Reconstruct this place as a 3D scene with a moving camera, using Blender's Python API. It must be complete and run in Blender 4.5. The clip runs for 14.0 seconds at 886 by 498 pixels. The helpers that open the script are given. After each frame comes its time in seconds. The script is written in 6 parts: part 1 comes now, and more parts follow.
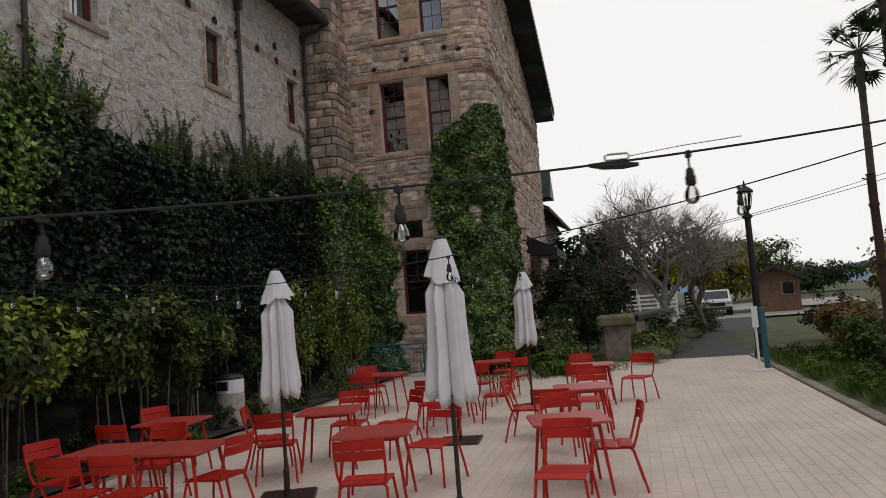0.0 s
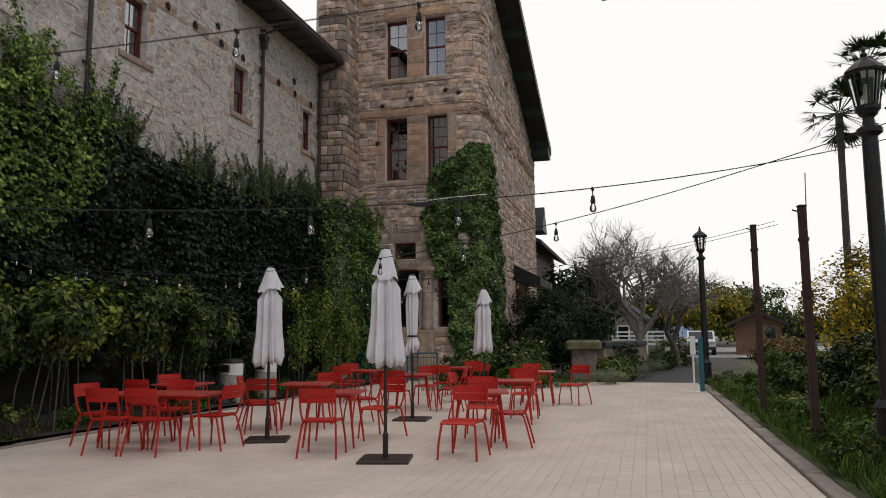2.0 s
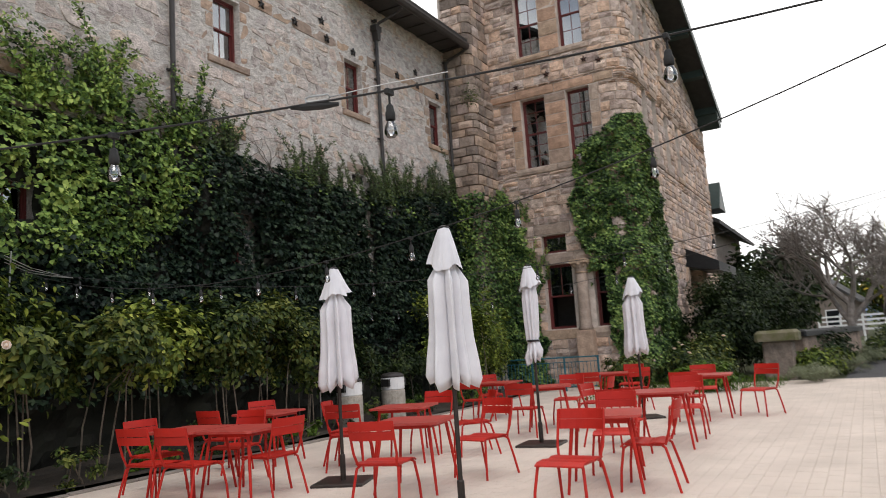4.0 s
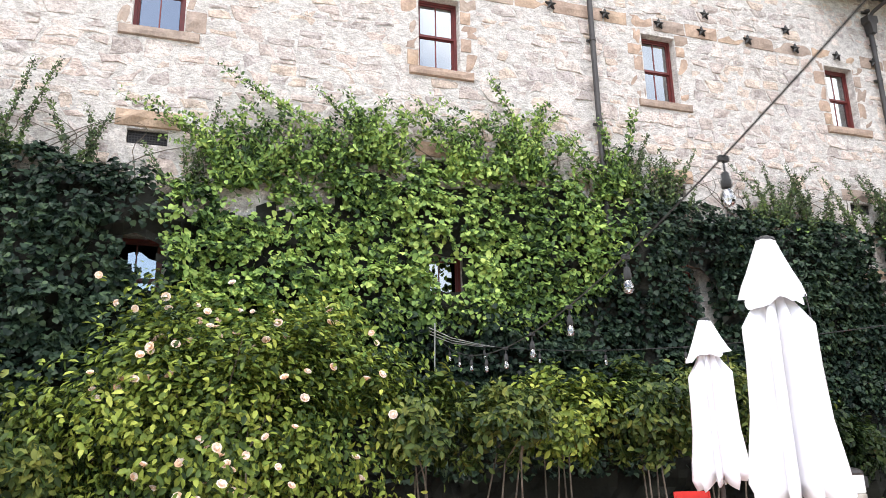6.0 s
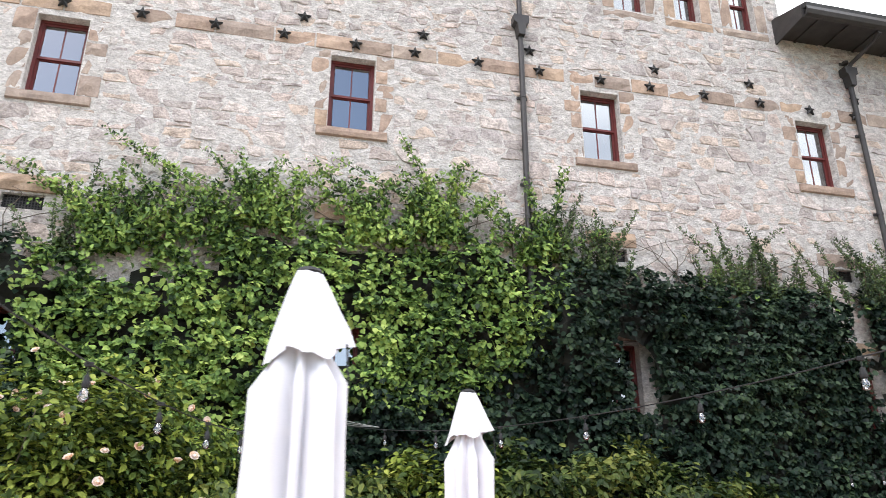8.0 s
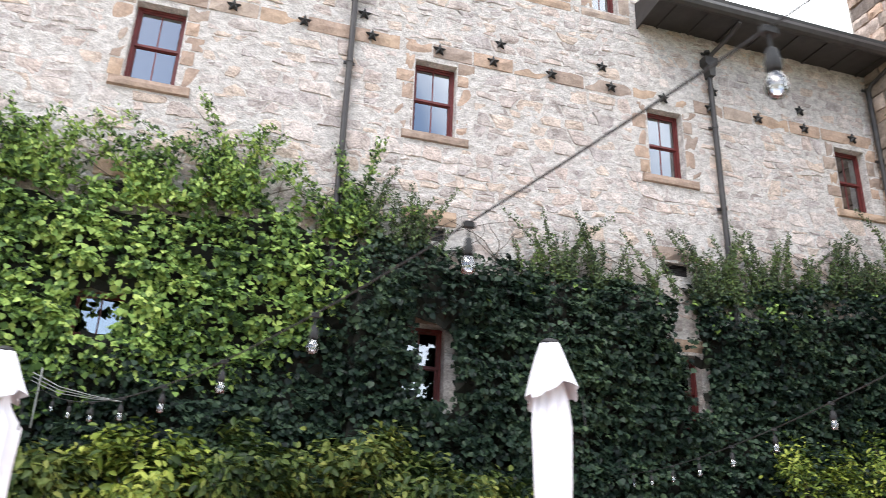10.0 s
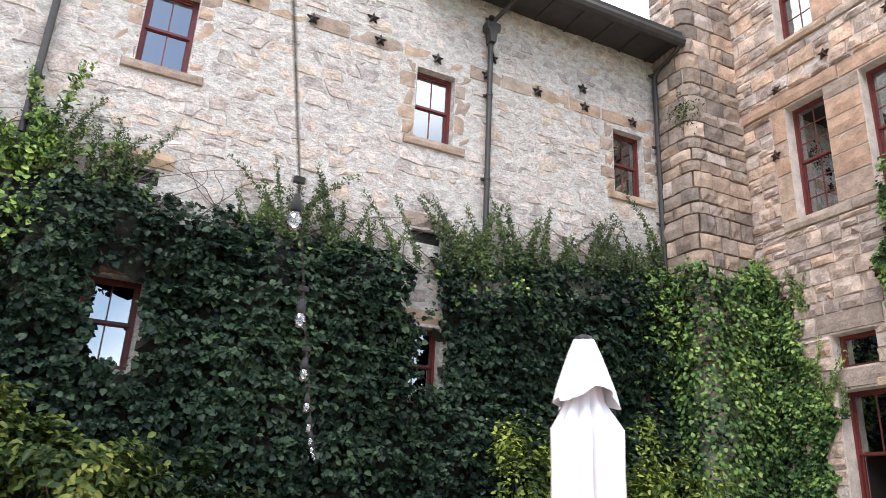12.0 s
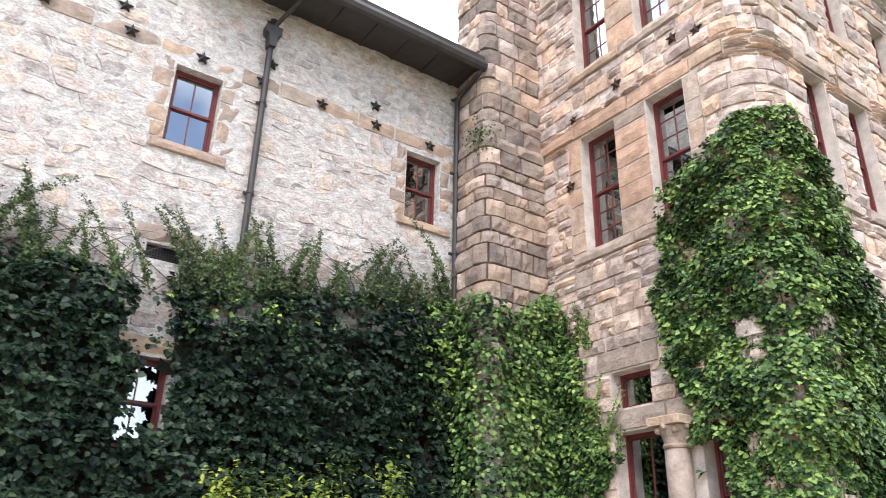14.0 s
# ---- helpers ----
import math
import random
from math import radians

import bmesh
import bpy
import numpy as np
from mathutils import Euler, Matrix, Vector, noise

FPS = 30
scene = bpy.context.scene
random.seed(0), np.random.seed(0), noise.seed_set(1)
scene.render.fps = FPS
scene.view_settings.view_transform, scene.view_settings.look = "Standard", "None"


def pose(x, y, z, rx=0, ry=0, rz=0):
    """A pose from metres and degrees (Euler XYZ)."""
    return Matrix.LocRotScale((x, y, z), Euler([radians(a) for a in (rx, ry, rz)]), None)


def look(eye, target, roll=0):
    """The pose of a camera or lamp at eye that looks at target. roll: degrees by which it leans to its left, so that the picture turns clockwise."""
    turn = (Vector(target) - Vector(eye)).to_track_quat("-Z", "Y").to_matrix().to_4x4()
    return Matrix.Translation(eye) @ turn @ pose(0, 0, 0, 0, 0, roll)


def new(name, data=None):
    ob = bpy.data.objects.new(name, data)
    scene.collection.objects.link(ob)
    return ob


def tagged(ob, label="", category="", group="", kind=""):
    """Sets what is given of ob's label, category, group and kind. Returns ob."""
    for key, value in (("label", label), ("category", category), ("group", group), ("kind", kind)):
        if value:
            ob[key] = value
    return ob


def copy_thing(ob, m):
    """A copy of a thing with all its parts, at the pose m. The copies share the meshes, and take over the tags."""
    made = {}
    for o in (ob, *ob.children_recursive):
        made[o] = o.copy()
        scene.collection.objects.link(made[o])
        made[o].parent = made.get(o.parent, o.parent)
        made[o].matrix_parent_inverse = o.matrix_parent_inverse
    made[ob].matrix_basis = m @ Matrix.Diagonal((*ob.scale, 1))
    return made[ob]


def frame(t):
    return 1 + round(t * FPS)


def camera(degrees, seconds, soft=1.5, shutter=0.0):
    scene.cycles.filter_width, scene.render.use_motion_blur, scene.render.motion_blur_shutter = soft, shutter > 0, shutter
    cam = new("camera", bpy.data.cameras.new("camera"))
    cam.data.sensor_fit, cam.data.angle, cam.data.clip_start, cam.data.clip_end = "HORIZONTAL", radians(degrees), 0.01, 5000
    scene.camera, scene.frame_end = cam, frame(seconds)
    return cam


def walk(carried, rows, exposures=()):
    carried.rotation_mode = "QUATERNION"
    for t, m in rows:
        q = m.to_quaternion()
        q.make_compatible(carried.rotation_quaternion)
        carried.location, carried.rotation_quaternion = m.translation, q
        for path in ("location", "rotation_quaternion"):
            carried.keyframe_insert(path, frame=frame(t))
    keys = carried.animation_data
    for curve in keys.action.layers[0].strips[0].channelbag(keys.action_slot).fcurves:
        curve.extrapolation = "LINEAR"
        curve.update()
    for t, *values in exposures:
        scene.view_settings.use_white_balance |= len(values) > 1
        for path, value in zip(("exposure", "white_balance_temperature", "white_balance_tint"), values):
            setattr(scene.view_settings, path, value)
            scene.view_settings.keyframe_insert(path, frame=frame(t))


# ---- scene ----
cam = camera(61.5, 14.0, soft=0.75, shutter=0.25)
PATH = [
    (0, (-16.399, -9.95, 1.951), (-14.467, -9.462, 2.115), -4.3),
    (0.5, (-17.649, -10.4, 1.781), (-15.718, -9.915, 1.965), -4.3),
    (1.0, (-18.88, -10.88, 1.62), (-16.948, -10.391, 1.793), -3.6),
    (1.5, (-19.509, -11.338, 1.472), (-17.6, -10.8, 1.732), -2.0),
    (2, (-18.762, -11.431, 1.456), (-16.845, -10.912, 1.697), -0.4),
    (2.2, (-18.461, -11.447, 1.469), (-16.542, -10.911, 1.644), -1.7),
    (4.3, (-15.485, -11.608, 1.476), (-13.826, -10.538, 1.797), -0.9),
    (4.5, (-15.184, -11.614, 1.463), (-13.594, -10.455, 1.816), 1.6),
    (5, (-14.441, -11.603, 1.468), (-13.041, -10.243, 1.903), -0.7),
    (5.5, (-13.746, -11.62, 1.466), (-12.874, -9.887, 1.949), -0.4),
    (6, (-13.055, -11.617, 1.482), (-12.432, -9.787, 1.997), -1.3),
    (6.5, (-12.31, -11.615, 1.52), (-11.786, -9.765, 2.071), -2.6),
    (7, (-11.569, -11.51, 1.572), (-11.14, -9.664, 2.213), -2.4),
    (7.2, (-11.264, -11.47, 1.555), (-10.859, -9.631, 2.228), -0.8),
    (9.3, (-8.371, -11.271, 1.527), (-7.913, -9.472, 2.27), 0.9),
    (9.5, (-8.088, -11.268, 1.562), (-7.615, -9.472, 2.304), 1.3),
    (10, (-7.353, -11.205, 1.58), (-6.823, -9.411, 2.288), 2.1),
    (10.5, (-6.601, -11.187, 1.597), (-5.934, -9.443, 2.316), 3.5),
    (11, (-5.892, -11.216, 1.612), (-5.261, -9.458, 2.326), 3.2),
    (11.5, (-5.152, -11.24, 1.628), (-4.374, -9.546, 2.354), 3.5),
    (12, (-4.492, -11.159, 1.617), (-3.687, -9.46, 2.299), 2.8),
    (12.5, (-3.833, -11.087, 1.599), (-3.002, -9.429, 2.348), 3.2),
    (13, (-3.179, -11.056, 1.699), (-2.366, -9.418, 2.509), 2.8),
    (13.5, (-2.552, -11.021, 1.764), (-1.62, -9.458, 2.593), 1.4),
    (14, (-1.983, -10.982, 1.823), (-0.945, -9.476, 2.631), 1.3),
]
EXPOSURES = [(0.0, -1.15, 6800, 11), (0.5, -0.85, 6800, 11), (1.0, -0.38, 6800, 11), (1.6, -0.72, 6800, 11), (2.2, -1.1, 6800, 11), (4.3, 0.15, 6700, 11), (5.2, 1.08, 6500, 11), (6.1, 1.12, 6450, 11), (6.5, 1.08, 6400, 11), (7.0, 0.8, 6400, 11), (9.5, 0.9, 6350, 11), (11.0, 1.06, 6350, 11), (12.0, 0.98, 6350, 11), (13.5, 1.03, 6350, 11), (14.0, 1.27, 6350, 11)]
walk(cam, [(t, look(eye, target, roll)) for t, eye, target, roll in PATH], EXPOSURES)

# ---- sky and sun: a bright, thinly overcast day ----
world = bpy.data.worlds.new("world")
scene.world = world
world.use_nodes = True
wn, wl = world.node_tree.nodes, world.node_tree.links
sky = wn.new("ShaderNodeTexSky")
sky.sky_type, sky.sun_disc = 'NISHITA', False
sky.sun_elevation, sky.sun_rotation = radians(48), radians(215)
gain = wn.new("ShaderNodeVectorMath")
gain.operation = 'SCALE'
gain.inputs[3].default_value = 0.14
wl.new(sky.outputs[0], gain.inputs[0])
coord = wn.new("ShaderNodeTexCoord")
cloud = wn.new("ShaderNodeTexNoise")
cloud.inputs["Scale"].default_value, cloud.inputs["Detail"].default_value = 1.6, 6
wl.new(coord.outputs["Generated"], cloud.inputs["Vector"])
cover = wn.new("ShaderNodeValToRGB")
cover.color_ramp.elements[0].position, cover.color_ramp.elements[1].position = 0.4, 0.56
# the thin cloud is thickest in the north-east and breaks up towards the south
toward = wn.new("ShaderNodeVectorMath")
toward.operation = 'DOT_PRODUCT'
toward.inputs[1].default_value = (0.16, 0.34, 0.12)
wl.new(coord.outputs["Generated"], toward.inputs[0])
apart = wn.new("ShaderNodeSeparateXYZ")
wl.new(coord.outputs["Generated"], apart.inputs[0])
low_sky = wn.new("ShaderNodeMapRange")
for slot, value in enumerate((0.12, 0.42, 0.22, 0.0)):
    low_sky.inputs[slot + 1].default_value = value
wl.new(apart.outputs[2], low_sky.inputs[0])
bank = wn.new("ShaderNodeMath")
wl.new(cloud.outputs[0], bank.inputs[0])
wl.new(low_sky.outputs[0], bank.inputs[1])
thick = wn.new("ShaderNodeMath")
wl.new(bank.outputs[0], thick.inputs[0])
wl.new(toward.outputs["Value"], thick.inputs[1])
wl.new(thick.outputs[0], cover.inputs[0])
blend = wn.new("ShaderNodeMix")
blend.data_type = 'RGBA'
wl.new(cover.outputs[0], blend.inputs[0])
wl.new(gain.outputs[0], blend.inputs[6])
blend.inputs[7].default_value = (2.0, 2.03, 2.07, 1)
wl.new(blend.outputs[2], wn["Background"].inputs[0])
wn["Background"].inputs[1].default_value = 1.0
sun = new("sun", bpy.data.lights.new("sun", 'SUN'))
sun.data.energy, sun.data.angle, sun.data.color = 1.1, radians(25), (1, 0.97, 0.93)
sun.matrix_world = look((0, 0, 0), (0.55, 0.6, -0.95))


# ---- materials ----
def material(name, color, rough=0.7, dark=None, scale=6.0, fine=60.0, bump=0.3, metal=0.0, spread=0.0, pick=None, spec=0.5, stain=None, deep=0.02, stretch=1.0):
    """Two scales of noise between color and dark, a fine bump; pick: a list of colours chosen piece by piece."""
    m = bpy.data.materials.new(name)
    m.use_nodes = True
    n, l = m.node_tree.nodes, m.node_tree.links
    p = n["Principled BSDF"]
    p.inputs["Roughness"].default_value, p.inputs["Metallic"].default_value = rough, metal
    p.inputs["Specular IOR Level"].default_value = spec
    tc = n.new("ShaderNodeTexCoord")
    big, small = n.new("ShaderNodeTexNoise"), n.new("ShaderNodeTexNoise")
    big.inputs["Scale"].default_value, small.inputs["Scale"].default_value = scale, fine
    big.inputs["Detail"].default_value, small.inputs["Detail"].default_value = 5, 6
    small.inputs["Roughness"].default_value = 0.7
    squash = n.new("ShaderNodeMapping")
    squash.inputs["Scale"].default_value = (1, 1, stretch)
    l.new(tc.outputs["Object"], squash.inputs["Vector"])
    for t in (big, small):
        l.new(squash.outputs[0], t.inputs["Vector"])
    mix = n.new("ShaderNodeMath")
    mix.operation = 'MULTIPLY_ADD'
    mix.inputs[1].default_value = 0.45
    l.new(small.outputs[0], mix.inputs[0])
    half = n.new("ShaderNodeMath")
    half.operation = 'MULTIPLY'
    half.inputs[1].default_value = 0.55
    l.new(big.outputs[0], half.inputs[0])
    l.new(half.outputs[0], mix.inputs[2])
    ramp = n.new("ShaderNodeValToRGB")
    ramp.color_ramp.elements[0].position, ramp.color_ramp.elements[1].position = 0.39, 0.61
    l.new(mix.outputs[0], ramp.inputs[0])
    dark = dark or tuple(c * 0.72 for c in color)
    ramp.color_ramp.elements[0].color, ramp.color_ramp.elements[1].color = (*dark, 1), (*color, 1)
    out = ramp.outputs[0]
    if pick or spread:
        geo, info = n.new("ShaderNodeNewGeometry"), n.new("ShaderNodeObjectInfo")
        add = n.new("ShaderNodeMath")
        l.new(geo.outputs["Random Per Island"], add.inputs[0])
        l.new(info.outputs["Random"], add.inputs[1])
        fract = n.new("ShaderNodeMath")
        fract.operation = 'FRACT'
        l.new(add.outputs[0], fract.inputs[0])
        cols = n.new("ShaderNodeValToRGB")
        cols.color_ramp.interpolation = 'CONSTANT' if pick else 'LINEAR'
        chosen = pick or [tuple(1 - spread for _ in range(3)), (1 + spread,) * 3]
        el = cols.color_ramp.elements
        while len(el) < len(chosen):
            el.new(0.5)
        for i, c in enumerate(chosen):
            el[i].position = i / len(chosen) if pick else i
            el[i].color = (*c, 1)
        l.new(fract.outputs[0], cols.inputs[0])
        mul = n.new("ShaderNodeMix")
        mul.data_type, mul.blend_type = 'RGBA', 'MULTIPLY'
        mul.inputs[0].default_value = 1
        l.new(out, mul.inputs[6])
        l.new(cols.outputs[0], mul.inputs[7])
        out = mul.outputs[2]
    if stain:
        sc, amount, size = stain
        sn = n.new("ShaderNodeTexNoise")
        sn.inputs["Scale"].default_value, sn.inputs["Detail"].default_value = size, 7
        geo2 = n.new("ShaderNodeNewGeometry")
        l.new(geo2.outputs["Position"], sn.inputs["Vector"])
        sr = n.new("ShaderNodeValToRGB")
        sr.color_ramp.elements[0].position, sr.color_ramp.elements[1].position = 0.5, 0.72
        sr.color_ramp.elements[1].color = (amount,) * 3 + (1,)
        l.new(sn.outputs[0], sr.inputs[0])
        sm = n.new("ShaderNodeMix")
        sm.data_type = 'RGBA'
        l.new(sr.outputs[0], sm.inputs[0])
        l.new(out, sm.inputs[6])
        sm.inputs[7].default_value = (*sc, 1)
        out = sm.outputs[2]
    l.new(out, p.inputs["Base Color"])
    if bump:
        b = n.new("ShaderNodeBump")
        b.inputs["Strength"].default_value, b.inputs["Distance"].default_value = bump, deep
        l.new(mix.outputs[0], b.inputs["Height"])
        l.new(b.outputs[0], p.inputs["Normal"])
    return m


def leaf_material(name, colours, rough=0.42, through_light=0.15, spec=0.16, tufts=0.9):
    """Leaves that vary one by one and in soft drifts; some light passes through them."""
    m = bpy.data.materials.new(name)
    m.use_nodes = True
    n, l = m.node_tree.nodes, m.node_tree.links
    p = n["Principled BSDF"]
    p.inputs["Roughness"].default_value, p.inputs["Specular IOR Level"].default_value = rough, spec
    geo = n.new("ShaderNodeNewGeometry")
    drift = n.new("ShaderNodeTexNoise")
    drift.inputs["Scale"].default_value, drift.inputs["Detail"].default_value = 0.8, 3
    l.new(geo.outputs["Position"], drift.inputs["Vector"])
    ma = n.new("ShaderNodeMath")
    ma.operation = 'MULTIPLY_ADD'
    ma.inputs[1].default_value = 0.85
    l.new(geo.outputs["Random Per Island"], ma.inputs[0])
    mb = n.new("ShaderNodeMath")
    mb.operation = 'MULTIPLY_ADD'
    tuft = n.new("ShaderNodeTexNoise")
    tuft.inputs["Scale"].default_value, tuft.inputs["Detail"].default_value = 3.4, 2
    l.new(geo.outputs["Position"], tuft.inputs["Vector"])
    mt = n.new("ShaderNodeMath")
    mt.operation = 'MULTIPLY_ADD'
    mt.inputs[1].default_value, mt.inputs[2].default_value = tufts, -0.5 * tufts - 0.54
    l.new(tuft.outputs[0], mt.inputs[0])
    l.new(mt.outputs[0], mb.inputs[2])
    mb.inputs[1].default_value = 1.1
    l.new(drift.outputs[0], mb.inputs[0])
    l.new(mb.outputs[0], ma.inputs[2])
    ramp = n.new("ShaderNodeValToRGB")
    el = ramp.color_ramp.elements
    while len(el) < len(colours):
        el.new(0.5)
    for i, c in enumerate(colours):
        el[i].position, el[i].color = i / (len(colours) - 1), (*c, 1)
    l.new(ma.outputs[0], ramp.inputs[0])
    l.new(ramp.outputs[0], p.inputs["Base Color"])
    tr = n.new("ShaderNodeBsdfTranslucent")
    l.new(ramp.outputs[0], tr.inputs["Color"])
    ms = n.new("ShaderNodeMixShader")
    ms.inputs[0].default_value = through_light
    l.new(p.outputs[0], ms.inputs[1])
    l.new(tr.outputs[0], ms.inputs[2])
    l.new(ms.outputs[0], n["Material Output"].inputs[0])
    return m


def glass_material(name, base, ior, tint=(1, 1, 1)):
    """Clear panes: a glossy coat by Fresnel over a see-through sheet."""
    m = bpy.data.materials.new(name)
    m.use_nodes = True
    n, l = m.node_tree.nodes, m.node_tree.links
    gl, tp, fr, mx = n.new("ShaderNodeBsdfGlossy"), n.new("ShaderNodeBsdfTransparent"), n.new("ShaderNodeFresnel"), n.new("ShaderNodeMixShader")
    gl.inputs["Roughness"].default_value = 0.01
    tp.inputs[0].default_value = (*base, 1)
    gl.inputs[0].default_value = (*tint, 1)
    fr.inputs[0].default_value = ior
    l.new(fr.outputs[0], mx.inputs[0])
    l.new(tp.outputs[0], mx.inputs[1])
    l.new(gl.outputs[0], mx.inputs[2])
    l.new(mx.outputs[0], n["Material Output"].inputs[0])
    return m


RUBBLE = material("rubble_stone", (0.81, 0.735, 0.685), 0.92, (0.43, 0.375, 0.345), 5.0, 20, 1.0, deep=0.085, spec=0.25, stretch=1.25,
                  pick=[(1, 1, 1), (0.84, 0.83, 0.85), (1.03, 0.95, 0.87), (0.93, 0.91, 0.91), (1.06, 1.03, 1.01), (0.76, 0.74, 0.74), (0.98, 0.9, 0.86), (1.08, 1.06, 1.05), (0.88, 0.83, 0.81), (0.98, 0.89, 0.8)])
MORTAR = material("lime_mortar", (0.78, 0.735, 0.69), 0.95, (0.46, 0.42, 0.39), 6, 24, 1.0, deep=0.08, spec=0.25, stretch=1.6)
SAND = material("sandstone", (0.75, 0.605, 0.52), 0.92, (0.4, 0.31, 0.26), 3.2, 17, 1.0, deep=0.07, spec=0.25, stretch=1.05, stain=((0.13, 0.1, 0.085), 0.4, 0.8),
                pick=[(1, 1, 1), (0.8, 0.78, 0.78), (1.12, 1.06, 1.0), (0.9, 0.84, 0.78), (1.2, 1.16, 1.12), (0.72, 0.7, 0.72), (1.05, 0.97, 0.9), (0.95, 0.98, 1.02), (1.12, 0.98, 0.85)])
SAND_JOINT = material("sandstone_joint", (0.7, 0.61, 0.54), 0.92, (0.46, 0.39, 0.34), 5, 40, 0.6)
DRESSED = material("dressed_sandstone", (0.52, 0.41, 0.33), 0.88, (0.31, 0.24, 0.195), 4, 20, 1.0, deep=0.04, pick=[(1, 1, 1), (0.85, 0.84, 0.85), (1.1, 1.0, 0.92), (0.93, 0.86, 0.82), (1.05, 0.96, 0.85), (0.8, 0.76, 0.74)])
DRESSED_RED = material("red_brown_sandstone", (0.57, 0.365, 0.255), 0.88, (0.36, 0.225, 0.155), 4, 20, 1.0, deep=0.04, spread=0.12)
DARK_STONE = material("weathered_dark_sandstone", (0.44, 0.35, 0.29), 0.9, (0.21, 0.165, 0.135), 3, 18, 1.0, deep=0.05, pick=[(1, 1, 1), (0.8, 0.8, 0.8), (1.2, 1.1, 1.0), (0.9, 0.85, 0.82), (0.65, 0.65, 0.66)])
RED_PAINT = material("dark_red_paint", (0.16, 0.028, 0.025), 0.5, (0.1, 0.018, 0.016), 8, 80, 0.15)
GLASS = glass_material("window_glass", (0.55, 0.58, 0.58), 3.6, (0.95, 0.98, 1.0))
BULB_GLASS = glass_material("bulb_glass", (0.95, 0.96, 0.96), 2.3)
# dark tone that paints the unlit rooms behind the panes
ROOM = material("painted_room_dark", (0.09, 0.08, 0.07), 0.9, bump=0.1)
BLIND = material("white_blind", (0.78, 0.76, 0.72), 0.6, (0.68, 0.66, 0.62), 4, 60, 0.1)
IRON = material("black_iron", (0.02, 0.02, 0.021), 0.5, (0.012, 0.012, 0.012), 10, 70, 0.25, metal=0.3)
GUTTER = material("dark_bronze_gutter", (0.055, 0.05, 0.046), 0.5, (0.035, 0.03, 0.03), 5, 50, 0.15, metal=0.2)
EAVE_GREEN = material("dark_green_bargeboard", (0.02, 0.045, 0.038), 0.5, (0.012, 0.028, 0.024), 4, 60, 0.15)
SLATE = material("dark_roof_shingle", (0.05, 0.048, 0.046), 0.85, (0.03, 0.029, 0.028), 4, 30, 0.6)
RUST = material("rusted_steel", (0.06, 0.025, 0.018), 0.9, (0.026, 0.014, 0.012), 6, 60, 0.5)
RED_METAL = material("red_powder_coat", (0.5, 0.02, 0.011), 0.5, (0.4, 0.015, 0.009), 5, 120, 0.05, spread=0.08, spec=0.3)
RED_FADED = material("sun_faded_red_top", (0.5, 0.07, 0.055), 0.4, (0.42, 0.05, 0.04), 7, 90, 0.06)
CANVAS = material("white_canvas", (0.77, 0.76, 0.785), 0.85, (0.68, 0.67, 0.7), 5, 240, 0.12)
POLE = material("bronze_pole", (0.05, 0.04, 0.034), 0.45, (0.035, 0.028, 0.025), 8, 60, 0.1, metal=0.5)
PAVER = material("tan_paver", (0.68, 0.58, 0.5), 0.9, (0.57, 0.485, 0.415), 1.1, 55, 0.35, spread=0.02, stain=((0.44, 0.37, 0.315), 0.4, 0.7))
PAVER_BED = material("paver_sand_joint", (0.67, 0.57, 0.49), 0.95, (0.57, 0.485, 0.415), 4, 60, 0.4)
KERB = material("concrete_kerb", (0.3, 0.26, 0.225), 0.9, (0.2, 0.17, 0.145), 4, 40, 0.5, spread=0.08)
SOIL = material("dark_garden_soil", (0.06, 0.045, 0.032), 0.95, (0.03, 0.024, 0.018), 3, 40, 0.8)
ASPHALT = material("asphalt", (0.06, 0.058, 0.058), 0.9, (0.042, 0.04, 0.04), 2, 90, 0.4)
PALE_ROAD = material("pale_concrete_drive", (0.34, 0.32, 0.3), 0.9, (0.26, 0.245, 0.23), 1, 40, 0.3)
MEADOW = material("rough_grass_ground", (0.08, 0.095, 0.035), 0.95, (0.05, 0.055, 0.025), 1, 20, 0.8)
CONCRETE = material("exposed_aggregate", (0.46, 0.42, 0.36), 0.9, (0.3, 0.27, 0.23), 14, 90, 0.6)
TEAL = material("teal_painted_metal", (0.02, 0.14, 0.19), 0.5, (0.014, 0.1, 0.14), 5, 60, 0.1)
WHITE_PAINT = material("white_painted_post", (0.78, 0.78, 0.78), 0.5, (0.7, 0.7, 0.69), 6, 60, 0.08)
BARK = material("grey_bark", (0.2, 0.165, 0.14), 0.92, (0.1, 0.082, 0.07), 7, 50, 0.9)
TWIG = material("pale_grey_twig", (0.34, 0.3, 0.27), 0.92, (0.2, 0.17, 0.15), 7, 50, 0.5)
STEM = material("pale_brown_stem", (0.17, 0.14, 0.105), 0.9, (0.07, 0.052, 0.036), 9, 60, 0.6)
# near-black colour that paints the deep shade inside the ivy
IVY_SHADE = material("painted_ivy_shade", (0.014, 0.015, 0.009), 0.95, (0.008, 0.008, 0.005), 4, 22, 1.0)
PETAL = material("pale_peach_petal", (0.86, 0.78, 0.7), 0.6, (0.82, 0.68, 0.58), 20, 90, 0.05, pick=[(1, 1, 1), (1.05, 1.1, 1.15), (1.0, 0.8, 0.6), (1.05, 0.95, 0.88)])
CAR_PAINT = material("white_car_paint", (0.78, 0.79, 0.8), 0.25, (0.75, 0.76, 0.77), 2, 30, 0.0)
DARK_GLASS = material("dark_tinted_glass", (0.015, 0.017, 0.02), 0.06, (0.012, 0.013, 0.015), 2, 30, 0.0)
RUBBER = material("black_rubber", (0.02, 0.02, 0.02), 0.8, bump=0.2)
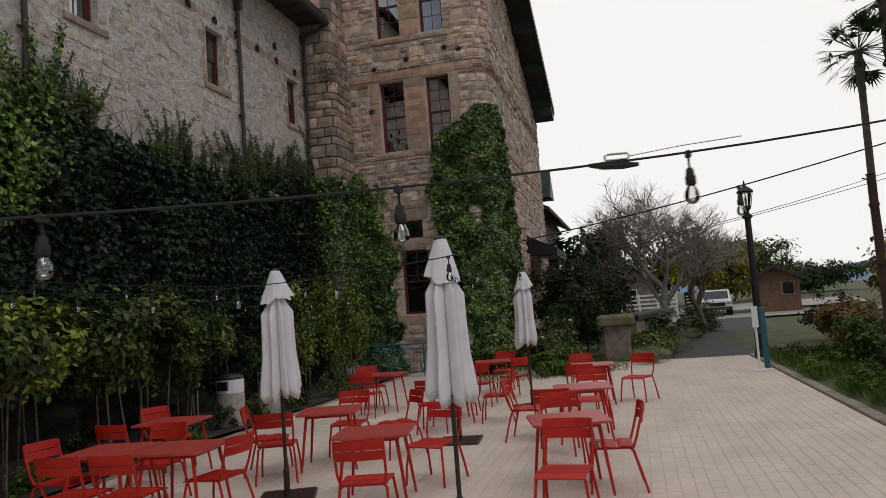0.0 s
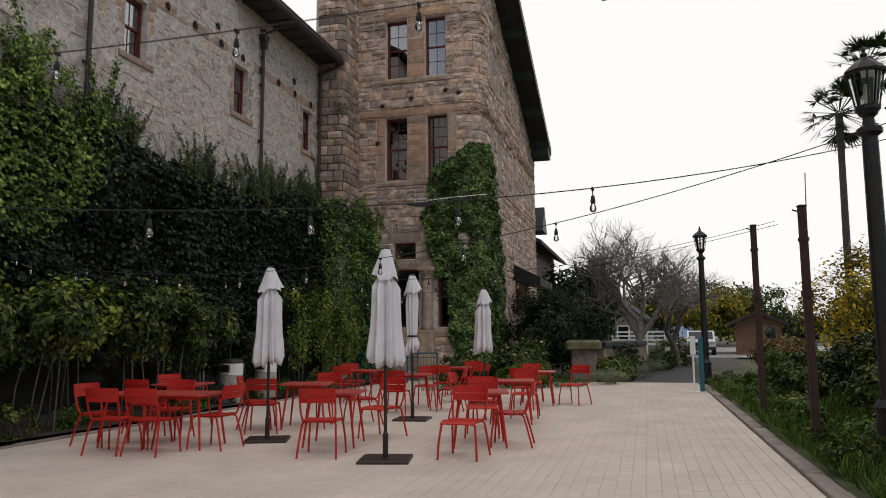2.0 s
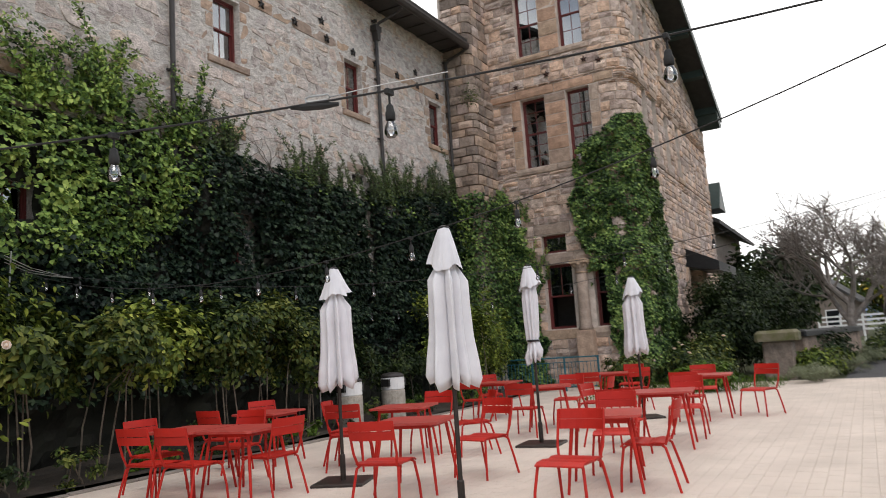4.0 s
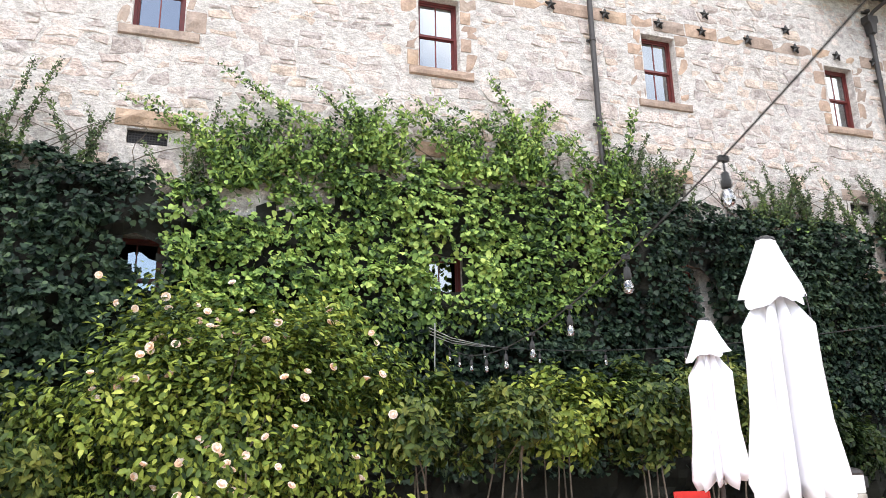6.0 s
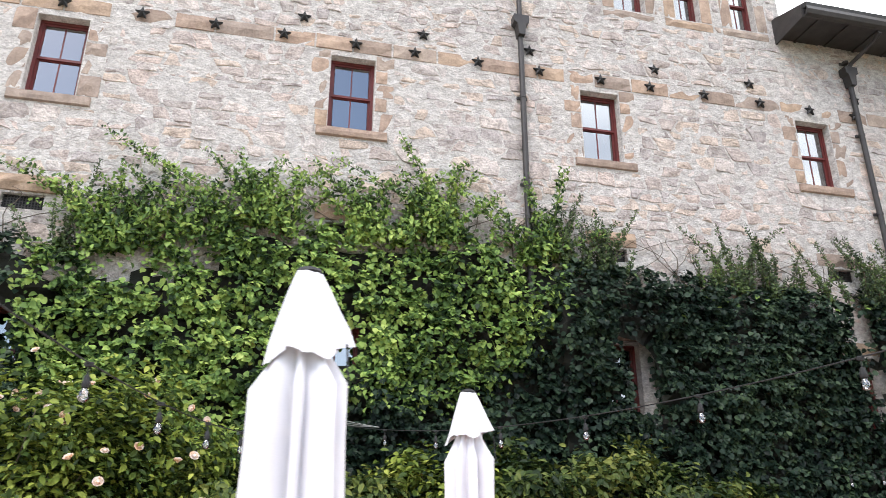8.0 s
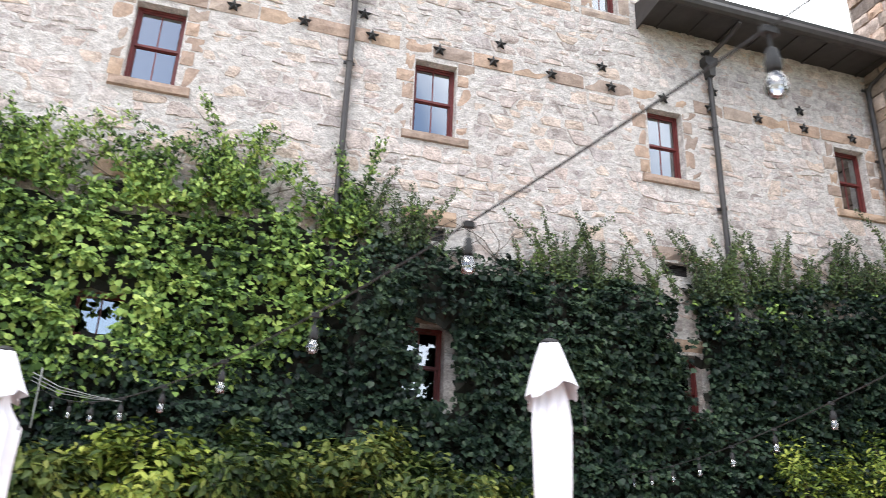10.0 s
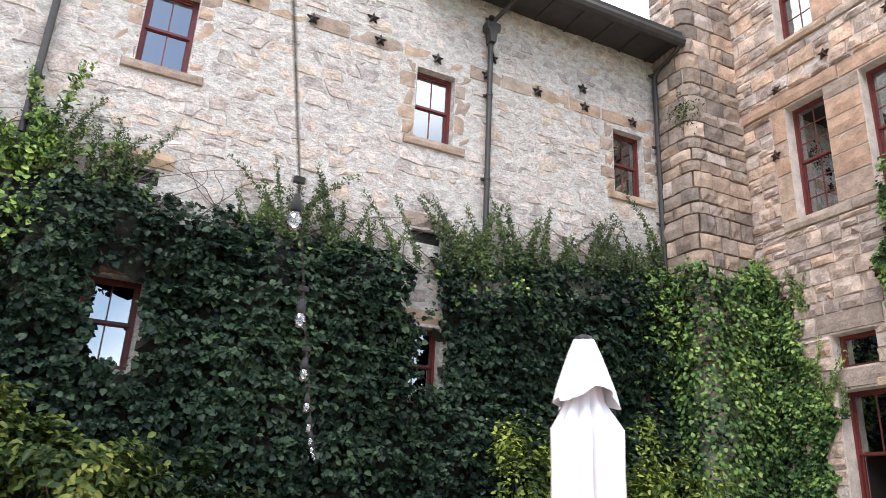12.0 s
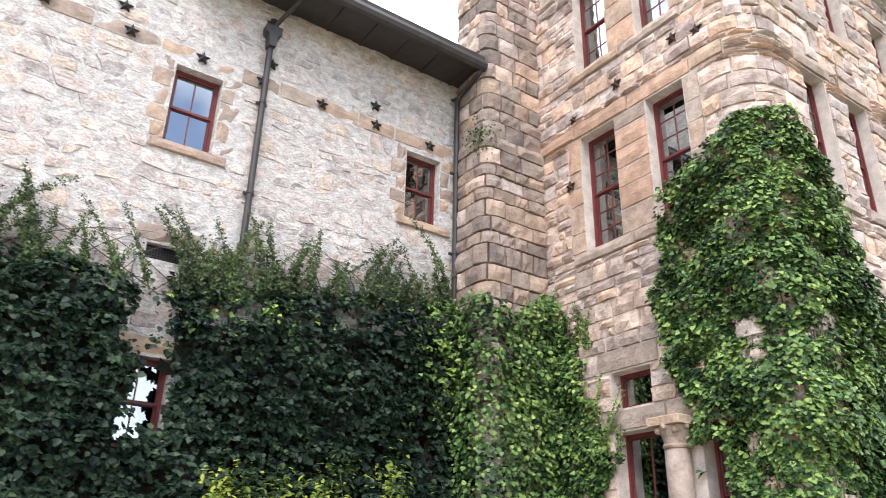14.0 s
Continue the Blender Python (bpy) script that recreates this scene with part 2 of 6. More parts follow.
CHROME = material("dull_chrome", (0.5, 0.5, 0.5), 0.3, metal=0.9, bump=0.0)
HOUSE_WALL = material("grey_shingle_siding", (0.22, 0.18, 0.15), 0.9, (0.15, 0.12, 0.1), 3, 30, 0.5)
HOUSE_BROWN = material("brown_wood_siding", (0.22, 0.12, 0.075), 0.85, (0.14, 0.075, 0.05), 3, 30, 0.5)
HILL = material("hazy_blue_hill", (0.16, 0.22, 0.32), 1.0, (0.12, 0.17, 0.26), 0.02, 0.2, 0.0)
PALM_BARK = material("dark_palm_bark", (0.09, 0.075, 0.062), 0.92, (0.045, 0.038, 0.033), 7, 50, 0.9)
MOSS = material("mossy_cap_stone", (0.2, 0.17, 0.12), 0.95, (0.1, 0.105, 0.035), 4, 40, 0.8)
IVY_DARK = leaf_material("dark_ivy_leaf", [(0.004, 0.009, 0.007), (0.011, 0.023, 0.015), (0.025, 0.045, 0.028), (0.043, 0.069, 0.04), (0.075, 0.115, 0.055)])
IVY_LIGHT = leaf_material("light_creeper_leaf", [(0.018, 0.038, 0.014), (0.085, 0.15, 0.042), (0.185, 0.29, 0.072), (0.31, 0.43, 0.105), (0.46, 0.56, 0.15)])
IVY_TOWER = leaf_material("tower_ivy_leaf", [(0.01, 0.024, 0.011), (0.045, 0.09, 0.03), (0.11, 0.19, 0.058), (0.22, 0.33, 0.09), (0.38, 0.48, 0.14)])
SHOOT_LEAF = leaf_material("shoot_leaf", [(0.035, 0.05, 0.028), (0.07, 0.1, 0.046), (0.115, 0.165, 0.06), (0.18, 0.25, 0.07)])
ROSE_LEAF = leaf_material("rose_leaf", [(0.018, 0.035, 0.01), (0.06, 0.095, 0.02), (0.14, 0.19, 0.032), (0.25, 0.3, 0.05), (0.4, 0.43, 0.09)])
SHRUB_LEAF = leaf_material("shrub_leaf", [(0.013, 0.026, 0.009), (0.035, 0.06, 0.016), (0.075, 0.105, 0.025), (0.14, 0.165, 0.038), (0.23, 0.235, 0.055)])
TREE_LEAF = leaf_material("evergreen_leaf", [(0.008, 0.018, 0.007), (0.018, 0.032, 0.011), (0.035, 0.055, 0.016), (0.06, 0.08, 0.022)])
YELLOW_LEAF = leaf_material("yellow_green_leaf", [(0.06, 0.08, 0.014), (0.13, 0.15, 0.022), (0.28, 0.23, 0.025), (0.6, 0.38, 0.025)])
GRASS = leaf_material("grass_blade", [(0.03, 0.055, 0.012), (0.06, 0.11, 0.018), (0.1, 0.18, 0.022), (0.16, 0.2, 0.05)])
PALE_LEAF = leaf_material("silvery_leaf", [(0.12, 0.14, 0.08), (0.2, 0.22, 0.13), (0.3, 0.32, 0.2)])
GOLD_LEAF = leaf_material("golden_autumn_leaf", [(0.05, 0.07, 0.015), (0.2, 0.18, 0.02), (0.5, 0.33, 0.02), (0.75, 0.47, 0.03)])
DRY_LEAF = leaf_material("russet_leaf", [(0.1, 0.06, 0.02), (0.2, 0.12, 0.035), (0.3, 0.2, 0.06)])


# ---- building blocks ----
class Geo:
    """Gathers faces for one mesh."""

    def __init__(self):
        self.v, self.f = [], []

    def add(self, verts, faces):
        k = len(self.v)
        self.v.extend(tuple(p) for p in verts)
        self.f.extend(tuple(i + k for i in q) for q in faces)
        return self

    def box(self, x0, x1, y0, y1, z0, z1, ch=0.0, m=None):
        """A box with chamfered upright and top edges."""
        c = ch
        ring = [(x0 + c, y0), (x1 - c, y0), (x1, y0 + c), (x1, y1 - c), (x1 - c, y1), (x0 + c, y1), (x0, y1 - c), (x0, y0 + c)] if c else [(x0, y0), (x1, y0), (x1, y1), (x0, y1)]
        n = len(ring)
        v = [(x, y, z0) for x, y in ring]
        f = [tuple(range(n - 1, -1, -1))]
        if c:
            cx, cy = (x0 + x1) / 2, (y0 + y1) / 2
            sx, sy = 1 - 2 * c / max(x1 - x0, 4 * c), 1 - 2 * c / max(y1 - y0, 4 * c)
            v += [(x, y, z1 - c) for x, y in ring] + [(cx + (x - cx) * sx, cy + (y - cy) * sy, z1) for x, y in ring]
        else:
            v += [(x, y, z1) for x, y in ring]
        for k in range(len(v) // n - 1):
            f += [(k * n + i, k * n + (i + 1) % n, (k + 1) * n + (i + 1) % n, (k + 1) * n + i) for i in range(n)]
        f.append(tuple(range(len(v) - n, len(v))))
        if m:
            v = [m @ Vector(p) for p in v]
        return self.add(v, f)

    def tube(self, pts, radii, sides=8, cap=True):
        pts = [Vector(p) for p in pts]
        if not isinstance(radii, (list, tuple)):
            radii = [radii] * len(pts)
        v, f = [], []
        side = None
        for i, p in enumerate(pts):
            d = (pts[min(i + 1, len(pts) - 1)] - pts[max(i - 1, 0)]).normalized()
            if side is None:
                side = d.orthogonal().normalized()
            side = (side - d * side.dot(d))
            side = side.normalized() if side.length > 1e-6 else d.orthogonal().normalized()
            up = d.cross(side)
            for k in range(sides):
                a = 2 * math.pi * k / sides
                v.append(p + (side * math.cos(a) + up * math.sin(a)) * radii[i])
        for i in range(len(pts) - 1):
            f += [(i * sides + k, i * sides + (k + 1) % sides, (i + 1) * sides + (k + 1) % sides, (i + 1) * sides + k) for k in range(sides)]
        if cap:
            f += [tuple(range(sides - 1, -1, -1)), tuple(range(len(v) - sides, len(v)))]
        return self.add(v, f)

    def turned(self, profile, sides=16, at=(0, 0, 0)):
        """A body turned round the upright axis; profile: radius, height from the bottom up."""
        v, f = [], []
        for r, z in profile:
            v += [(at[0] + r * math.cos(2 * math.pi * k / sides), at[1] + r * math.sin(2 * math.pi * k / sides), at[2] + z) for k in range(sides)]
        for i in range(len(profile) - 1):
            f += [(i * sides + k, i * sides + (k + 1) % sides, (i + 1) * sides + (k + 1) % sides, (i + 1) * sides + k) for k in range(sides)]
        f += [tuple(range(sides - 1, -1, -1)), tuple(range(len(v) - sides, len(v)))]
        return self.add(v, f)

    def prism(self, outline, a, b, axis="y"):
        """An outline in two axes drawn out along the third from a to b."""
        place = {"y": lambda p, q: (p[0], q, p[1]), "x": lambda p, q: (q, p[0], p[1]), "z": lambda p, q: (p[0], p[1], q)}[axis]
        n = len(outline)
        v = [place(p, a) for p in outline] + [place(p, b) for p in outline]
        return self.add(v, [(i, (i + 1) % n, n + (i + 1) % n, n + i) for i in range(n)] + [tuple(range(n - 1, -1, -1)), tuple(range(n, 2 * n))])

    def mesh(self, name, mat, smooth=False):
        me = bpy.data.meshes.new(name)
        me.from_pydata(self.v, [], self.f)
        if smooth:
            me.polygons.foreach_set("use_smooth", [True] * len(me.polygons))
        me.materials.append(mat)
        return me


def thing(name, label, category, at=(0, 0, 0), turn=0, group="", kind=""):
    ob = new(name)
    ob.empty_display_size = 0.1
    ob.matrix_world = pose(*at, 0, 0, turn)
    return tagged(ob, label, category, group, kind)


def part(name, geo, mat, parent, label="", smooth=False):
    ob = new(name, geo if isinstance(geo, bpy.types.Mesh) else geo.mesh(name, mat, smooth))
    ob.parent = parent
    return tagged(ob, label) if label else ob


def solid(name, geo, mat, label="", category="", kind="structure", smooth=False):
    return tagged(new(name, geo.mesh(name, mat, smooth)), label, category, "", kind)


LEAF_IVY = np.array([(0, 0, 0), (-0.42, 0.12, 0.06), (-0.46, 0.5, 0.1), (0, 1.0, -0.08), (0.46, 0.5, 0.1), (0.42, 0.12, 0.06)])
LEAF_OVAL = np.array([(0, 0, 0), (-0.24, 0.28, 0.08), (-0.22, 0.66, 0.06), (0, 1.0, -0.1), (0.22, 0.66, 0.06), (0.24, 0.28, 0.08)])
LEAF_BLADE = np.array([(0, 0, 0), (-0.05, 0.2, 0), (-0.04, 0.65, 0.03), (0, 1.0, 0.14), (0.04, 0.65, 0.03), (0.05, 0.2, 0)])


def leaf_mesh(name, points, normals, sizes, mat, rng, tip=(0, 0, -1), loose=0.5, shape=LEAF_IVY):
    """One mesh of many folded leaves."""
    n = len(points)
    nn = normals + rng.normal(0, loose, (n, 3))
    nn /= np.linalg.norm(nn, axis=1)[:, None] + 1e-9
    tt = np.asarray(tip, float) + rng.normal(0, 0.55, (n, 3))
    tt -= nn * (tt * nn).sum(1)[:, None]
    tt /= np.linalg.norm(tt, axis=1)[:, None] + 1e-9
    bb = np.cross(nn, tt)
    s = np.asarray(sizes)[:, None, None]
    co = points[:, None] + s * (shape[None, :, 0:1] * bb[:, None] + shape[None, :, 1:2] * tt[:, None] + shape[None, :, 2:3] * nn[:, None])
    me = bpy.data.meshes.new(name)
    me.vertices.add(n * 6)
    me.vertices.foreach_set("co", co.astype(np.float32).ravel())
    loops = (np.array([0, 3, 2, 1, 0, 5, 4, 3])[None] + 6 * np.arange(n)[:, None]).ravel()
    me.loops.add(n * 8)
    me.loops.foreach_set("vertex_index", loops.astype(np.int32))
    me.polygons.add(n * 2)
    me.polygons.foreach_set("loop_start", (4 * np.arange(2 * n)).astype(np.int32))
    me.update(calc_edges=True)
    me.materials.append(mat)
    return me


def wave(x, seed, scale=1.0):
    return noise.noise((x * scale, seed * 7.3, seed * 1.7))

# ---- ground, terrace, road ----
g = Geo()
rngg = random.Random(3)
xs = [-400, -60, -24, -16, -8, 0, 8, 16, 26, 40, 70, 120, 260, 700]
ys = [-700, -200, -90, -50, -30, -22, -18, -15, -13.2, -2.8, 0, 20, 60, 150, 500]
idx = {}
for i, x in enumerate(xs):
    for j, y in enumerate(ys):
        z = -0.06
        if x >= 26:
            z = -0.06 + (min(x, 130) - 20) * 0.015
        if abs(y) > 150:
            z = min(z, -0.5)
        idx[i, j] = len(g.v)
        g.v.append((x, y, z))
g.f = [(idx[i, j], idx[i + 1, j], idx[i + 1, j + 1], idx[i, j + 1]) for i in range(len(xs) - 1) for j in range(len(ys) - 1)]
solid("ground", g, MEADOW, "rough grass and earth around the terrace", "ground")

TX0, TX1, TY0, TY1 = -30.0, 7.0, -12.97, -2.85
g = Geo().box(TX0, TX1, TY0, TY1, -0.25, -0.006)
terrace = solid("pavement", g, PAVER_BED, "tan paved terrace in front of the stone building", "pavement")
g = Geo()
for i in range(31):
    x = -24 + i
    g.box(x + 0.006, x + 0.994, -13.17, -12.975, -0.2, 0.045 + 0.006 * math.sin(i * 2.3), 0.012)
solid("kerb", g, KERB, "brown concrete edging along the terrace", "kerb")
g = Geo()
for i in range(36):
    x = -29 + i
    g.box(x + 0.006, x + 0.994, -2.845, -2.73, -0.2, 0.03 + 0.006 * math.sin(i * 1.7), 0.012)
solid("kerb", g, KERB, "low edging between terrace and planted bed", "kerb")
g = Geo()
for i in range(72):
    for j in range(8):
        x, y = -29 + i * 0.5, -2.73 + j * 0.35
        z = [0.02 + 0.05 * noise.noise((a * 1.3, b * 1.3, 3)) + 0.05 for a, b in ((x, y), (x + 0.5, y), (x + 0.5, y + 0.35), (x, y + 0.35))]
        g.add([(x, y, z[0]), (x + 0.5, y, z[1]), (x + 0.5, y + 0.35, z[2]), (x, y + 0.35, z[3])], [(0, 1, 2, 3)])
solid("garden_bed", g, SOIL, "dark soil bed at the foot of the wall", "soil")
g = Geo()
for i in range(90):
    for j in range(16):
        x, y = -28 + i * 0.5, -13.18 - (j + 1) * 0.5
        z = [0.08 + 0.07 * noise.noise((a * 0.9, b * 0.9, 8)) - (0.08 if b > -13.27 else 0) for a, b in ((x, y), (x + 0.5, y), (x + 0.5, y + 0.5), (x, y + 0.5))]
        g.add([(x, y, z[0]), (x + 0.5, y, z[1]), (x + 0.5, y + 0.5, z[2]), (x, y + 0.5, z[3])], [(0, 1, 2, 3)])
solid("lawn", g, MEADOW, "grassy planted strip beside the terrace", "grass")
g = Geo()
for k in range(12):
    x0, x1 = 7.0 + k * 6, 13.0 + k * 6
    h = lambda x: 0.002 + max(0, x - 19) * 0.0152
    y0, y1 = -14.6 - k * 0.55, -10.9 - k * 0.3
    g.add([(x0, y0, h(x0)), (x1, y0 - 0.55, h(x1)), (x1, y1 - 0.3, h(x1)), (x0, y1, h(x0))], [(0, 1, 2, 3)])
solid("road", g, ASPHALT, "dark asphalt path that leads away from the terrace", "road")
g = Geo()
g.add([(31, -24, 0.21), (37, -24, 0.3), (37, -12, 0.3), (31, -11.5, 0.21)], [(0, 1, 2, 3)])
g.add([(42, -26, 0.375), (56, -28, 0.59), (56, -13, 0.59), (42, -13, 0.375)], [(0, 1, 2, 3)])
solid("driveway", g, PALE_ROAD, "pale concrete crossing of the driveway", "road")

# ---- long rubble wall ----
BAYS = [-14.3, -9.47, -4.69, 0.09, 4.67]
WIN_W, WIN_Z0, WIN_Z1 = 0.8, 8.16, 9.64
UPPER = [(-3.775, -3.071), (-2.366, -1.779), (-1.015, -0.428)]
openings = [(x, x + WIN_W, WIN_Z0, WIN_Z1) for x in BAYS + [-18.93]]
openings += [(x - 0.02, x + 0.74, 3.35, 4.65) for x in BAYS]
openings += [(x + 0.08, x + 0.68, 6.13, 6.38) for x in BAYS]
openings += [(a, b, 11.75, 13.3) for a, b in UPPER]


def pierced(rects, x0, x1, z0, z1, depth, put):
    """A wall plate with through openings; put(u, z, d) gives the place."""
    us = sorted({x0, x1, *(r[0] for r in rects), *(r[1] for r in rects)})
    zs = sorted({z0, z1, *(r[2] for r in rects), *(r[3] for r in rects)})
    us, zs = [u for u in us if x0 <= u <= x1], [z for z in zs if z0 <= z <= z1]
    hole = lambda u, z: any(r[0] < u < r[1] and r[2] < z < r[3] for r in rects)
    g = Geo()
    full = {}
    for i in range(len(us) - 1):
        for j in range(len(zs) - 1):
            full[i, j] = not hole((us[i] + us[i + 1]) / 2, (zs[j] + zs[j + 1]) / 2)
    for (i, j), on in full.items():
        if not on:
            continue
        a, b, c, d = us[i], us[i + 1], zs[j], zs[j + 1]
        for dep in (0, depth):
            g.add([put(a, c, dep), put(b, c, dep), put(b, d, dep), put(a, d, dep)], [(0, 1, 2, 3)] if not dep else [(3, 2, 1, 0)])
        for (di, dj), ends in {(-1, 0): ((a, c), (a, d)), (1, 0): ((b, d), (b, c)), (0, -1): ((b, c), (a, c)), (0, 1): ((a, d), (b, d))}.items():
            if not full.get((i + di, j + dj), False):
                (p, q), (r, s) = ends
                g.add([put(p, q, 0), put(r, s, 0), put(r, s, depth), put(p, q, depth)], [(0, 1, 2, 3)])
    return g


g = pierced(openings, -30, 7.3, -0.3, 11.95, 0.55, lambda u, z, d: (u, 0.014 + d, z))
wall_north = solid("wall_north", g, MORTAR, "pale rubble stone wall with lime mortar joints", "wall")
g = pierced([(a, b, 11.95, 13.3) for a, b in UPPER], -30, 0.2, 11.95, 15.5, 0.55, lambda u, z, d: (u, 0.014 + d, z))
wall_gable = solid("wall_upper", g, MORTAR, "tall upper part of the rubble stone wall", "wall")

# ---- tower wing: west face, rounded corner, south face ----
WX, SY, RAD = 7.38, -5.9, 0.75
LEN_W = -SY - RAD
ARC = RAD * math.pi / 2


def tower(u, z, d=0.0):
    """u runs along the west face from the wall, round the corner and along the south face; d is depth into the wall."""
    if u < LEN_W:
        return (WX + d, -u, z)
    if u < LEN_W + ARC:
        a = (u - LEN_W) / RAD
        r = RAD - d
        return (WX + RAD - r * math.cos(a), SY + RAD - r * math.sin(a), z)
    return (WX + RAD + u - LEN_W - ARC, SY + d, z)


def south(x):
    return x - WX - RAD + LEN_W + ARC


TWIN = [(2.1, 2.98, 7.42, 9.86), (3.74, 4.56, 7.42, 9.86), (2.12, 2.98, 11.4, 13.75), (3.68, 4.5, 11.4, 13.75)]
TLOW = [(2.44, 3.3, 4.42, 5.04), (2.44, 3.42, 1.9, 4.04), (4.12, 4.85, 1.9, 4.04)]
SWIN = [(south(x), south(x) + w, z0, z1) for x, w, z0, z1 in ((8.85, 0.75, 7.6, 10.0), (10.25, 0.75, 7.6, 9.95), (12.0, 0.7, 7.6, 9.8), (13.9, 0.7, 7.6, 9.75), (8.85, 0.7, 11.4, 13.5), (10.3, 0.7, 11.4, 13.4), (12.1, 0.7, 11.2, 12.6))]
ARCH = (south(13.2), south(16.6), 0.0, 4.3)
T_OPEN = TWIN + TLOW + SWIN + [ARCH]
T_END = south(20.6)
steps = [LEN_W + ARC * k / 6 for k in range(7)]
def rake(x):
    return 15.1 - (x - 10.8) * 0.405


def tower_top(u):
    return 18.0 if u <= LEN_W + ARC * 0.99 else rake(u - LEN_W - ARC + WX + RAD) + 0.02


g = pierced(T_OPEN + [(s, s, 0, 0) for s in steps], 0, T_END, -0.3, 18.0, 0.5, lambda u, z, d: tower(u, min(z, tower_top(u)), d + 0.015))
wall_tower = solid("wall_west", g, SAND_JOINT, "brown sandstone tower wing with a rounded corner", "wall")
g = Geo().box(WX + 0.4, 20.6, -5.0, 6, -0.3, 0.02).box(20.1, 20.6, -5.9, 6, 0, 11)
solid("wall_east", g, SAND_JOINT, "plain end wall of the sandstone wing", "wall")
g = Geo().box(7.38, 20.6, 6, 6.5, 0, 11).box(7.4, 7.9, 0.6, 6, 0, 11.8)
solid("wall_back", g, SAND_JOINT, "plain rear walls of the sandstone wing", "wall")
g = Geo().box(-30, 0.2, 6.0, 6.5, 0, 15.5).box(0.2, 7.4, 6.0, 6.5, 0, 12).box(-30.5, -30, 0, 6.5, 0, 15.5).box(-0.1, 0.2, 0.6, 6, 11.9, 15.5)
solid("wall_back", g, MORTAR, "plain rear walls of the rubble building", "wall")

# roof over the low part of the long wall: slab, fascia, gutter, rafters
roof = thing("roof", "dark overhanging roof with a bronze gutter", "roof", kind="structure")
g = Geo().prism([(-0.95, 11.78), (6.5, 14.1), (6.5, 14.22), (-0.95, 11.9)], 0.06, 5.9, "x")
part("shingles", g, SLATE, roof)
g = Geo().box(0.06, 5.9, -0.9, 0.03, 11.66, 11.72)
part("soffit", g, GUTTER, roof)
g = Geo()
prof = [(-0.92, 11.76), (-1.0, 11.76), (-1.03, 11.66), (-0.99, 11.58), (-0.93, 11.54), (-0.86, 11.56), (-0.86, 11.76), (-0.88, 11.76), (-0.88, 11.6), (-0.94, 11.58), (-0.99, 11.64), (-0.985, 11.74), (-0.92, 11.74)]
g.prism(prof, -0.0, 5.92, "x")
part("gutter", g, GUTTER, roof)
g = Geo().prism([(-0.86, 11.56), (-0.86, 11.86), (0.03, 12.14), (0.03, 11.5)], -0.02, 0.02, "x")
part("bargeboard", g, GUTTER, roof)
g = Geo()
for k in range(8):
    x = 0.45 + k * 0.74
    g.box(x, x + 0.05, -0.8, 0.03, 11.63, 11.66)
part("rafters", g, GUTTER, roof)
roof_top = thing("roof", "plain roof over the tall rubble part", "roof", kind="structure")
part("shingles", Geo().prism([(-0.4, 15.45), (3.2, 17.5), (6.9, 15.45), (6.9, 15.6), (3.2, 17.65), (-0.4, 15.6)], -30.4, 0.5, "x"), SLATE, roof_top)

# gable roof over the sandstone wing, its rake seen from below
gable = thing("roof", "steep dark roof with deep green-edged eaves", "roof", kind="structure")

g = Geo().prism([(8.0, rake(8.0)), (20.2, rake(20.2)), (20.2, rake(20.2) + 0.16), (8.0, rake(8.0) + 0.18)], -6.85, 0.6, "y")
part("shingles", g, SLATE, gable)
g = Geo().prism([(8.0, rake(8.0) - 0.16), (20.2, rake(20.2) - 0.16), (20.3, rake(20.2) + 0.18), (8.0, rake(8.0) + 0.2)], -6.9, -6.84, "y")
part("bargeboard", g, EAVE_GREEN, gable, "dark green bargeboard")
for k in range(5):
    x = 9.2 + k * 2.5
    g = Geo().prism([(x, rake(x) - 0.3), (x + 0.2, rake(x) - 0.38), (x + 0.2, rake(x) - 0.05), (x, rake(x))], -6.8, -5.86, "y")
    part("bracket", g, EAVE_GREEN, gable)
g = Geo().prism([(20.2, rake(20.2)), (20.2, rake(20.2) - 0.4), (19.7, rake(20.2) - 0.55), (19.4, rake(20.2) - 0.3), (19.2, rake(19.2))], -6.85, -5.9, "y")
part("eave_return", g, EAVE_GREEN, gable)


# ---- windows ----
count = 0


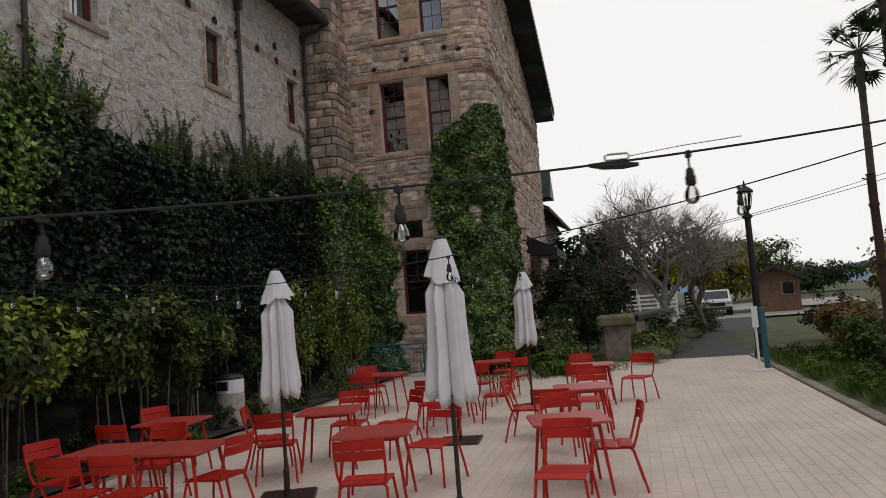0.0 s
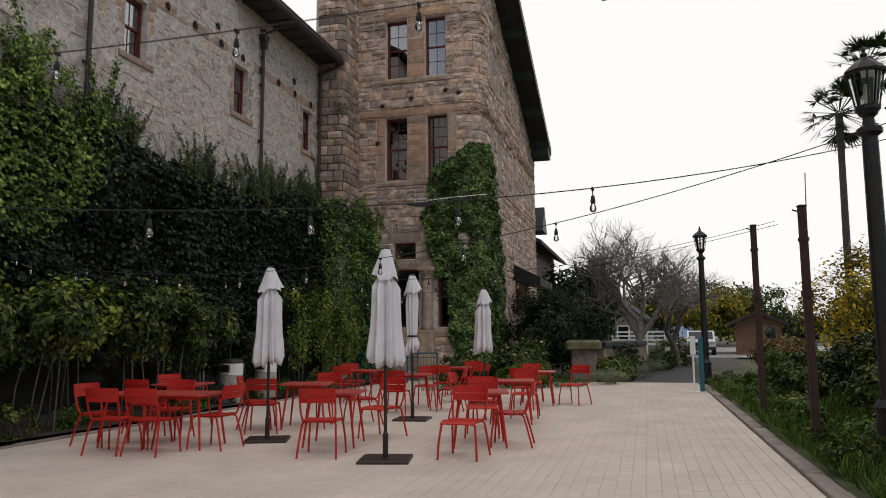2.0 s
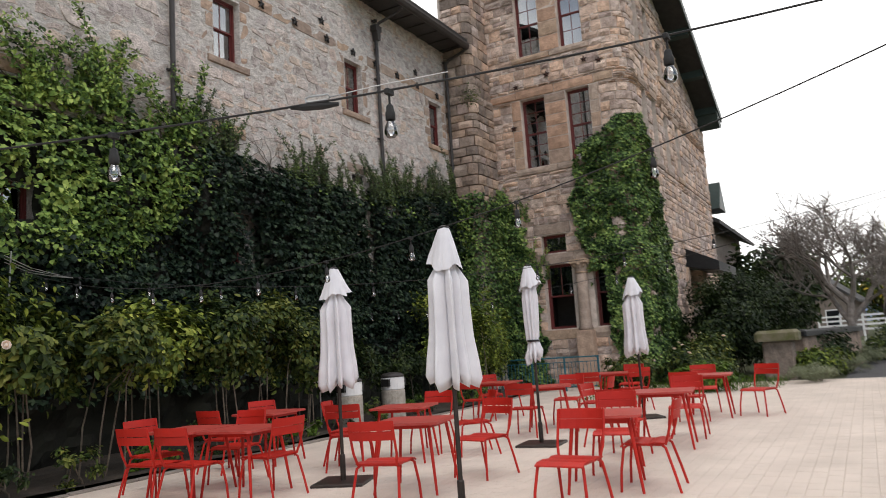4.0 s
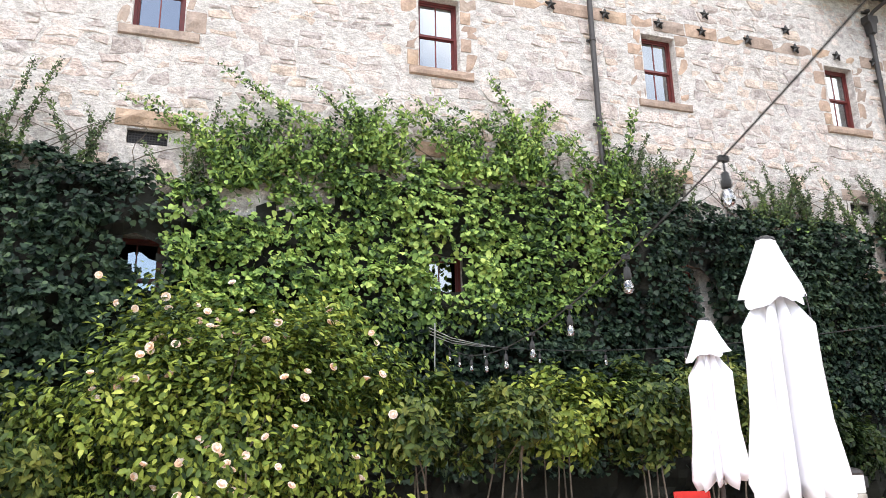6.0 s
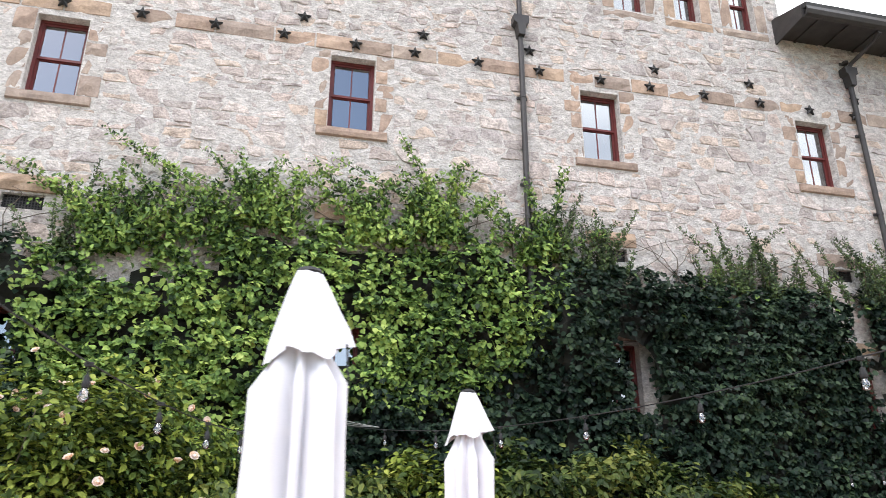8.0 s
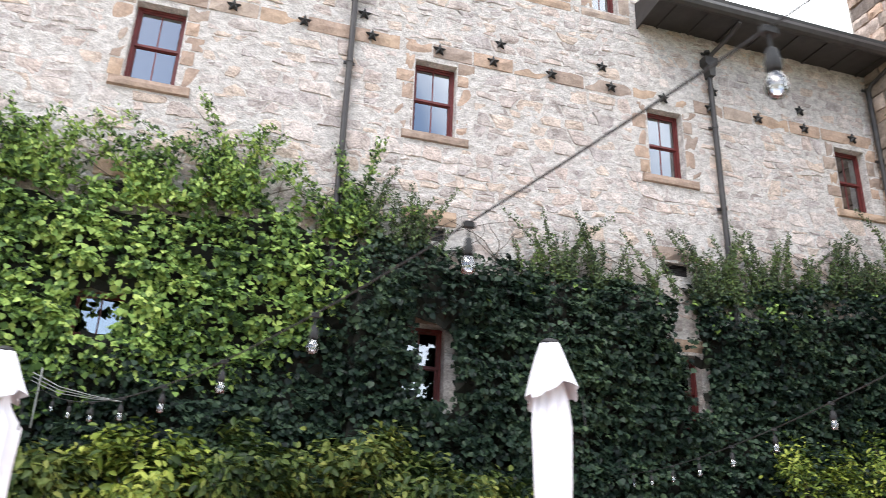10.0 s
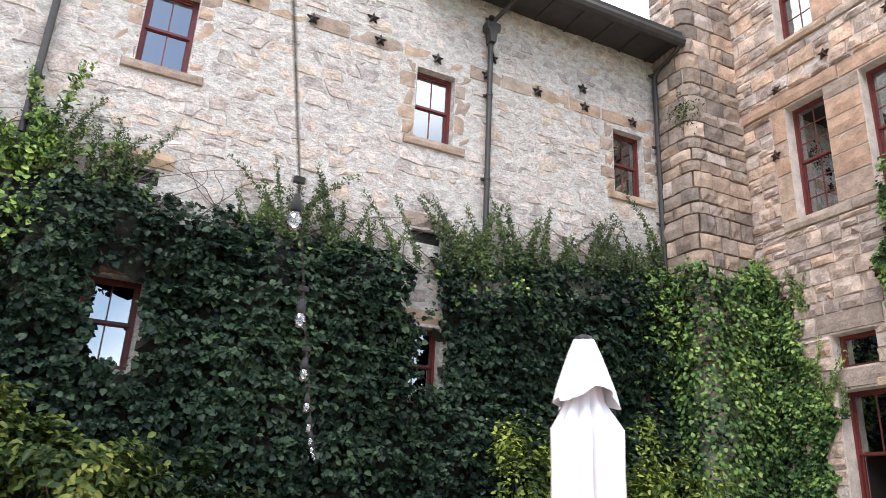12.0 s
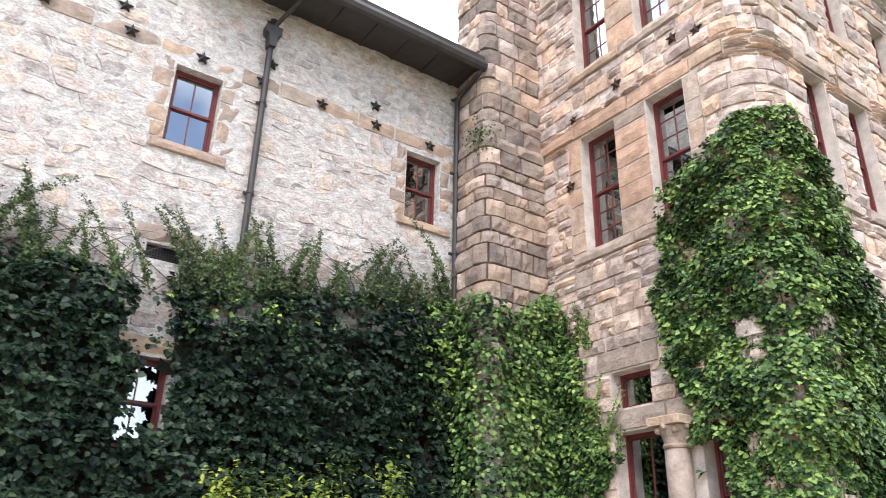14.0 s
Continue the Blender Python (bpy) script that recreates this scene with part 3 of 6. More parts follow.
def sash_window(at, turn, w, h, cols=2, rows=1, blind=0.0, lower_open=0.0, deep=0.19, transom_only=False, label=""):
    """A red sash window set back in its opening; local x runs to the right as seen from outside, y goes into the wall."""
    global count
    count += 1
    win = thing(f"window_{count}", label or "dark red sash window with clear panes in stone", "window", at, turn, kind="structure")
    f = 0.05
    g = Geo().box(0, f, deep, deep + 0.11, 0, h).box(w - f, w, deep, deep + 0.11, 0, h).box(f, w - f, deep, deep + 0.11, h - f, h).box(f, w - f, deep - 0.02, deep + 0.11, 0, f * 0.8)
    part("window_frame", g, RED_PAINT, win)
    halves = [("sash", f, h - f, 0.0)] if transom_only else [("upper_sash", h * 0.5, h - f, 0.0), ("lower_sash", f * 0.8, h * 0.5 + 0.02, 0.035)]
    for name, z0, z1, back in halves:
        y0 = deep + 0.025 + back
        r = 0.036
        g = Geo().box(f, f + r, y0, y0 + 0.035, z0, z1).box(w - f - r, w - f, y0, y0 + 0.035, z0, z1).box(f + r, w - f - r, y0, y0 + 0.035, z1 - r, z1).box(f + r, w - f - r, y0, y0 + 0.035, z0, z0 + r * 1.2)
        sash = part(name, g, RED_PAINT, win)
        if not (lower_open and name == "lower_sash"):
            cw, ch = (w - 2 * f - 2 * r) / cols, (z1 - z0 - 2.2 * r) / rows
            for c in range(cols):
                for q in range(rows):
                    xa, za = f + r + c * cw, z0 + r * 1.2 + q * ch
                    pane = part("pane", Geo().box(xa + 0.008, xa + cw - 0.008, y0 + 0.014, y0 + 0.018, za + 0.008, za + ch - 0.008), GLASS, sash)
                    pane.visible_shadow = False
            for c in range(1, cols):
                xa = f + r + c * cw
                part("muntin", Geo().box(xa - 0.011, xa + 0.011, y0 + 0.004, y0 + 0.03, z0 + r, z1 - r), RED_PAINT, sash)
            for q in range(1, rows):
                za = z0 + r * 1.2 + q * ch
                part("muntin", Geo().box(f + r, w - f - r, y0 + 0.005, y0 + 0.029, za - 0.011, za + 0.011), RED_PAINT, sash)
    if blind:
        g = Geo()
        z = 0.1
        while z < h * blind:
            g.prism([(deep + 0.12, z), (deep + 0.15, z + 0.045), (deep + 0.154, z + 0.043), (deep + 0.124, z - 0.002)], f + 0.02, w - f - 0.02, "x")
            z += 0.042
        part("blind", g, BLIND, win, "white slatted blind")
    # shallow added box for the room; its shade is painted by the dark colour
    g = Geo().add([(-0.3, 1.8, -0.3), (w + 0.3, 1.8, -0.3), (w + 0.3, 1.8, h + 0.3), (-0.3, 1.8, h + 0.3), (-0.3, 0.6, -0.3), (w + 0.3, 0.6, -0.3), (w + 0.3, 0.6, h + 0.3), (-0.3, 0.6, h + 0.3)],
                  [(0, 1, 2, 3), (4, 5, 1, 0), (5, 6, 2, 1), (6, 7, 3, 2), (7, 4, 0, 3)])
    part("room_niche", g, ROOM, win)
    return win


for x in BAYS + [-18.93]:
    sash_window((x, 0.0, WIN_Z0), 0, WIN_W, WIN_Z1 - WIN_Z0)
for x in BAYS:
    sash_window((x - 0.02, 0.0, 3.35), 0, 0.76, 1.3, label="red sash window half hidden among ivy leaves")
for a, b in UPPER:
    sash_window((a, 0.0, 11.75), 0, b - a, 1.55, label="dark red sash window high in the rubble wall")
for u0, u1, z0, z1 in TWIN:
    hi = z0 > 10
    sash_window(tower(u0, z0), -90, u1 - u0, z1 - z0, 2, 3 if not hi else 2, blind=(0.42 if u0 > 3 and not hi else 0.0), deep=0.24, label="tall red sash window with small panes in brown sandstone")
u0, u1, z0, z1 = TLOW[0]
sash_window(tower(u0, z0), -90, u1 - u0, z1 - z0, 1, 1, deep=0.26, transom_only=True, label="small dark transom light under a stone lintel")
for u0, u1, z0, z1 in TLOW[1:]:
    sash_window(tower(u0, z0), -90, u1 - u0, z1 - z0, 2, 1, deep=0.28, lower_open=1.0, label="ground floor red sash window with its lower half open")
for u0, u1, z0, z1 in SWIN:
    sash_window(tower(u0, z0), 0, u1 - u0, z1 - z0, 2, 2, deep=0.22, label="narrow sash window in the sandstone gable wall")

# vents over the ground floor windows
for x in BAYS:
    v = thing("wall_vent", "small dark grated vent in the rubble wall", "vent", (x + 0.08, 0.04, 6.13))
    g = Geo().box(0.0, 0.6, 0.1, 0.14, 0.0, 0.25)
    part("backing", g, IRON, v)
    g = Geo()
    for k in range(14):
        g.box(0.02 + k * 0.043, 0.03 + k * 0.043, 0.06, 0.075, 0.0, 0.25)
    for k in range(6):
        g.box(0.0, 0.6, 0.062, 0.073, 0.02 + k * 0.043, 0.03 + k * 0.043)
    part("grate", g, GUTTER, v)

# entrance arch on the far side
g = Geo()
pts = []
xa, xb, zs_, r_ = 13.2, 16.6, 2.6, 1.7
for k in range(17):
    a = math.pi * k / 16
    pts.append((14.9 + r_ * math.cos(a), zs_ + r_ * math.sin(a)))
for k in range(16):
    (p0, q0), (p1, q1) = pts[k], pts[k + 1]
    s = 1.24
    o = lambda p, q: (14.9 + (p - 14.9) * s, zs_ + (q - zs_) * s)
    a0, a1 = o(p0, q0), o(p1, q1)
    g.add([(p0, -6.0, q0), (p1, -6.0, q1), (a1[0], -6.0, a1[1]), (a0[0], -6.0, a0[1]), (p0, -5.4, q0), (p1, -5.4, q1), (a1[0], -5.4, a1[1]), (a0[0], -5.4, a0[1])],
          [(0, 1, 2, 3), (4, 5, 1, 0), (3, 2, 6, 7), (1, 5, 6, 2), (4, 0, 3, 7)])
solid("arch", g, DRESSED, "round stone entrance arch in the gable wall", "arch")
g = Geo().prism([(13.2, 4.28), (13.2, 2.6)] + [(14.9 - r_ * math.cos(math.pi * k / 16), zs_ + r_ * math.sin(math.pi * k / 16)) for k in range(17)][0:17] + [(16.6, 4.28)], -5.7, -5.5, "y")
solid("arch_fill", g, DRESSED, "stone spandrels over the arch", "wall")
awning = thing("awning", "dark awning over the far entrance", "awning", (14.9, -5.9, 0))
part("canopy", Geo().prism([(0, 4.7), (-1.2, 4.1), (-1.2, 3.75), (0, 4.0)], -1.6, 2.6, "x"), IRON, awning)
for x in (-1.55, 2.55):
    part("side_bar", Geo().tube([(x, 0, 3.9), (x, -1.2, 3.78)], 0.02), IRON, awning)

# dormer and low wing behind the gable
wing = thing("house_wing", "low sandstone wing with dark gabled roof", "building", (21, 0, 0))
part("wall", Geo().box(0, 12, -5.4, 3, -0.3, 6.9), HOUSE_WALL, wing)
part("roof", Geo().prism([(-6.2, 6.5), (-1.2, 9.2), (3.8, 6.5), (3.8, 6.7), (-1.2, 9.4), (-6.2, 6.7)], -0.3, 12.4, "x"), SLATE, wing)
part("dormer", Geo().prism([(-0.4, 7.2), (0.5, 8.6), (1.4, 7.2)], -6.3, -3.0, "y"), EAVE_GREEN, wing)

# corner buttress with rounded edges between wall and tower
BX0, BX1, BY0, BY1 = 5.9, 7.37, -1.0, 0.03

# ---- climbing plants on the long wall ----
TOPS = [(-22, 5.7), (-15.2, 5.95), (-13.2, 5.65), (-11.7, 6.1), (-10.5, 6.4), (-9.2, 6.25), (-7.15, 6.5), (-5.05, 6.15), (-4.0, 6.0), (-2.0, 5.95), (-0.33, 5.8), (1.4, 5.95), (3.5, 6.3), (5.5, 6.6), (7.4, 6.6)]


def ivy_top(x):
    return np.interp(x, [a for a, _ in TOPS], [b for _, b in TOPS]) + 0.22 * wave(x, 3, 1.9) + 0.1 * wave(x, 4, 6)


def bulge(x, z):
    """How far the growth stands off the wall."""
    t = max(0.0, min(1.0, (ivy_top(x) - z) / 1.0))
    deep = 0.34 if -13.2 < x < -5.5 else 0.62
    deep += 0.25 * noise.noise((x * 0.7, z * 0.7, 1.0)) + 0.22 * noise.noise((x * 2.3, z * 2.3, 5.0)) + 0.12 * noise.noise((x * 5.5, z * 5.5, 6.0))
    for b in BAYS[3:5]:
        deep *= 1 - 0.6 * math.exp(-((x - b - 0.5) / 0.75) ** 2 - ((z - 4.1) / 0.9) ** 2)
    return 0.1 + deep * math.sqrt(t)


GLIMPSES = [(0.12, 0.7, 4.05, 4.7), (0.12, 0.66, 3.9, 4.42), (0.12, 0.74, 3.38, 4.6), (0.2, 0.72, 3.6, 4.65), (0.36, 0.58, 3.6, 4.2)]


def in_hole(x, z, pad=0.0):
    """Where a ground floor window still shows among the leaves, with a ragged edge."""
    for b, (a, c, lo, hi) in zip(BAYS, GLIMPSES):
        if b - 0.3 < x < b + 1.2:
            wob = 0.11 * noise.noise((x * 3, z * 3, 9.0)) + 0.06 * noise.noise((x * 9, z * 9, 4.0))
            if b + a - pad + wob < x < b + c + pad + wob and lo - pad + wob < z < hi + pad + wob:
                return True
    return False


def hollow_over(x, z):
    """The pocket between a ground floor window and the growth that arches over it, where the painted dark sheet shows.
    """
    return any(abs(x - b - 0.45) < 0.42 and hi - 0.1 < z < hi + 0.42 for b, (a, c, lo, hi) in zip(BAYS[:4], GLIMPSES))


rng = np.random.default_rng(7)
near_p, near_n, near_s, light = [], [], [], []
for k in range(205000):
    x = rng.uniform(-21, 7.0)
    top = ivy_top(x)
    z = top - (top - 1.0) * rng.random() ** 0.9
    if z < 1.9 + 0.5 * noise.noise((x * 1.2, 0, 2.0)) and rng.random() < 0.75:
        continue
    if in_hole(x, z) or (4.9 < z < 6.15 and abs(x - 0.34 - 0.1 * wave(z, 40, 2)) < 0.24 and rng.random() < 0.93):
        continue
    gap = noise.noise((x * 1.1, z * 1.1, 21.0)) + 0.5 * noise.noise((x * 3.1, z * 3.1, 2.0))
    if -13.3 < x < -11.0 and 4.9 < z and gap > 0.3 and rng.random() < 0.6:
        continue
    if -13.4 < x < -5.2 and z > top - 0.9 and gap > 0.1 + 0.3 * (top - z) and rng.random() < 0.8:
        continue
    if 1.0 < x < 6 and z > 5.4 and gap > 0.25 and rng.random() < 0.7:
        continue
    hollow = noise.noise((x * 2.6, z * 3.2, 14.0)) + 0.5 * noise.noise((x * 6.5, z * 6.5, 15.0))
    if hollow < -0.06 and rng.random() < 0.85:
        continue
    if hollow_over(x, z) and rng.random() < 0.8:
        continue
    d = bulge(x, z)
    tier = 0.5 + 0.5 * math.sin(z * 27 + 3.0 * noise.noise((x * 1.7, z * 0.6, 51.0)) * 2)
    back = rng.random() ** 2.2 * 0.22 + 0.1 * (1 - tier)
    zone = 0.5 + 0.9 * noise.noise((x * 0.35, z * 0.35, 12.0))
    zone += np.interp(x, [-14.0, -12.9, -7.3, -4.6, 3.6, 5.8], [-0.6, 0.75, 0.6, -0.6, -0.6, 0.15])
    zone += np.interp(z, [2.2, 4.4] if x < -10.4 else [3.0, 5.4], [-0.6, 0.1] if x < -10.4 else [-1.1, 0.15])
    e = 0.12
    nx, nz = (bulge(x + e, z) - d) / e, (bulge(x, z + e) - d) / e
    near_p.append((x, -d + back, z))
    near_n.append((-nx * 0.8, -1.0, -nz * 0.6 + 0.75))
    near_s.append(rng.uniform(0.055, 0.12))
    light.append(zone > 0.45 + 0.17 * rng.normal())
for b in BAYS:
    for k in range(620):
        x = b + (rng.uniform(-0.3, 0.0) if k % 2 else rng.uniform(0.86, 1.2))
        near_p.append((x, -rng.uniform(0.06, 0.45), rng.uniform(3.3, 4.6)))
        near_n.append((-0.6, -1.0, 0.3))
        near_s.append(rng.uniform(0.07, 0.13))
        light.append(-13 < b < -6)
near_p, near_n, near_s, light = map(np.array, (near_p, near_n, near_s, light))
dark_ivy = thing("ivy", "dark green ivy that covers the lower stone wall", "ivy", (-2, 0.02, 0), kind="stuff")
light_ivy = thing("creeper", "light green creeper spread over the stone wall", "creeper", (-9, 0.02, 0), kind="stuff")
for owner, some, mat in ((dark_ivy, ~light, IVY_DARK), (light_ivy, light, IVY_LIGHT)):
    off = np.array(owner.location)
    part("leaves", leaf_mesh("leaves", near_p[some] - off, near_n[some], near_s[some], mat, rng, (0, -0.25, -1), 0.55), mat, owner)

# near-black sheet behind the leaves, painted as the shade in their gaps
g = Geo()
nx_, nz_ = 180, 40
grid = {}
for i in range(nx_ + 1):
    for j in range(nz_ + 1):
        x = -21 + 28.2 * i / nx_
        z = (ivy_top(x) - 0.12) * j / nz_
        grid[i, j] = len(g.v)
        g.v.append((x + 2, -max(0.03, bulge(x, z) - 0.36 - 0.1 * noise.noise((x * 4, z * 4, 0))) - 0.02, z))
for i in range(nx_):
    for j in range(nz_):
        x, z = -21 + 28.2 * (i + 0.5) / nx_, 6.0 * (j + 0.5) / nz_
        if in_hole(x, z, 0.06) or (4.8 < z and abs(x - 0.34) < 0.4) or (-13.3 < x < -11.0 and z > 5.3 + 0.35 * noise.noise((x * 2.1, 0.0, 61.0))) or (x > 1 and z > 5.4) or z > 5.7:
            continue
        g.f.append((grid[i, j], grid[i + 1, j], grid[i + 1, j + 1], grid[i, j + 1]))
part("woody_core", g, IVY_SHADE, dark_ivy)


def shoots(owner, places, mat, seed, length=(0.35, 1.25), leaf=(0.05, 0.085), per=105, sway=0.3, thick=0.022):
    """Upright sprays that reach above the growth, each a thin stem set with small leaves."""
    r = np.random.default_rng(seed)
    stems, lp, ln, ls = Geo(), [], [], []
    off = np.array(owner.location)
    for (px, py, pz, ox, oy) in places:
        ln_ = r.uniform(*length) * (0.6 + 0.4 * r.random())
        lean = r.normal(0, sway)
        bend = r.normal(0, sway * 1.3)
        pts = []
        for k in range(7):
            s = k / 6
            side = lean * s * ln_ + bend * s * s * ln_ * 0.6
            pts.append(np.array((px + ox * side, py + oy * side - 0.05 * s, pz + ln_ * s * (1 - 0.12 * abs(bend) * s))) - off)
        stems.tube(pts, [0.011 - 0.0012 * k for k in range(7)], 4, False)
        m = int(ln_ * per)
        for _ in range(m):
            s = r.random() ** 1.15 * 6
            i = min(5, int(s))
            q = pts[i] + (pts[i + 1] - pts[i]) * (s - i)
            lp.append(q + r.normal(0, thick, 3))
            ln.append(np.array((ox * r.normal(0, 0.8) - oy, oy * r.normal(0, 0.8) - ox, 0.4)))
            ls.append(r.uniform(*leaf) * (1.2 - 0.09 * s))
    part("shoot_stems", stems, STEM, owner)
    part("shoot_leaves", leaf_mesh("shoot_leaves", np.array(lp), np.array(ln), ls, mat, r, (0, -0.2, 0.5), 0.6, LEAF_OVAL), mat, owner)


r2 = np.random.default_rng(5)
spots_d, spots_l = [], []
tuft_x = [r2.uniform(-18, 5.9) for _ in range(60)]
for k in range(340):
    x = tuft_x[r2.integers(60)] + r2.normal(0, 0.28)
    x = min(x, 5.9)
    if wave(x, 6, 0.9) < -0.34 and r2.random() < 0.7:
        continue
    spot = (x, -0.12 - 0.2 * r2.random(), ivy_top(x) - 0.3, 1, 0)
    if -13 < x < -5.6:
        if k % 5 < 3:
            spots_l.append(spot)
    else:
        spots_d.append(spot)
shoots(dark_ivy, spots_d, SHOOT_LEAF, 1, (0.6, 1.85), (0.05, 0.085), 190, 0.3, 0.026)
shoots(light_ivy, spots_l, IVY_LIGHT, 2, (0.8, 1.9), (0.08, 0.13), 165, 0.8, 0.045)

# bare and half-bare tendrils against the pale stone
g = Geo()
for k in range(60):
    x = r2.uniform(-16, 5.6)
    z = ivy_top(x) - 0.3
    pts = [(x + 2, -0.05, z)]
    dx, dz = r2.normal(0, 0.12), 0.16
    for s in range(9):
        dx += r2.normal(0, 0.05)
        pts.append((pts[-1][0] + dx, -0.05 - 0.01 * (s % 2), pts[-1][2] + dz * (1 - s * 0.09)))
    g.tube(pts, [0.012 - 0.001 * s for s in range(10)], 4, False)
part("tendrils", g, STEM, dark_ivy)


# ---- ivy on the tower ----
def tower_depth(u, z):
    return 0.2 + 0.24 * noise.noise((u * 1.1, z * 1.1, 30.0)) + 0.2 * noise.noise((u * 2.6, z * 2.6, 31.0))


def near_ivy(u, z):
    """The growth beside the inner corner: full at the wall, ragged towards the window."""
    edge = np.interp(z, [0, 2, 3.5, 4.5, 5.5, 6.5, 7.2], [2.35, 2.4, 2.3, 2.0, 1.75, 1.4, 0.9]) + 0.4 * wave(z, 8, 1.5) + 0.2 * wave(z, 9, 5)
    return u < edge and z < 7.0 + 0.3 * wave(u, 5, 3)


def far_ivy(u, z):
    left = np.interp(z, [0, 3, 4, 5, 6, 7, 7.4, 8.2, 8.6], [4.9, 4.3, 3.95, 3.75, 3.75, 3.7, 3.8, 4.9, 5.3]) + 0.3 * wave(z, 11, 2.2)
    right = np.interp(z, [0, 3, 5, 7, 8, 8.7], [9.3, 8.6, 8.0, 7.2, 6.8, 6.3]) + 0.3 * wave(z, 12, 2)
    return left < u < right and z < 8.7 and not (4.12 < u < 4.6 and 1.9 < z < 3.7)


for name, label, inside, umax, zmax, n, mat, seed, at in (
        ("ivy", "bright green ivy in the corner beside the tower", near_ivy, 3.0, 7.3, 19000, IVY_TOWER, 41, (7.38, -1, 0)),
        ("ivy", "dense green ivy over the rounded tower corner", far_ivy, 9.6, 8.8, 46000, IVY_TOWER, 42, (7.38, -5, 0))):
    owner = thing(name, label, "ivy", at, kind="stuff")
    r = np.random.default_rng(seed)
    lp, ln, ls = [], [], []
    while len(lp) < n:
        u, z = r.uniform(0 if umax < 4 else 3.2, umax), r.uniform(0.1, zmax)
        if not inside(u, z):
            continue
        if noise.noise((u * 2.8, z * 3.4, 44.0)) < -0.22 and r.random() < 0.75:
            continue
        d = tower_depth(u, z)
        p = Vector(tower(u, z, -d * r.random() ** 0.5))
        q = Vector(tower(u, z, -d - 0.1)) - Vector(tower(u, z, -d))
        lp.append(p - Vector(at))
        ln.append((q.x * 10, q.y * 10, 0.7))
        ls.append(r.uniform(0.05, 0.105))
    part("leaves", leaf_mesh("leaves", np.array(lp), np.array(ln), ls, mat, r, (0, 0, -1), 0.4), mat, owner)
    g = Geo()
    for k in range(26):
        u = r.uniform(0.2, 2.0) if umax < 4 else r.uniform(4.8, 7.2)
        pts = []
        for s in range(14):
            z = 0.2 + s * 0.45
            if not inside(u, z):
                break
            pts.append(Vector(tower(u, z, -0.03)) - Vector(at))
            u += r.normal(0, 0.1)
        if len(pts) > 2:
            g.tube(pts, 0.012, 4, False)
    part("vine_stems", g, STEM, owner)
tower_tufts = thing("ivy", "young shoots at the top of the tower ivy", "ivy", (7.38, -2, 0), kind="stuff")
shoots(tower_tufts, [(7.33, -u, 5.6 + 0.9 * max(0, 1.5 - u), 0, 1) for u in r2.uniform(0.1, 2.2, 26)] + [(7.3, -u, 3.2 + 0.8 * max(0, 3 - u), 0, 1) for u in r2.uniform(2.0, 2.6, 8)], IVY_LIGHT, 8, (0.4, 1.3))


# ---- shrubs ----
def shrub(name, label, at, size, leaves, mat, seed, leaf=(0.05, 0.1), stems=6, crown=0.35, clumps=30, shape=LEAF_OVAL, category="shrub", tip=(0, 0, -0.4), stem_mat=None):
    """A shrub: bent stems from the ground and a crown of leaf clumps with gaps between them."""
    r = np.random.default_rng(seed)
    ob = thing(name, label, category, at)
    sx, sy, sz = size
    z0 = sz * crown
    cs = []
    for _ in range(clumps):
        d = r.normal(0, 1, 3)
        d /= np.linalg.norm(d)
        q = r.random() ** 0.4
        cs.append((d[0] * sx / 2 * q, d[1] * sy / 2 * q, z0 + (sz - z0) * (0.5 + 0.5 * d[2] * q)))
    cs = np.array(cs)
    for k in range(stems):
        g = Geo()
        b = r.normal(0, 0.12, 2) * (1 + sx * 0.3)
        c = cs[r.integers(len(cs))]
        mid = (b[0] * 0.75 + c[0] * 0.25 + r.normal(0, 0.07), b[1] * 0.75 + c[1] * 0.25, (z0 + c[2]) * 0.45)
        g.tube([(b[0], b[1], -0.05), ((b[0] + mid[0]) / 2 + r.normal(0, 0.04), (b[1] + mid[1]) / 2, mid[2] * 0.5), mid, tuple(c)], [0.015, 0.013, 0.011, 0.005], 6, False)
        part("stem", g, stem_mat or STEM, ob)
    which = r.integers(len(cs), size=leaves)
    spread = np.array((sx, sy, (sz - z0) * 1.1)) * 0.06
    pts = cs[which] + r.normal(0, 1, (leaves, 3)) * spread
    pts[:, 2] = np.maximum(pts[:, 2], 0.05)
    nrm = (pts - np.array((0, 0, z0 + (sz - z0) * 0.4))) / np.array((sx, sy, sz - z0))
    nrm /= np.linalg.norm(nrm, axis=1)[:, None] + 1e-6
    nrm += np.array((0, -0.2, 0.6))
    part("foliage", leaf_mesh("foliage", pts, nrm, r.uniform(*leaf, leaves), mat, r, tip, 0.6, shape), mat, ob)
    return ob, pts


# the big climbing rose with pale blossoms
rose, rose_pts = shrub("rose_bush", "large rose bush with pale peach blossoms by the wall", (-12.66, -2.0, 0.03), (4.9, 1.9, 3.35), 16000, ROSE_LEAF, 50, (0.075, 0.135), 12, 0.12, 95)
petals = Geo()
rr = random.Random(4)
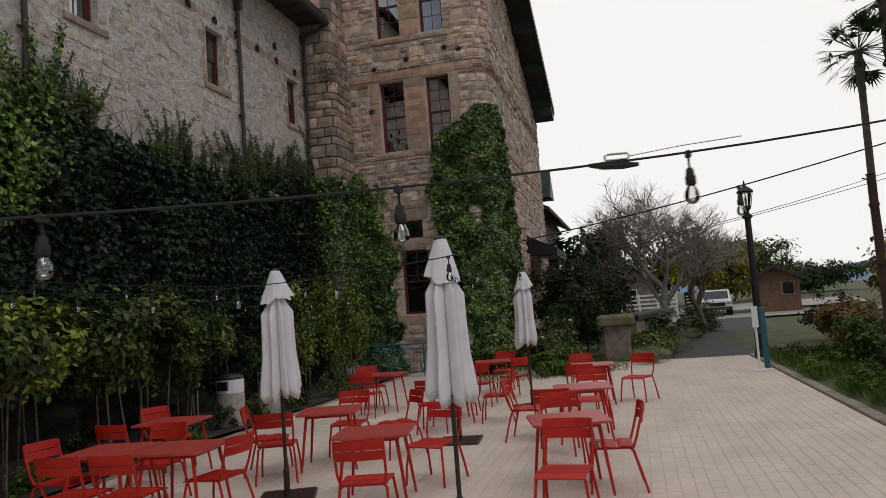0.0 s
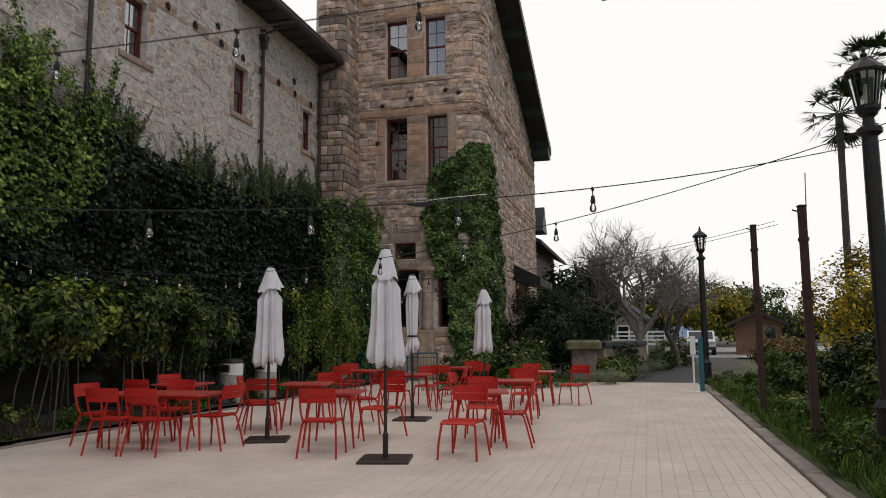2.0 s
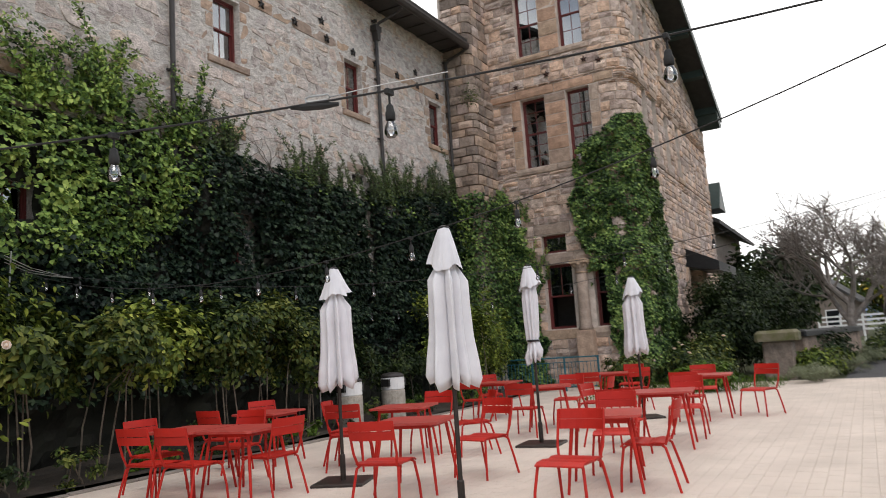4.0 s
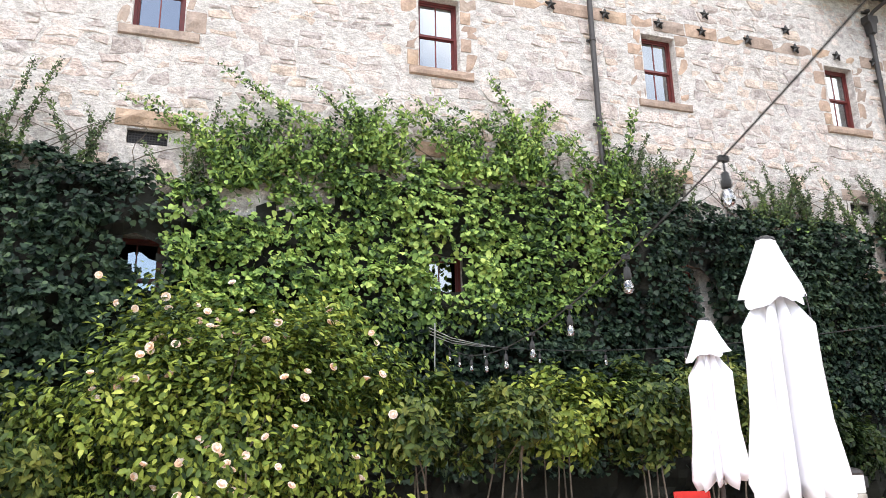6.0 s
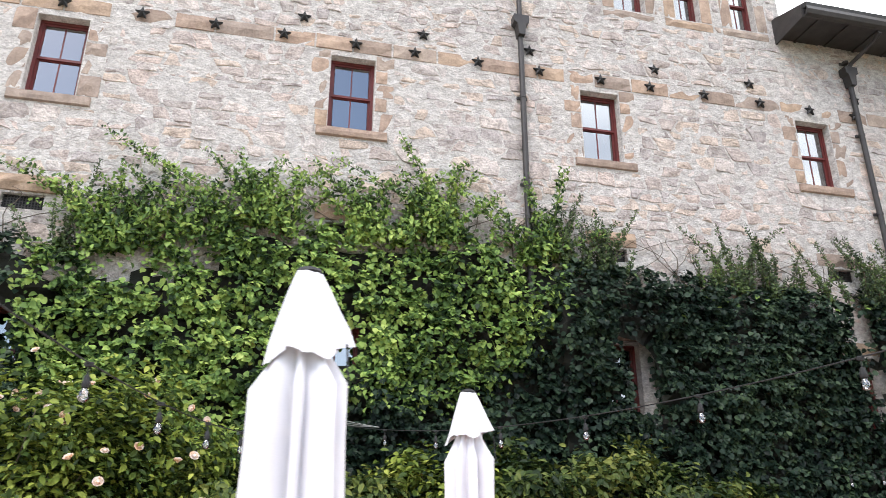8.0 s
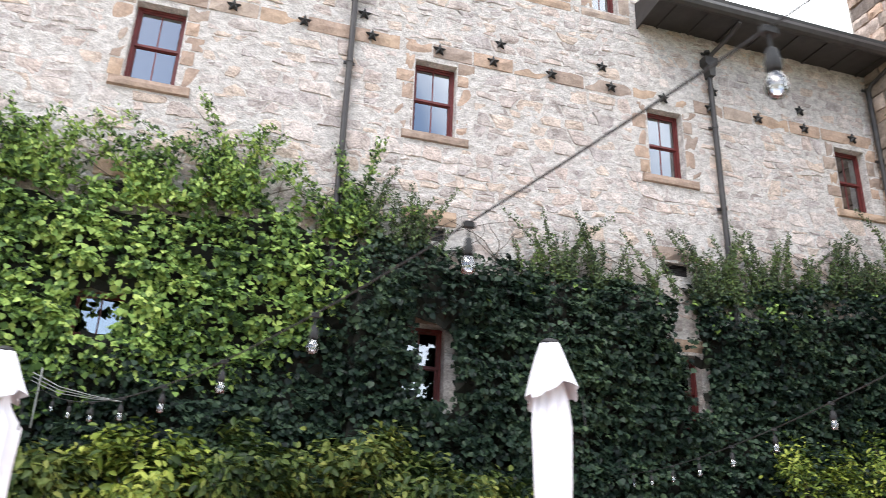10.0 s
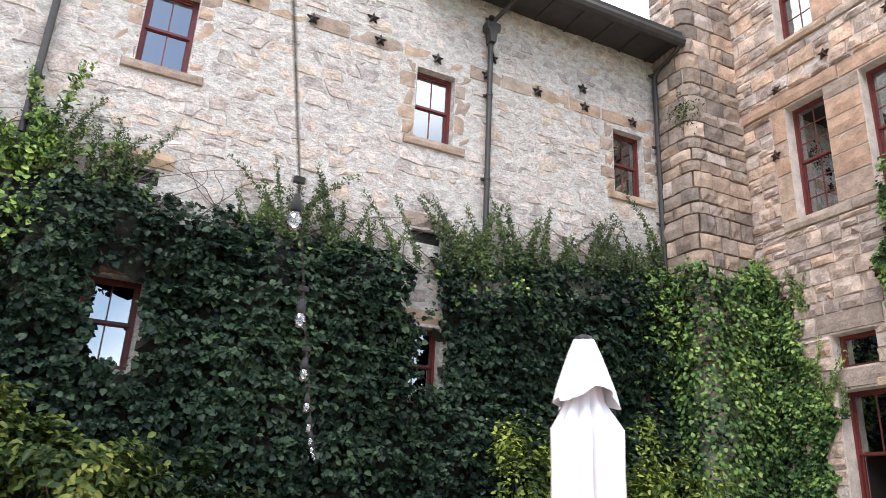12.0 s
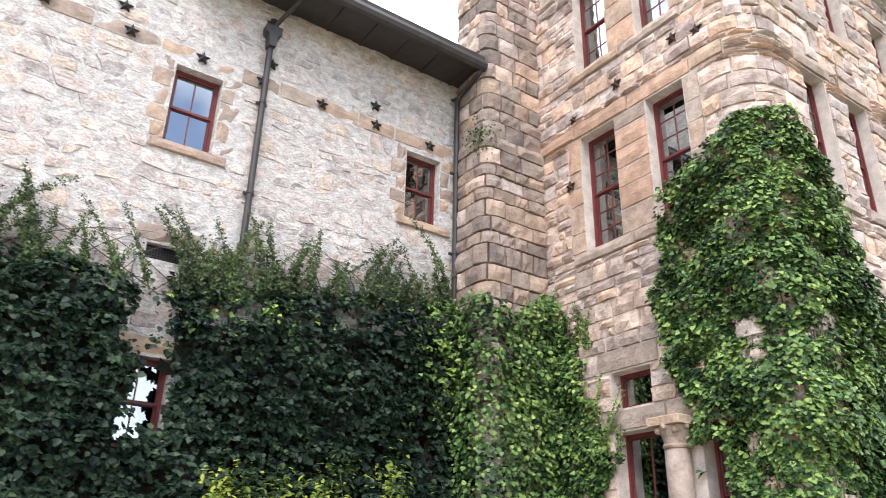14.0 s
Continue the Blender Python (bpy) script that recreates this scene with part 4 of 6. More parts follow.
for ringn, rad, tilt, nn in ((0, 0.024, 84, 4), (1, 0.034, 70, 6), (2, 0.042, 54, 7), (3, 0.046, 32, 8)):
    for k in range(nn):
        a = 2 * math.pi * (k + 0.5 * ringn) / nn
        c, s, t = math.cos(a), math.sin(a), radians(tilt)
        out = lambda q, w: (c * (q * math.cos(t)) - s * w, s * (q * math.cos(t)) + c * w, q * math.sin(t) + 0.01)
        petals.add([out(0.004, -0.01), out(0.004, 0.01), out(rad * 0.9, 0.028), out(rad * 1.1, 0.016), out(rad * 1.1, -0.016), out(rad * 0.9, -0.028)], [(0, 1, 2, 3, 4, 5)])
petals.turned([(0.01, 0.006), (0.022, 0.018), (0.024, 0.03), (0.012, 0.042)], 8)
blossom_mesh = petals.mesh("blossom", PETAL, True)
rb = np.random.default_rng(9)
front = rose_pts[(rose_pts[:, 1] < -0.35) | (rose_pts[:, 2] > 2.7)]
for k in range(84):
    p = front[rb.integers(len(front))]
    b = part("blossom", blossom_mesh, PETAL, rose)
    b.matrix_local = pose(p[0], p[1] - 0.07, p[2] + 0.03, 55 + rb.normal(0, 20), 0, rb.normal(0, 30)) @ Matrix.Scale(rb.uniform(0.8, 1.35), 4)

for k, (x, y, w, h, c, m) in enumerate(((-10.215, -2.1, 1.7, 2.45, 0.42, SHRUB_LEAF), (-9.139, -2.3, 1.5, 2.3, 0.5, SHRUB_LEAF), (-7.964, -2.0, 1.8, 2.6, 0.42, ROSE_LEAF), (-6.888, -2.2, 1.6, 2.55, 0.45, SHRUB_LEAF),
                                       (-5.615, -2.0, 1.8, 2.7, 0.4, SHRUB_LEAF), (-4.441, -2.1, 1.7, 2.5, 0.4, SHRUB_LEAF), (-3.169, -1.9, 1.6, 2.2, 0.35, TREE_LEAF), (-14.913, -2.1, 1.8, 2.4, 0.35, SHRUB_LEAF), (-16.675, -2.2, 2.0, 2.5, 0.3, SHRUB_LEAF))):
    shrub("shrub", "leggy green shrub with bare lower stems in the bed", (x, y, 0.03), (w, 1.4, h), 3000, m, 60 + k, (0.08, 0.15), 4, c, 30)
for k, (x, y, w, h, m, lab) in enumerate(((3.2, -1.8, 2.1, 3.5, ROSE_LEAF, "yellow-green shrub beside the ivy wall"), (1.7, -1.5, 2.0, 3.3, ROSE_LEAF, "green shrub in the bed by the wall"), (4.6, -1.6, 1.5, 2.9, ROSE_LEAF, "bright green shrub in the building's corner"),
                                            (-0.6, -1.7, 1.6, 1.6, TREE_LEAF, "low dark shrub behind the waste bins"))):
    shrub("shrub", lab, (x, y, 0.03), (w, 1.4, h), 3200, m, 80 + k, (0.06, 0.11), 6, 0.15, 36)
for k in range(17):
    x = -16.5 + k * 1.15
    shrub("low_plant", "low green plant along the edge of the bed", (x + 0.3 * math.sin(k * 3.1), -2.42 + 0.15 * math.sin(k * 1.9), 0.03), (0.9, 0.6, 0.45 + 0.2 * math.sin(k * 2.2) ** 2), 420, (SHRUB_LEAF, GRASS, TREE_LEAF)[k % 3], 110 + k, (0.04, 0.09), 3, 0.05, 10, category="plant")

# planting before the tower and beyond
for k, (x, y, w, d, h, m, lab, n) in enumerate((
        (5.2, -5.6, 2.2, 1.6, 1.0, SHRUB_LEAF, "low flowering shrub before the tower", 2600), (6.6, -7.2, 2.2, 1.8, 1.25, SHRUB_LEAF, "low flowering shrub before the tower", 2600),
        (4.0, -7.8, 1.8, 1.6, 0.7, GRASS, "low bright green ground cover", 1800), (8.0, -7.3, 2.0, 1.6, 1.5, SHRUB_LEAF, "white-flowering shrub by the gable wall", 2600),
        (12.6, -7.6, 4.6, 3.0, 4.2, TREE_LEAF, "large dark evergreen shrub by the entrance", 9000), (10.2, -7.5, 3.0, 2.4, 3.2, TREE_LEAF, "dark evergreen shrub by the gable wall", 6000),
        (18.5, -8.2, 4.0, 3.0, 3.4, TREE_LEAF, "dark evergreen shrub beyond the arch", 5000))):
    ob, pts = shrub("shrub", lab, (x, y, 0.0), (w, d, h), n, m, 140 + k, (0.09, 0.17), 5, 0.06, 40)
    if "flower" in lab:
        tops_ = pts[pts[:, 2] > h * 0.6]
        for q in range(9):
            p = tops_[rb.integers(len(tops_))]
            b = part("blossom", blossom_mesh, PETAL, ob)
            b.matrix_local = pose(p[0], p[1], p[2] + 0.05, 20, 20, 40 * q) @ Matrix.Scale(1.2, 4)
for k, (x, y, w, h, m, lab) in enumerate(((6.2, -10.2, 1.7, 0.45, PALE_LEAF, "pale silvery mound plant at the terrace edge"), (9.5, -11.0, 1.5, 0.5, PALE_LEAF, "pale silvery mound plant by the path"), (14.5, -11.6, 1.8, 0.55, PALE_LEAF, "pale tufted plant under the bare tree"),
                                            (8.8, -10.3, 1.8, 0.9, ROSE_LEAF, "light green clipped shrub beside the pillar"), (11.4, -10.2, 2.6, 1.4, TREE_LEAF, "rounded dark hedge behind the pillar"), (21.5, -12.9, 2.8, 1.4, SHRUB_LEAF, "rounded green hedge beside the path"), (17.0, -12.0, 1.6, 0.9, SHRUB_LEAF, "green shrub at the foot of the bare tree"))):
    shrub("shrub", lab, (x, y, 0.0), (w, w * 0.8, h), 2200, m, 170 + k, (0.08, 0.15), 3, 0.02, 40, LEAF_OVAL if m != PALE_LEAF else LEAF_BLADE, tip=(0, 0, -0.4) if m != PALE_LEAF else (0, 0, 0.8))

# right-hand strip: shrubs, yellow bush, grass
for k, (x, y, w, h, m, lab) in enumerate(((-12.1, -15.78, 2.2, 1.5, SHRUB_LEAF, "loose green shrub beside the terrace"), (-9.4, -15.18, 1.9, 1.2, SHRUB_LEAF, "loose green shrub beside the terrace"), (-7.5, -16.18, 2.6, 2.0, DRY_LEAF, "russet-leaved shrub beside the terrace"),
                                            (-6.1, -15.08, 1.8, 1.3, SHRUB_LEAF, "loose green shrub beside the terrace"), (-3.7, -15.48, 2.2, 1.6, TREE_LEAF, "dark green shrub beside the rusted posts"), (-1, -14.98, 2.0, 1.2, SHRUB_LEAF, "loose green shrub beside the terrace"),
                                            (2, -14.78, 2.0, 1.1, GRASS, "bright green leafy plant at the terrace end"), (5, -15.18, 2.2, 1.5, DRY_LEAF, "sparse russet shrub near the lamp"), (2.1, -16.48, 3.4, 3.5, GOLD_LEAF, "tall shrub with yellow autumn leaves"),
                                            (-4, -18.58, 4.0, 3.0, SHRUB_LEAF, "tall green shrub behind the strip"), (8.5, -19.08, 3.6, 1.7, SHRUB_LEAF, "green shrub behind the lamp"), (9.5, -15.98, 2.5, 1.6, TREE_LEAF, "dark shrub beside the path"))):
    shrub("shrub", lab, (x, y, 0.05), (w, w * 0.75, h), 3000 if h < 2.5 else 6500, m, 200 + k, (0.07, 0.14), 6, 0.1, 40)
for k in range(14):
    shrub("low_plant", "small leafy plant in the grass strip", (-16 + k * 1.5, -13.78 - 0.35 * math.sin(k * 2.7), 0.06), (1.0, 0.8, 0.5), 520, (GRASS, SHRUB_LEAF, GRASS)[k % 3], 230 + k, (0.04, 0.09), 2, 0.03, 12, category="plant")
n = 26000
gp = np.stack([rng.uniform(-17, 6.5, n), -13.22 - rng.random(n) ** 1.3 * 4.2, np.full(n, 0.07)], 1)
keep = np.array([noise.noise((x * 0.8, y * 0.8, 4.0)) > -0.25 for x, y, _ in gp])
gp = gp[keep]
grass = tagged(new("grass", leaf_mesh("grass", gp, np.tile((0.0, -1.0, 0.1), (len(gp), 1)), rng.uniform(0.08, 0.26, len(gp)), GRASS, rng, (0, 0, 2.2), 0.9, LEAF_BLADE)), "uneven green grass in the planted strip", "grass", kind="stuff")
n = 5000
gp = np.stack([rng.uniform(1.5, 9.5, n), -5.2 - rng.random(n) * 4.4, np.full(n, 0.0)], 1)
gp = gp[gp[:, 0] + (gp[:, 1] + 9.6) * 0.6 > 4.0]
tagged(new("grass", leaf_mesh("grass", gp, np.tile((0.0, -1.0, 0.1), (len(gp), 1)), rng.uniform(0.06, 0.16, len(gp)), GRASS, rng, (0, 0, 2.2), 0.9, LEAF_BLADE)), "bright grass before the tower", "grass", kind="stuff")


# ---- umbrellas ----
def umbrella(at, turn, seed, width, tied=False, height=2.6, label=""):
    r = random.Random(seed)
    ob = thing("patio_umbrella", label, "umbrella", at, turn, "closed umbrellas on the terrace")
    plate = part("base_plate", Geo().box(-0.31, 0.31, -0.31, 0.31, 0.0, 0.035, 0.012), POLE, ob)
    part("sleeve", Geo().turned([(0.034, 0.03), (0.034, 0.32), (0.028, 0.33)], 12), POLE, plate)
    g = Geo().tube([(0.034, 0, 0.24), (0.075, 0, 0.24)], 0.012, 8)
    part("knob", g, IRON, plate)
    part("pole", Geo().tube([(0, 0, 0.03), (0, 0, height - 0.03)], 0.021, 12), POLE, ob)
    part("finial", Geo().turned([(0.05, height - 0.035), (0.058, height - 0.015), (0.05, height), (0.02, height + 0.012)], 14), IRON, ob)

    def cloth(profile, folds, amp, name, wob):
        sides = folds * 10
        v, f = [], []
        ph = [r.uniform(-0.25, 0.25) for _ in range(folds)]
        dep = [r.uniform(0.6, 1.35) for _ in range(folds)]
        full = [r.choice((0.8, 0.92, 1.0, 1.08)) for _ in range(folds)]
        skew = [r.uniform(-0.28, 0.28) for _ in range(folds)]
        for i, (rad, z, a) in enumerate(profile):
            for k in range(sides):
                th = 2 * math.pi * k / sides
                q = int(k / 10)
                pos = (k / 10 - q) * 2 - 1
                ridge = skew[q] * min(1.0, i / 3)
                pos = (pos - ridge) / (1 - ridge if pos > ridge else 1 + ridge)
                sharp = 1 - 0.85 * abs(pos) - 0.15 * pos * pos
                lobe = 1 + (full[q] - 1) * min(1.0, i / 3) * (1 - abs(pos))
                rr_ = rad * lobe * (1 - a * dep[q] * (1 - sharp)) + wob * rad * math.sin(2 * th + i * 0.35 + seed)
                dz = (0.05 * math.sin(th * 1.0 + seed) + 0.035 * math.sin(th * 3 + 2 * seed)) * i / len(profile) + (0.08 if name == "canopy" else 0.02) * (0.5 - sharp) * (i >= len(profile) - (4 if name == "canopy" else 1))
                tw = 0.05 * i / len(profile) * math.sin(seed)
                v.append((rr_ * math.cos(th + tw), rr_ * math.sin(th + tw), z + dz))
        for i in range(len(profile) - 1):
            f += [(i * sides + k, (i + 1) * sides + k, (i + 1) * sides + (k + 1) % sides, i * sides + (k + 1) % sides) for k in range(sides)]
        return part(name, Geo().add(v, f), CANVAS, ob, smooth=True)

    h = height
    cloth([(0.055, h - 0.015, 0.05), (0.09, h - 0.1, 0.08), (0.128, h - 0.2, 0.12), (0.165, h - 0.29, 0.18), (0.19, h - 0.345 - 0.02 * math.sin(seed * 2), 0.28)], 8, 1, "vent_cape", 0.05)
    w = width
    if tied:
        prof = [(0.06, h - 0.2, 0.1), (0.1, h - 0.34, 0.3), (0.12, h - 0.5, 0.4), (0.115, h - 0.8, 0.42), (0.1, h - 1.1, 0.42), (0.085, h - 1.14, 0.4), (0.1, h - 1.18, 0.4), (0.15, h - 1.3, 0.5), (0.13, h - 1.42, 0.6), (0.05, h - 1.38, 0.4)]
    else:
        prof = [(0.06, h - 0.2, 0.1), (0.1, h - 0.36, 0.3), (w * 0.56, h - 0.41, 0.5), (w * 0.78, h - 0.5, 0.5), (w * 0.78, h - 0.72, 0.58), (w * 0.82, h - 1.0, 0.6), (w * 0.94, h - 1.22, 0.62), (w, h - 1.34, 0.62), (w * 0.86, h - 1.42, 0.66), (w * 0.6, h - 1.38, 0.6), (0.04, h - 1.25, 0.3)]
    canopy = cloth(prof, 8, 1, "canopy", 0.07)
    if tied:
        part("strap", Geo().turned([(0.092, h - 1.155), (0.097, h - 1.14), (0.092, h - 1.125)], 16), IRON, canopy)
    part("pull_cord", Geo().tube([(0.15, -0.1, h - 0.33), (0.16, -0.11, h - 0.5)], 0.004, 5), IRON, ob)
    return ob


umbrella((-9.98, -8.31, 0.0), 12, 1, 0.245, False, 2.6, "closed white canvas umbrella, loosely folded, on a steel plate")
umbrella((-8.65, -6.0, 0.0), 20, 2, 0.222, False, 2.56, "closed white canvas umbrella with hanging folds")
umbrella((-5.5, -7.24, 0.0), 5, 3, 0.25, True, 2.66, "closed white canvas umbrella tied with a dark strap")
umbrella((-2.04, -7.86, 0.0), 30, 4, 0.235, False, 2.6, "closed white canvas umbrella standing behind red chairs")


# ---- red metal chairs and tables ----
def build_chair():
    ob = thing("garden_chair", "red metal garden chair with a slatted back", "chair", (0, 0, 0), 0, "red garden chairs on the terrace")
    g = Geo()
    rows_ = []
    for i in range(9):
        y = -0.21 + 0.45 * i / 8
        z = 0.455 + 0.012 * math.cos((i / 8 - 0.4) * 3.2) - 0.018 * (i == 8) - 0.012 * (i in (3, 4))
        rows_.append((y, z))
    for a in range(3):
        sl = rows_[a * 3:a * 3 + 3] + ([rows_[a * 3 + 3]] if a < 2 else [])
        y0 = sl[0][0] + 0.006
        y1 = sl[-1][0] - 0.006
        outline = [(y0, sl[0][1])] + [(y, z) for y, z in sl[1:-1]] + [(y1, sl[-1][1]), (y1, sl[-1][1] - 0.012)] + [(y, z - 0.012) for y, z in reversed(sl[1:-1])] + [(y0, sl[0][1] - 0.012)]
        g.prism(outline, -0.225, 0.225, "x")
    part("seat", g, RED_METAL, ob)
    for name, z0, z1, y in (("backrest_slat", 0.68, 0.765, -0.285), ("backrest_slat", 0.772, 0.86, -0.305)):
        g = Geo()
        v, f = [], []
        for k in range(9):
            s = k / 8 * 2 - 1
            yy = y - 0.035 * (1 - s * s)
            v += [(0.225 * s, yy, z0), (0.225 * s, yy - 0.012, z1), (0.225 * s, yy - 0.024, z1), (0.225 * s, yy - 0.012, z0)]
        for k in range(8):
            a, b = 4 * k, 4 * k + 4
            f += [(a, b, b + 1, a + 1), (a + 1, b + 1, b + 2, a + 2), (a + 2, b + 2, b + 3, a + 3), (a + 3, b + 3, b, a)]
        f += [(3, 2, 1, 0), (32, 33, 34, 35)]
        part(name, g.add(v, f), RED_METAL, ob)
    for s in (-1, 1):
        part("upright", Geo().tube([(0.2 * s, -0.2, 0.44), (0.222 * s, -0.24, 0.55), (0.225 * s, -0.29, 0.72), (0.224 * s, -0.315, 0.855)], 0.013, 8), RED_METAL, ob)
        part("leg", Geo().tube([(0.19 * s, 0.16, 0.44), (0.215 * s, 0.2, 0.41), (0.24 * s, 0.235, 0.2), (0.25 * s, 0.25, 0.0)], 0.0135, 8), RED_METAL, ob)
        part("leg", Geo().tube([(0.19 * s, -0.16, 0.44), (0.215 * s, -0.2, 0.41), (0.235 * s, -0.26, 0.2), (0.25 * s, -0.31, 0.0)], 0.0135, 8), RED_METAL, ob)
    part("seat_rail", Geo().tube([(-0.2, 0.17, 0.438), (0.2, 0.17, 0.438), (0.2, -0.18, 0.438), (-0.2, -0.18, 0.438), (-0.2, 0.17, 0.438)], 0.011, 6), RED_METAL, ob)
    return ob


def build_table():
    ob = thing("garden_table", "square red metal garden table with splayed legs", "table", (0, 0, 0), 0, "red garden tables on the terrace")
    g = Geo()
    ring = []
    for cx, cy, a0 in ((1, 1, 0), (-1, 1, 90), (-1, -1, 180), (1, -1, 270)):
        for k in range(5):
            a = radians(a0 + 22.5 * k)
            ring.append((cx * 0.34 + 0.06 * math.cos(a), cy * 0.34 + 0.06 * math.sin(a)))
    g.prism(ring, 0.715, 0.74, "z")
    part("tabletop", g, RED_FADED, ob, "sun-faded red tabletop")
    for sx in (-1, 1):
        for sy in (-1, 1):
            part("leg", Geo().tube([(0.27 * sx, 0.27 * sy, 0.715), (0.31 * sx, 0.31 * sy, 0.4), (0.355 * sx, 0.355 * sy, 0.0)], [0.02, 0.018, 0.014], 8), RED_METAL, ob)
    part("apron", Geo().box(-0.29, 0.29, -0.29, -0.265, 0.67, 0.715).box(-0.29, 0.29, 0.265, 0.29, 0.67, 0.715).box(-0.29, -0.265, -0.265, 0.265, 0.67, 0.715).box(0.265, 0.29, -0.265, 0.265, 0.67, 0.715), RED_METAL, ob)
    return ob


TABLES = [(-9.48, -4.39, 4), (-9.43, -5.22, 4), (-7.4, -3.72, 5), (-8.83, -7.14, 10), (-6.98, -5.84, 15), (-1.68, -4.79, 0), (-3.58, -6.64, 20), (-8.43, -9.14, 14), (-5.58, -9.09, 8), (-1.98, -9.04, 5), (0.32, -6.69, 10)]
CHAIRS = [(-9.58, -3.89, 176), (-10.16, -4.57, -86), (-10.14, -5.15, -88), (-8.8, -4.44, 94), (-9.48, -5.64, -6), (-8.15, -3.6, -94), (-6.9, -3.3, 160),
          (-9.78, -7.39, -80), (-7.98, -7.54, 75), (-7.73, -5.44, -70), (-7.28, -5.09, -160), (-6.38, -6.59, 40), (-6.18, -5.79, 95), (-1.08, -4.29, 130), (-2.48, -4.69, -90), (-4.48, -6.59, -85), (-3.68, -7.49, 5), (-2.73, -6.69, 95), (-1.58, -6.79, -90),
          (-9.58, -9.19, 85), (-7.53, -8.99, 100), (-8.38, -9.57, 5), (-6.48, -8.79, -90), (-5.48, -8.29, 175), (-4.68, -9.19, 95), (-1.83, -9.84, 65), (-2.98, -8.89, -90), (-1.08, -8.79, 100), (-0.48, -7.29, -50), (1.12, -6.79, 90)]
table_one, chair_one = build_table(), build_chair()
for k, (x, y, a) in enumerate(TABLES):
    if k == 0:
        table_one.matrix_world = pose(x, y, 0, 0, 0, a)
    else:
        copy_thing(table_one, pose(x, y, 0, 0, 0, a))
for k, (x, y, a) in enumerate(CHAIRS):
    if k == 0:
        chair_one.matrix_world = pose(x, y, 0, 0, 0, a)
    else:
        copy_thing(chair_one, pose(x, y, 0, 0, 0, a))

# ---- string lights ----
sock = Geo().turned([(0.01, 0.0), (0.016, -0.008), (0.018, -0.03), (0.022, -0.036), (0.022, -0.066), (0.018, -0.07)][::-1], 10)
sock_mesh = sock.mesh("socket", RUBBER, True)
bulb_mesh = Geo().turned([(0.004, -0.148), (0.018, -0.144), (0.028, -0.13), (0.03, -0.115), (0.027, -0.097), (0.018, -0.078), (0.014, -0.068)], 12).mesh("bulb", BULB_GLASS, True)
drop_mesh = Geo().tube([(0, 0, 0.0), (0, 0, 0.06)], 0.005, 6).box(-0.025, 0.025, -0.012, 0.012, 0.045, 0.07, 0.005).mesh("drop_lead", RUBBER)


def string_light(p, q, sag, last, spacing):
    p, q = Vector(p), Vector(q)
    length = (q - p).length
    at = lambda s: p + (q - p) * s - Vector((0, 0, 4 * sag * s * (1 - s)))
    ob = thing("string_light", "black festoon cable with clear hanging bulbs", "string lights", p, 0, "festoon strings over the terrace")
    part("cable", Geo().tube([at(k / 40) - p for k in range(41)], 0.0042, 6), RUBBER, ob)
    s = last / length
    while s > 0.02:
        d = part("drop_lead", drop_mesh, RUBBER, ob)
        base = at(s) - p
        d.location = base - Vector((0, 0, 0.055))
        k = part("socket", sock_mesh, RUBBER, d)
        part("bulb", bulb_mesh, BULB_GLASS, k, "clear glass bulb")
        d.scale = (0.86, 0.86, 0.86)
        s -= spacing / length
    return ob


string_light((-9.43, -0.8, 3.05), (-12.21, -13.62, 3.24), 0.87, 10.05, 1.006)
string_light((-9.43, -0.8, 3.06), (-5.06, -13.62, 3.43), 0.82, 9.8, 1.1)
string_light((-1.38, -0.8, 2.46), (-5.46, -13.62, 3.32), 0.41, 8.6, 0.96)
string_light((-18.56, -0.8, 3.47), (-11.91, -13.62, 3.13), 1.0, 11.59, 1.03)
string_light((-16.5, -0.8, 3.07), (-13.63, -13.62, 4.18), 0.36, 11.93, 1.18)
conn = thing("cable_connector", "black cable joint with a steel snap hook on the string", "connector", (-13.82, -9.92, 2.4), -63)
part("sleeve", Geo().tube([(-0.09, 0, 0.0), (-0.04, 0, -0.002), (0.03, 0, -0.002), (0.09, 0, 0.0)], [0.007, 0.014, 0.014, 0.007], 10), RUBBER, conn)
hook = part("snap_hook", Geo().tube([(-0.03, 0, 0.015), (-0.033, 0, 0.03), (-0.02, 0, 0.036), (0.05, 0, 0.04), (0.06, 0, 0.03), (0.05, 0, 0.02), (-0.03, 0, 0.015)], 0.004, 6), CHROME, conn, "bright steel snap hook")
part("wire", Geo().tube([(0.06, 0, 0.03), (0.25, 0, 0.06), (0.5, 0, 0.09)], 0.0022, 5), CHROME, hook)
wires = thing("cable_bundle", "slack pale grey cables tied to the ivy wall", "cables", (-9.6, -0.7, 3.1))
for k in range(3):
    part("cable", Geo().tube([(0, 0, 0.18 - 0.05 * k), (0.35, -0.05, 0.02 - 0.04 * k), (0.75, -0.05, -0.06 - 0.02 * k), (1.1, 0, -0.1)], 0.006, 6), CHROME, wires)
part("stake", Geo().tube([(0.1, 0.05, -0.5), (0.1, 0.0, 0.25)], 0.012, 6), CHROME, wires)


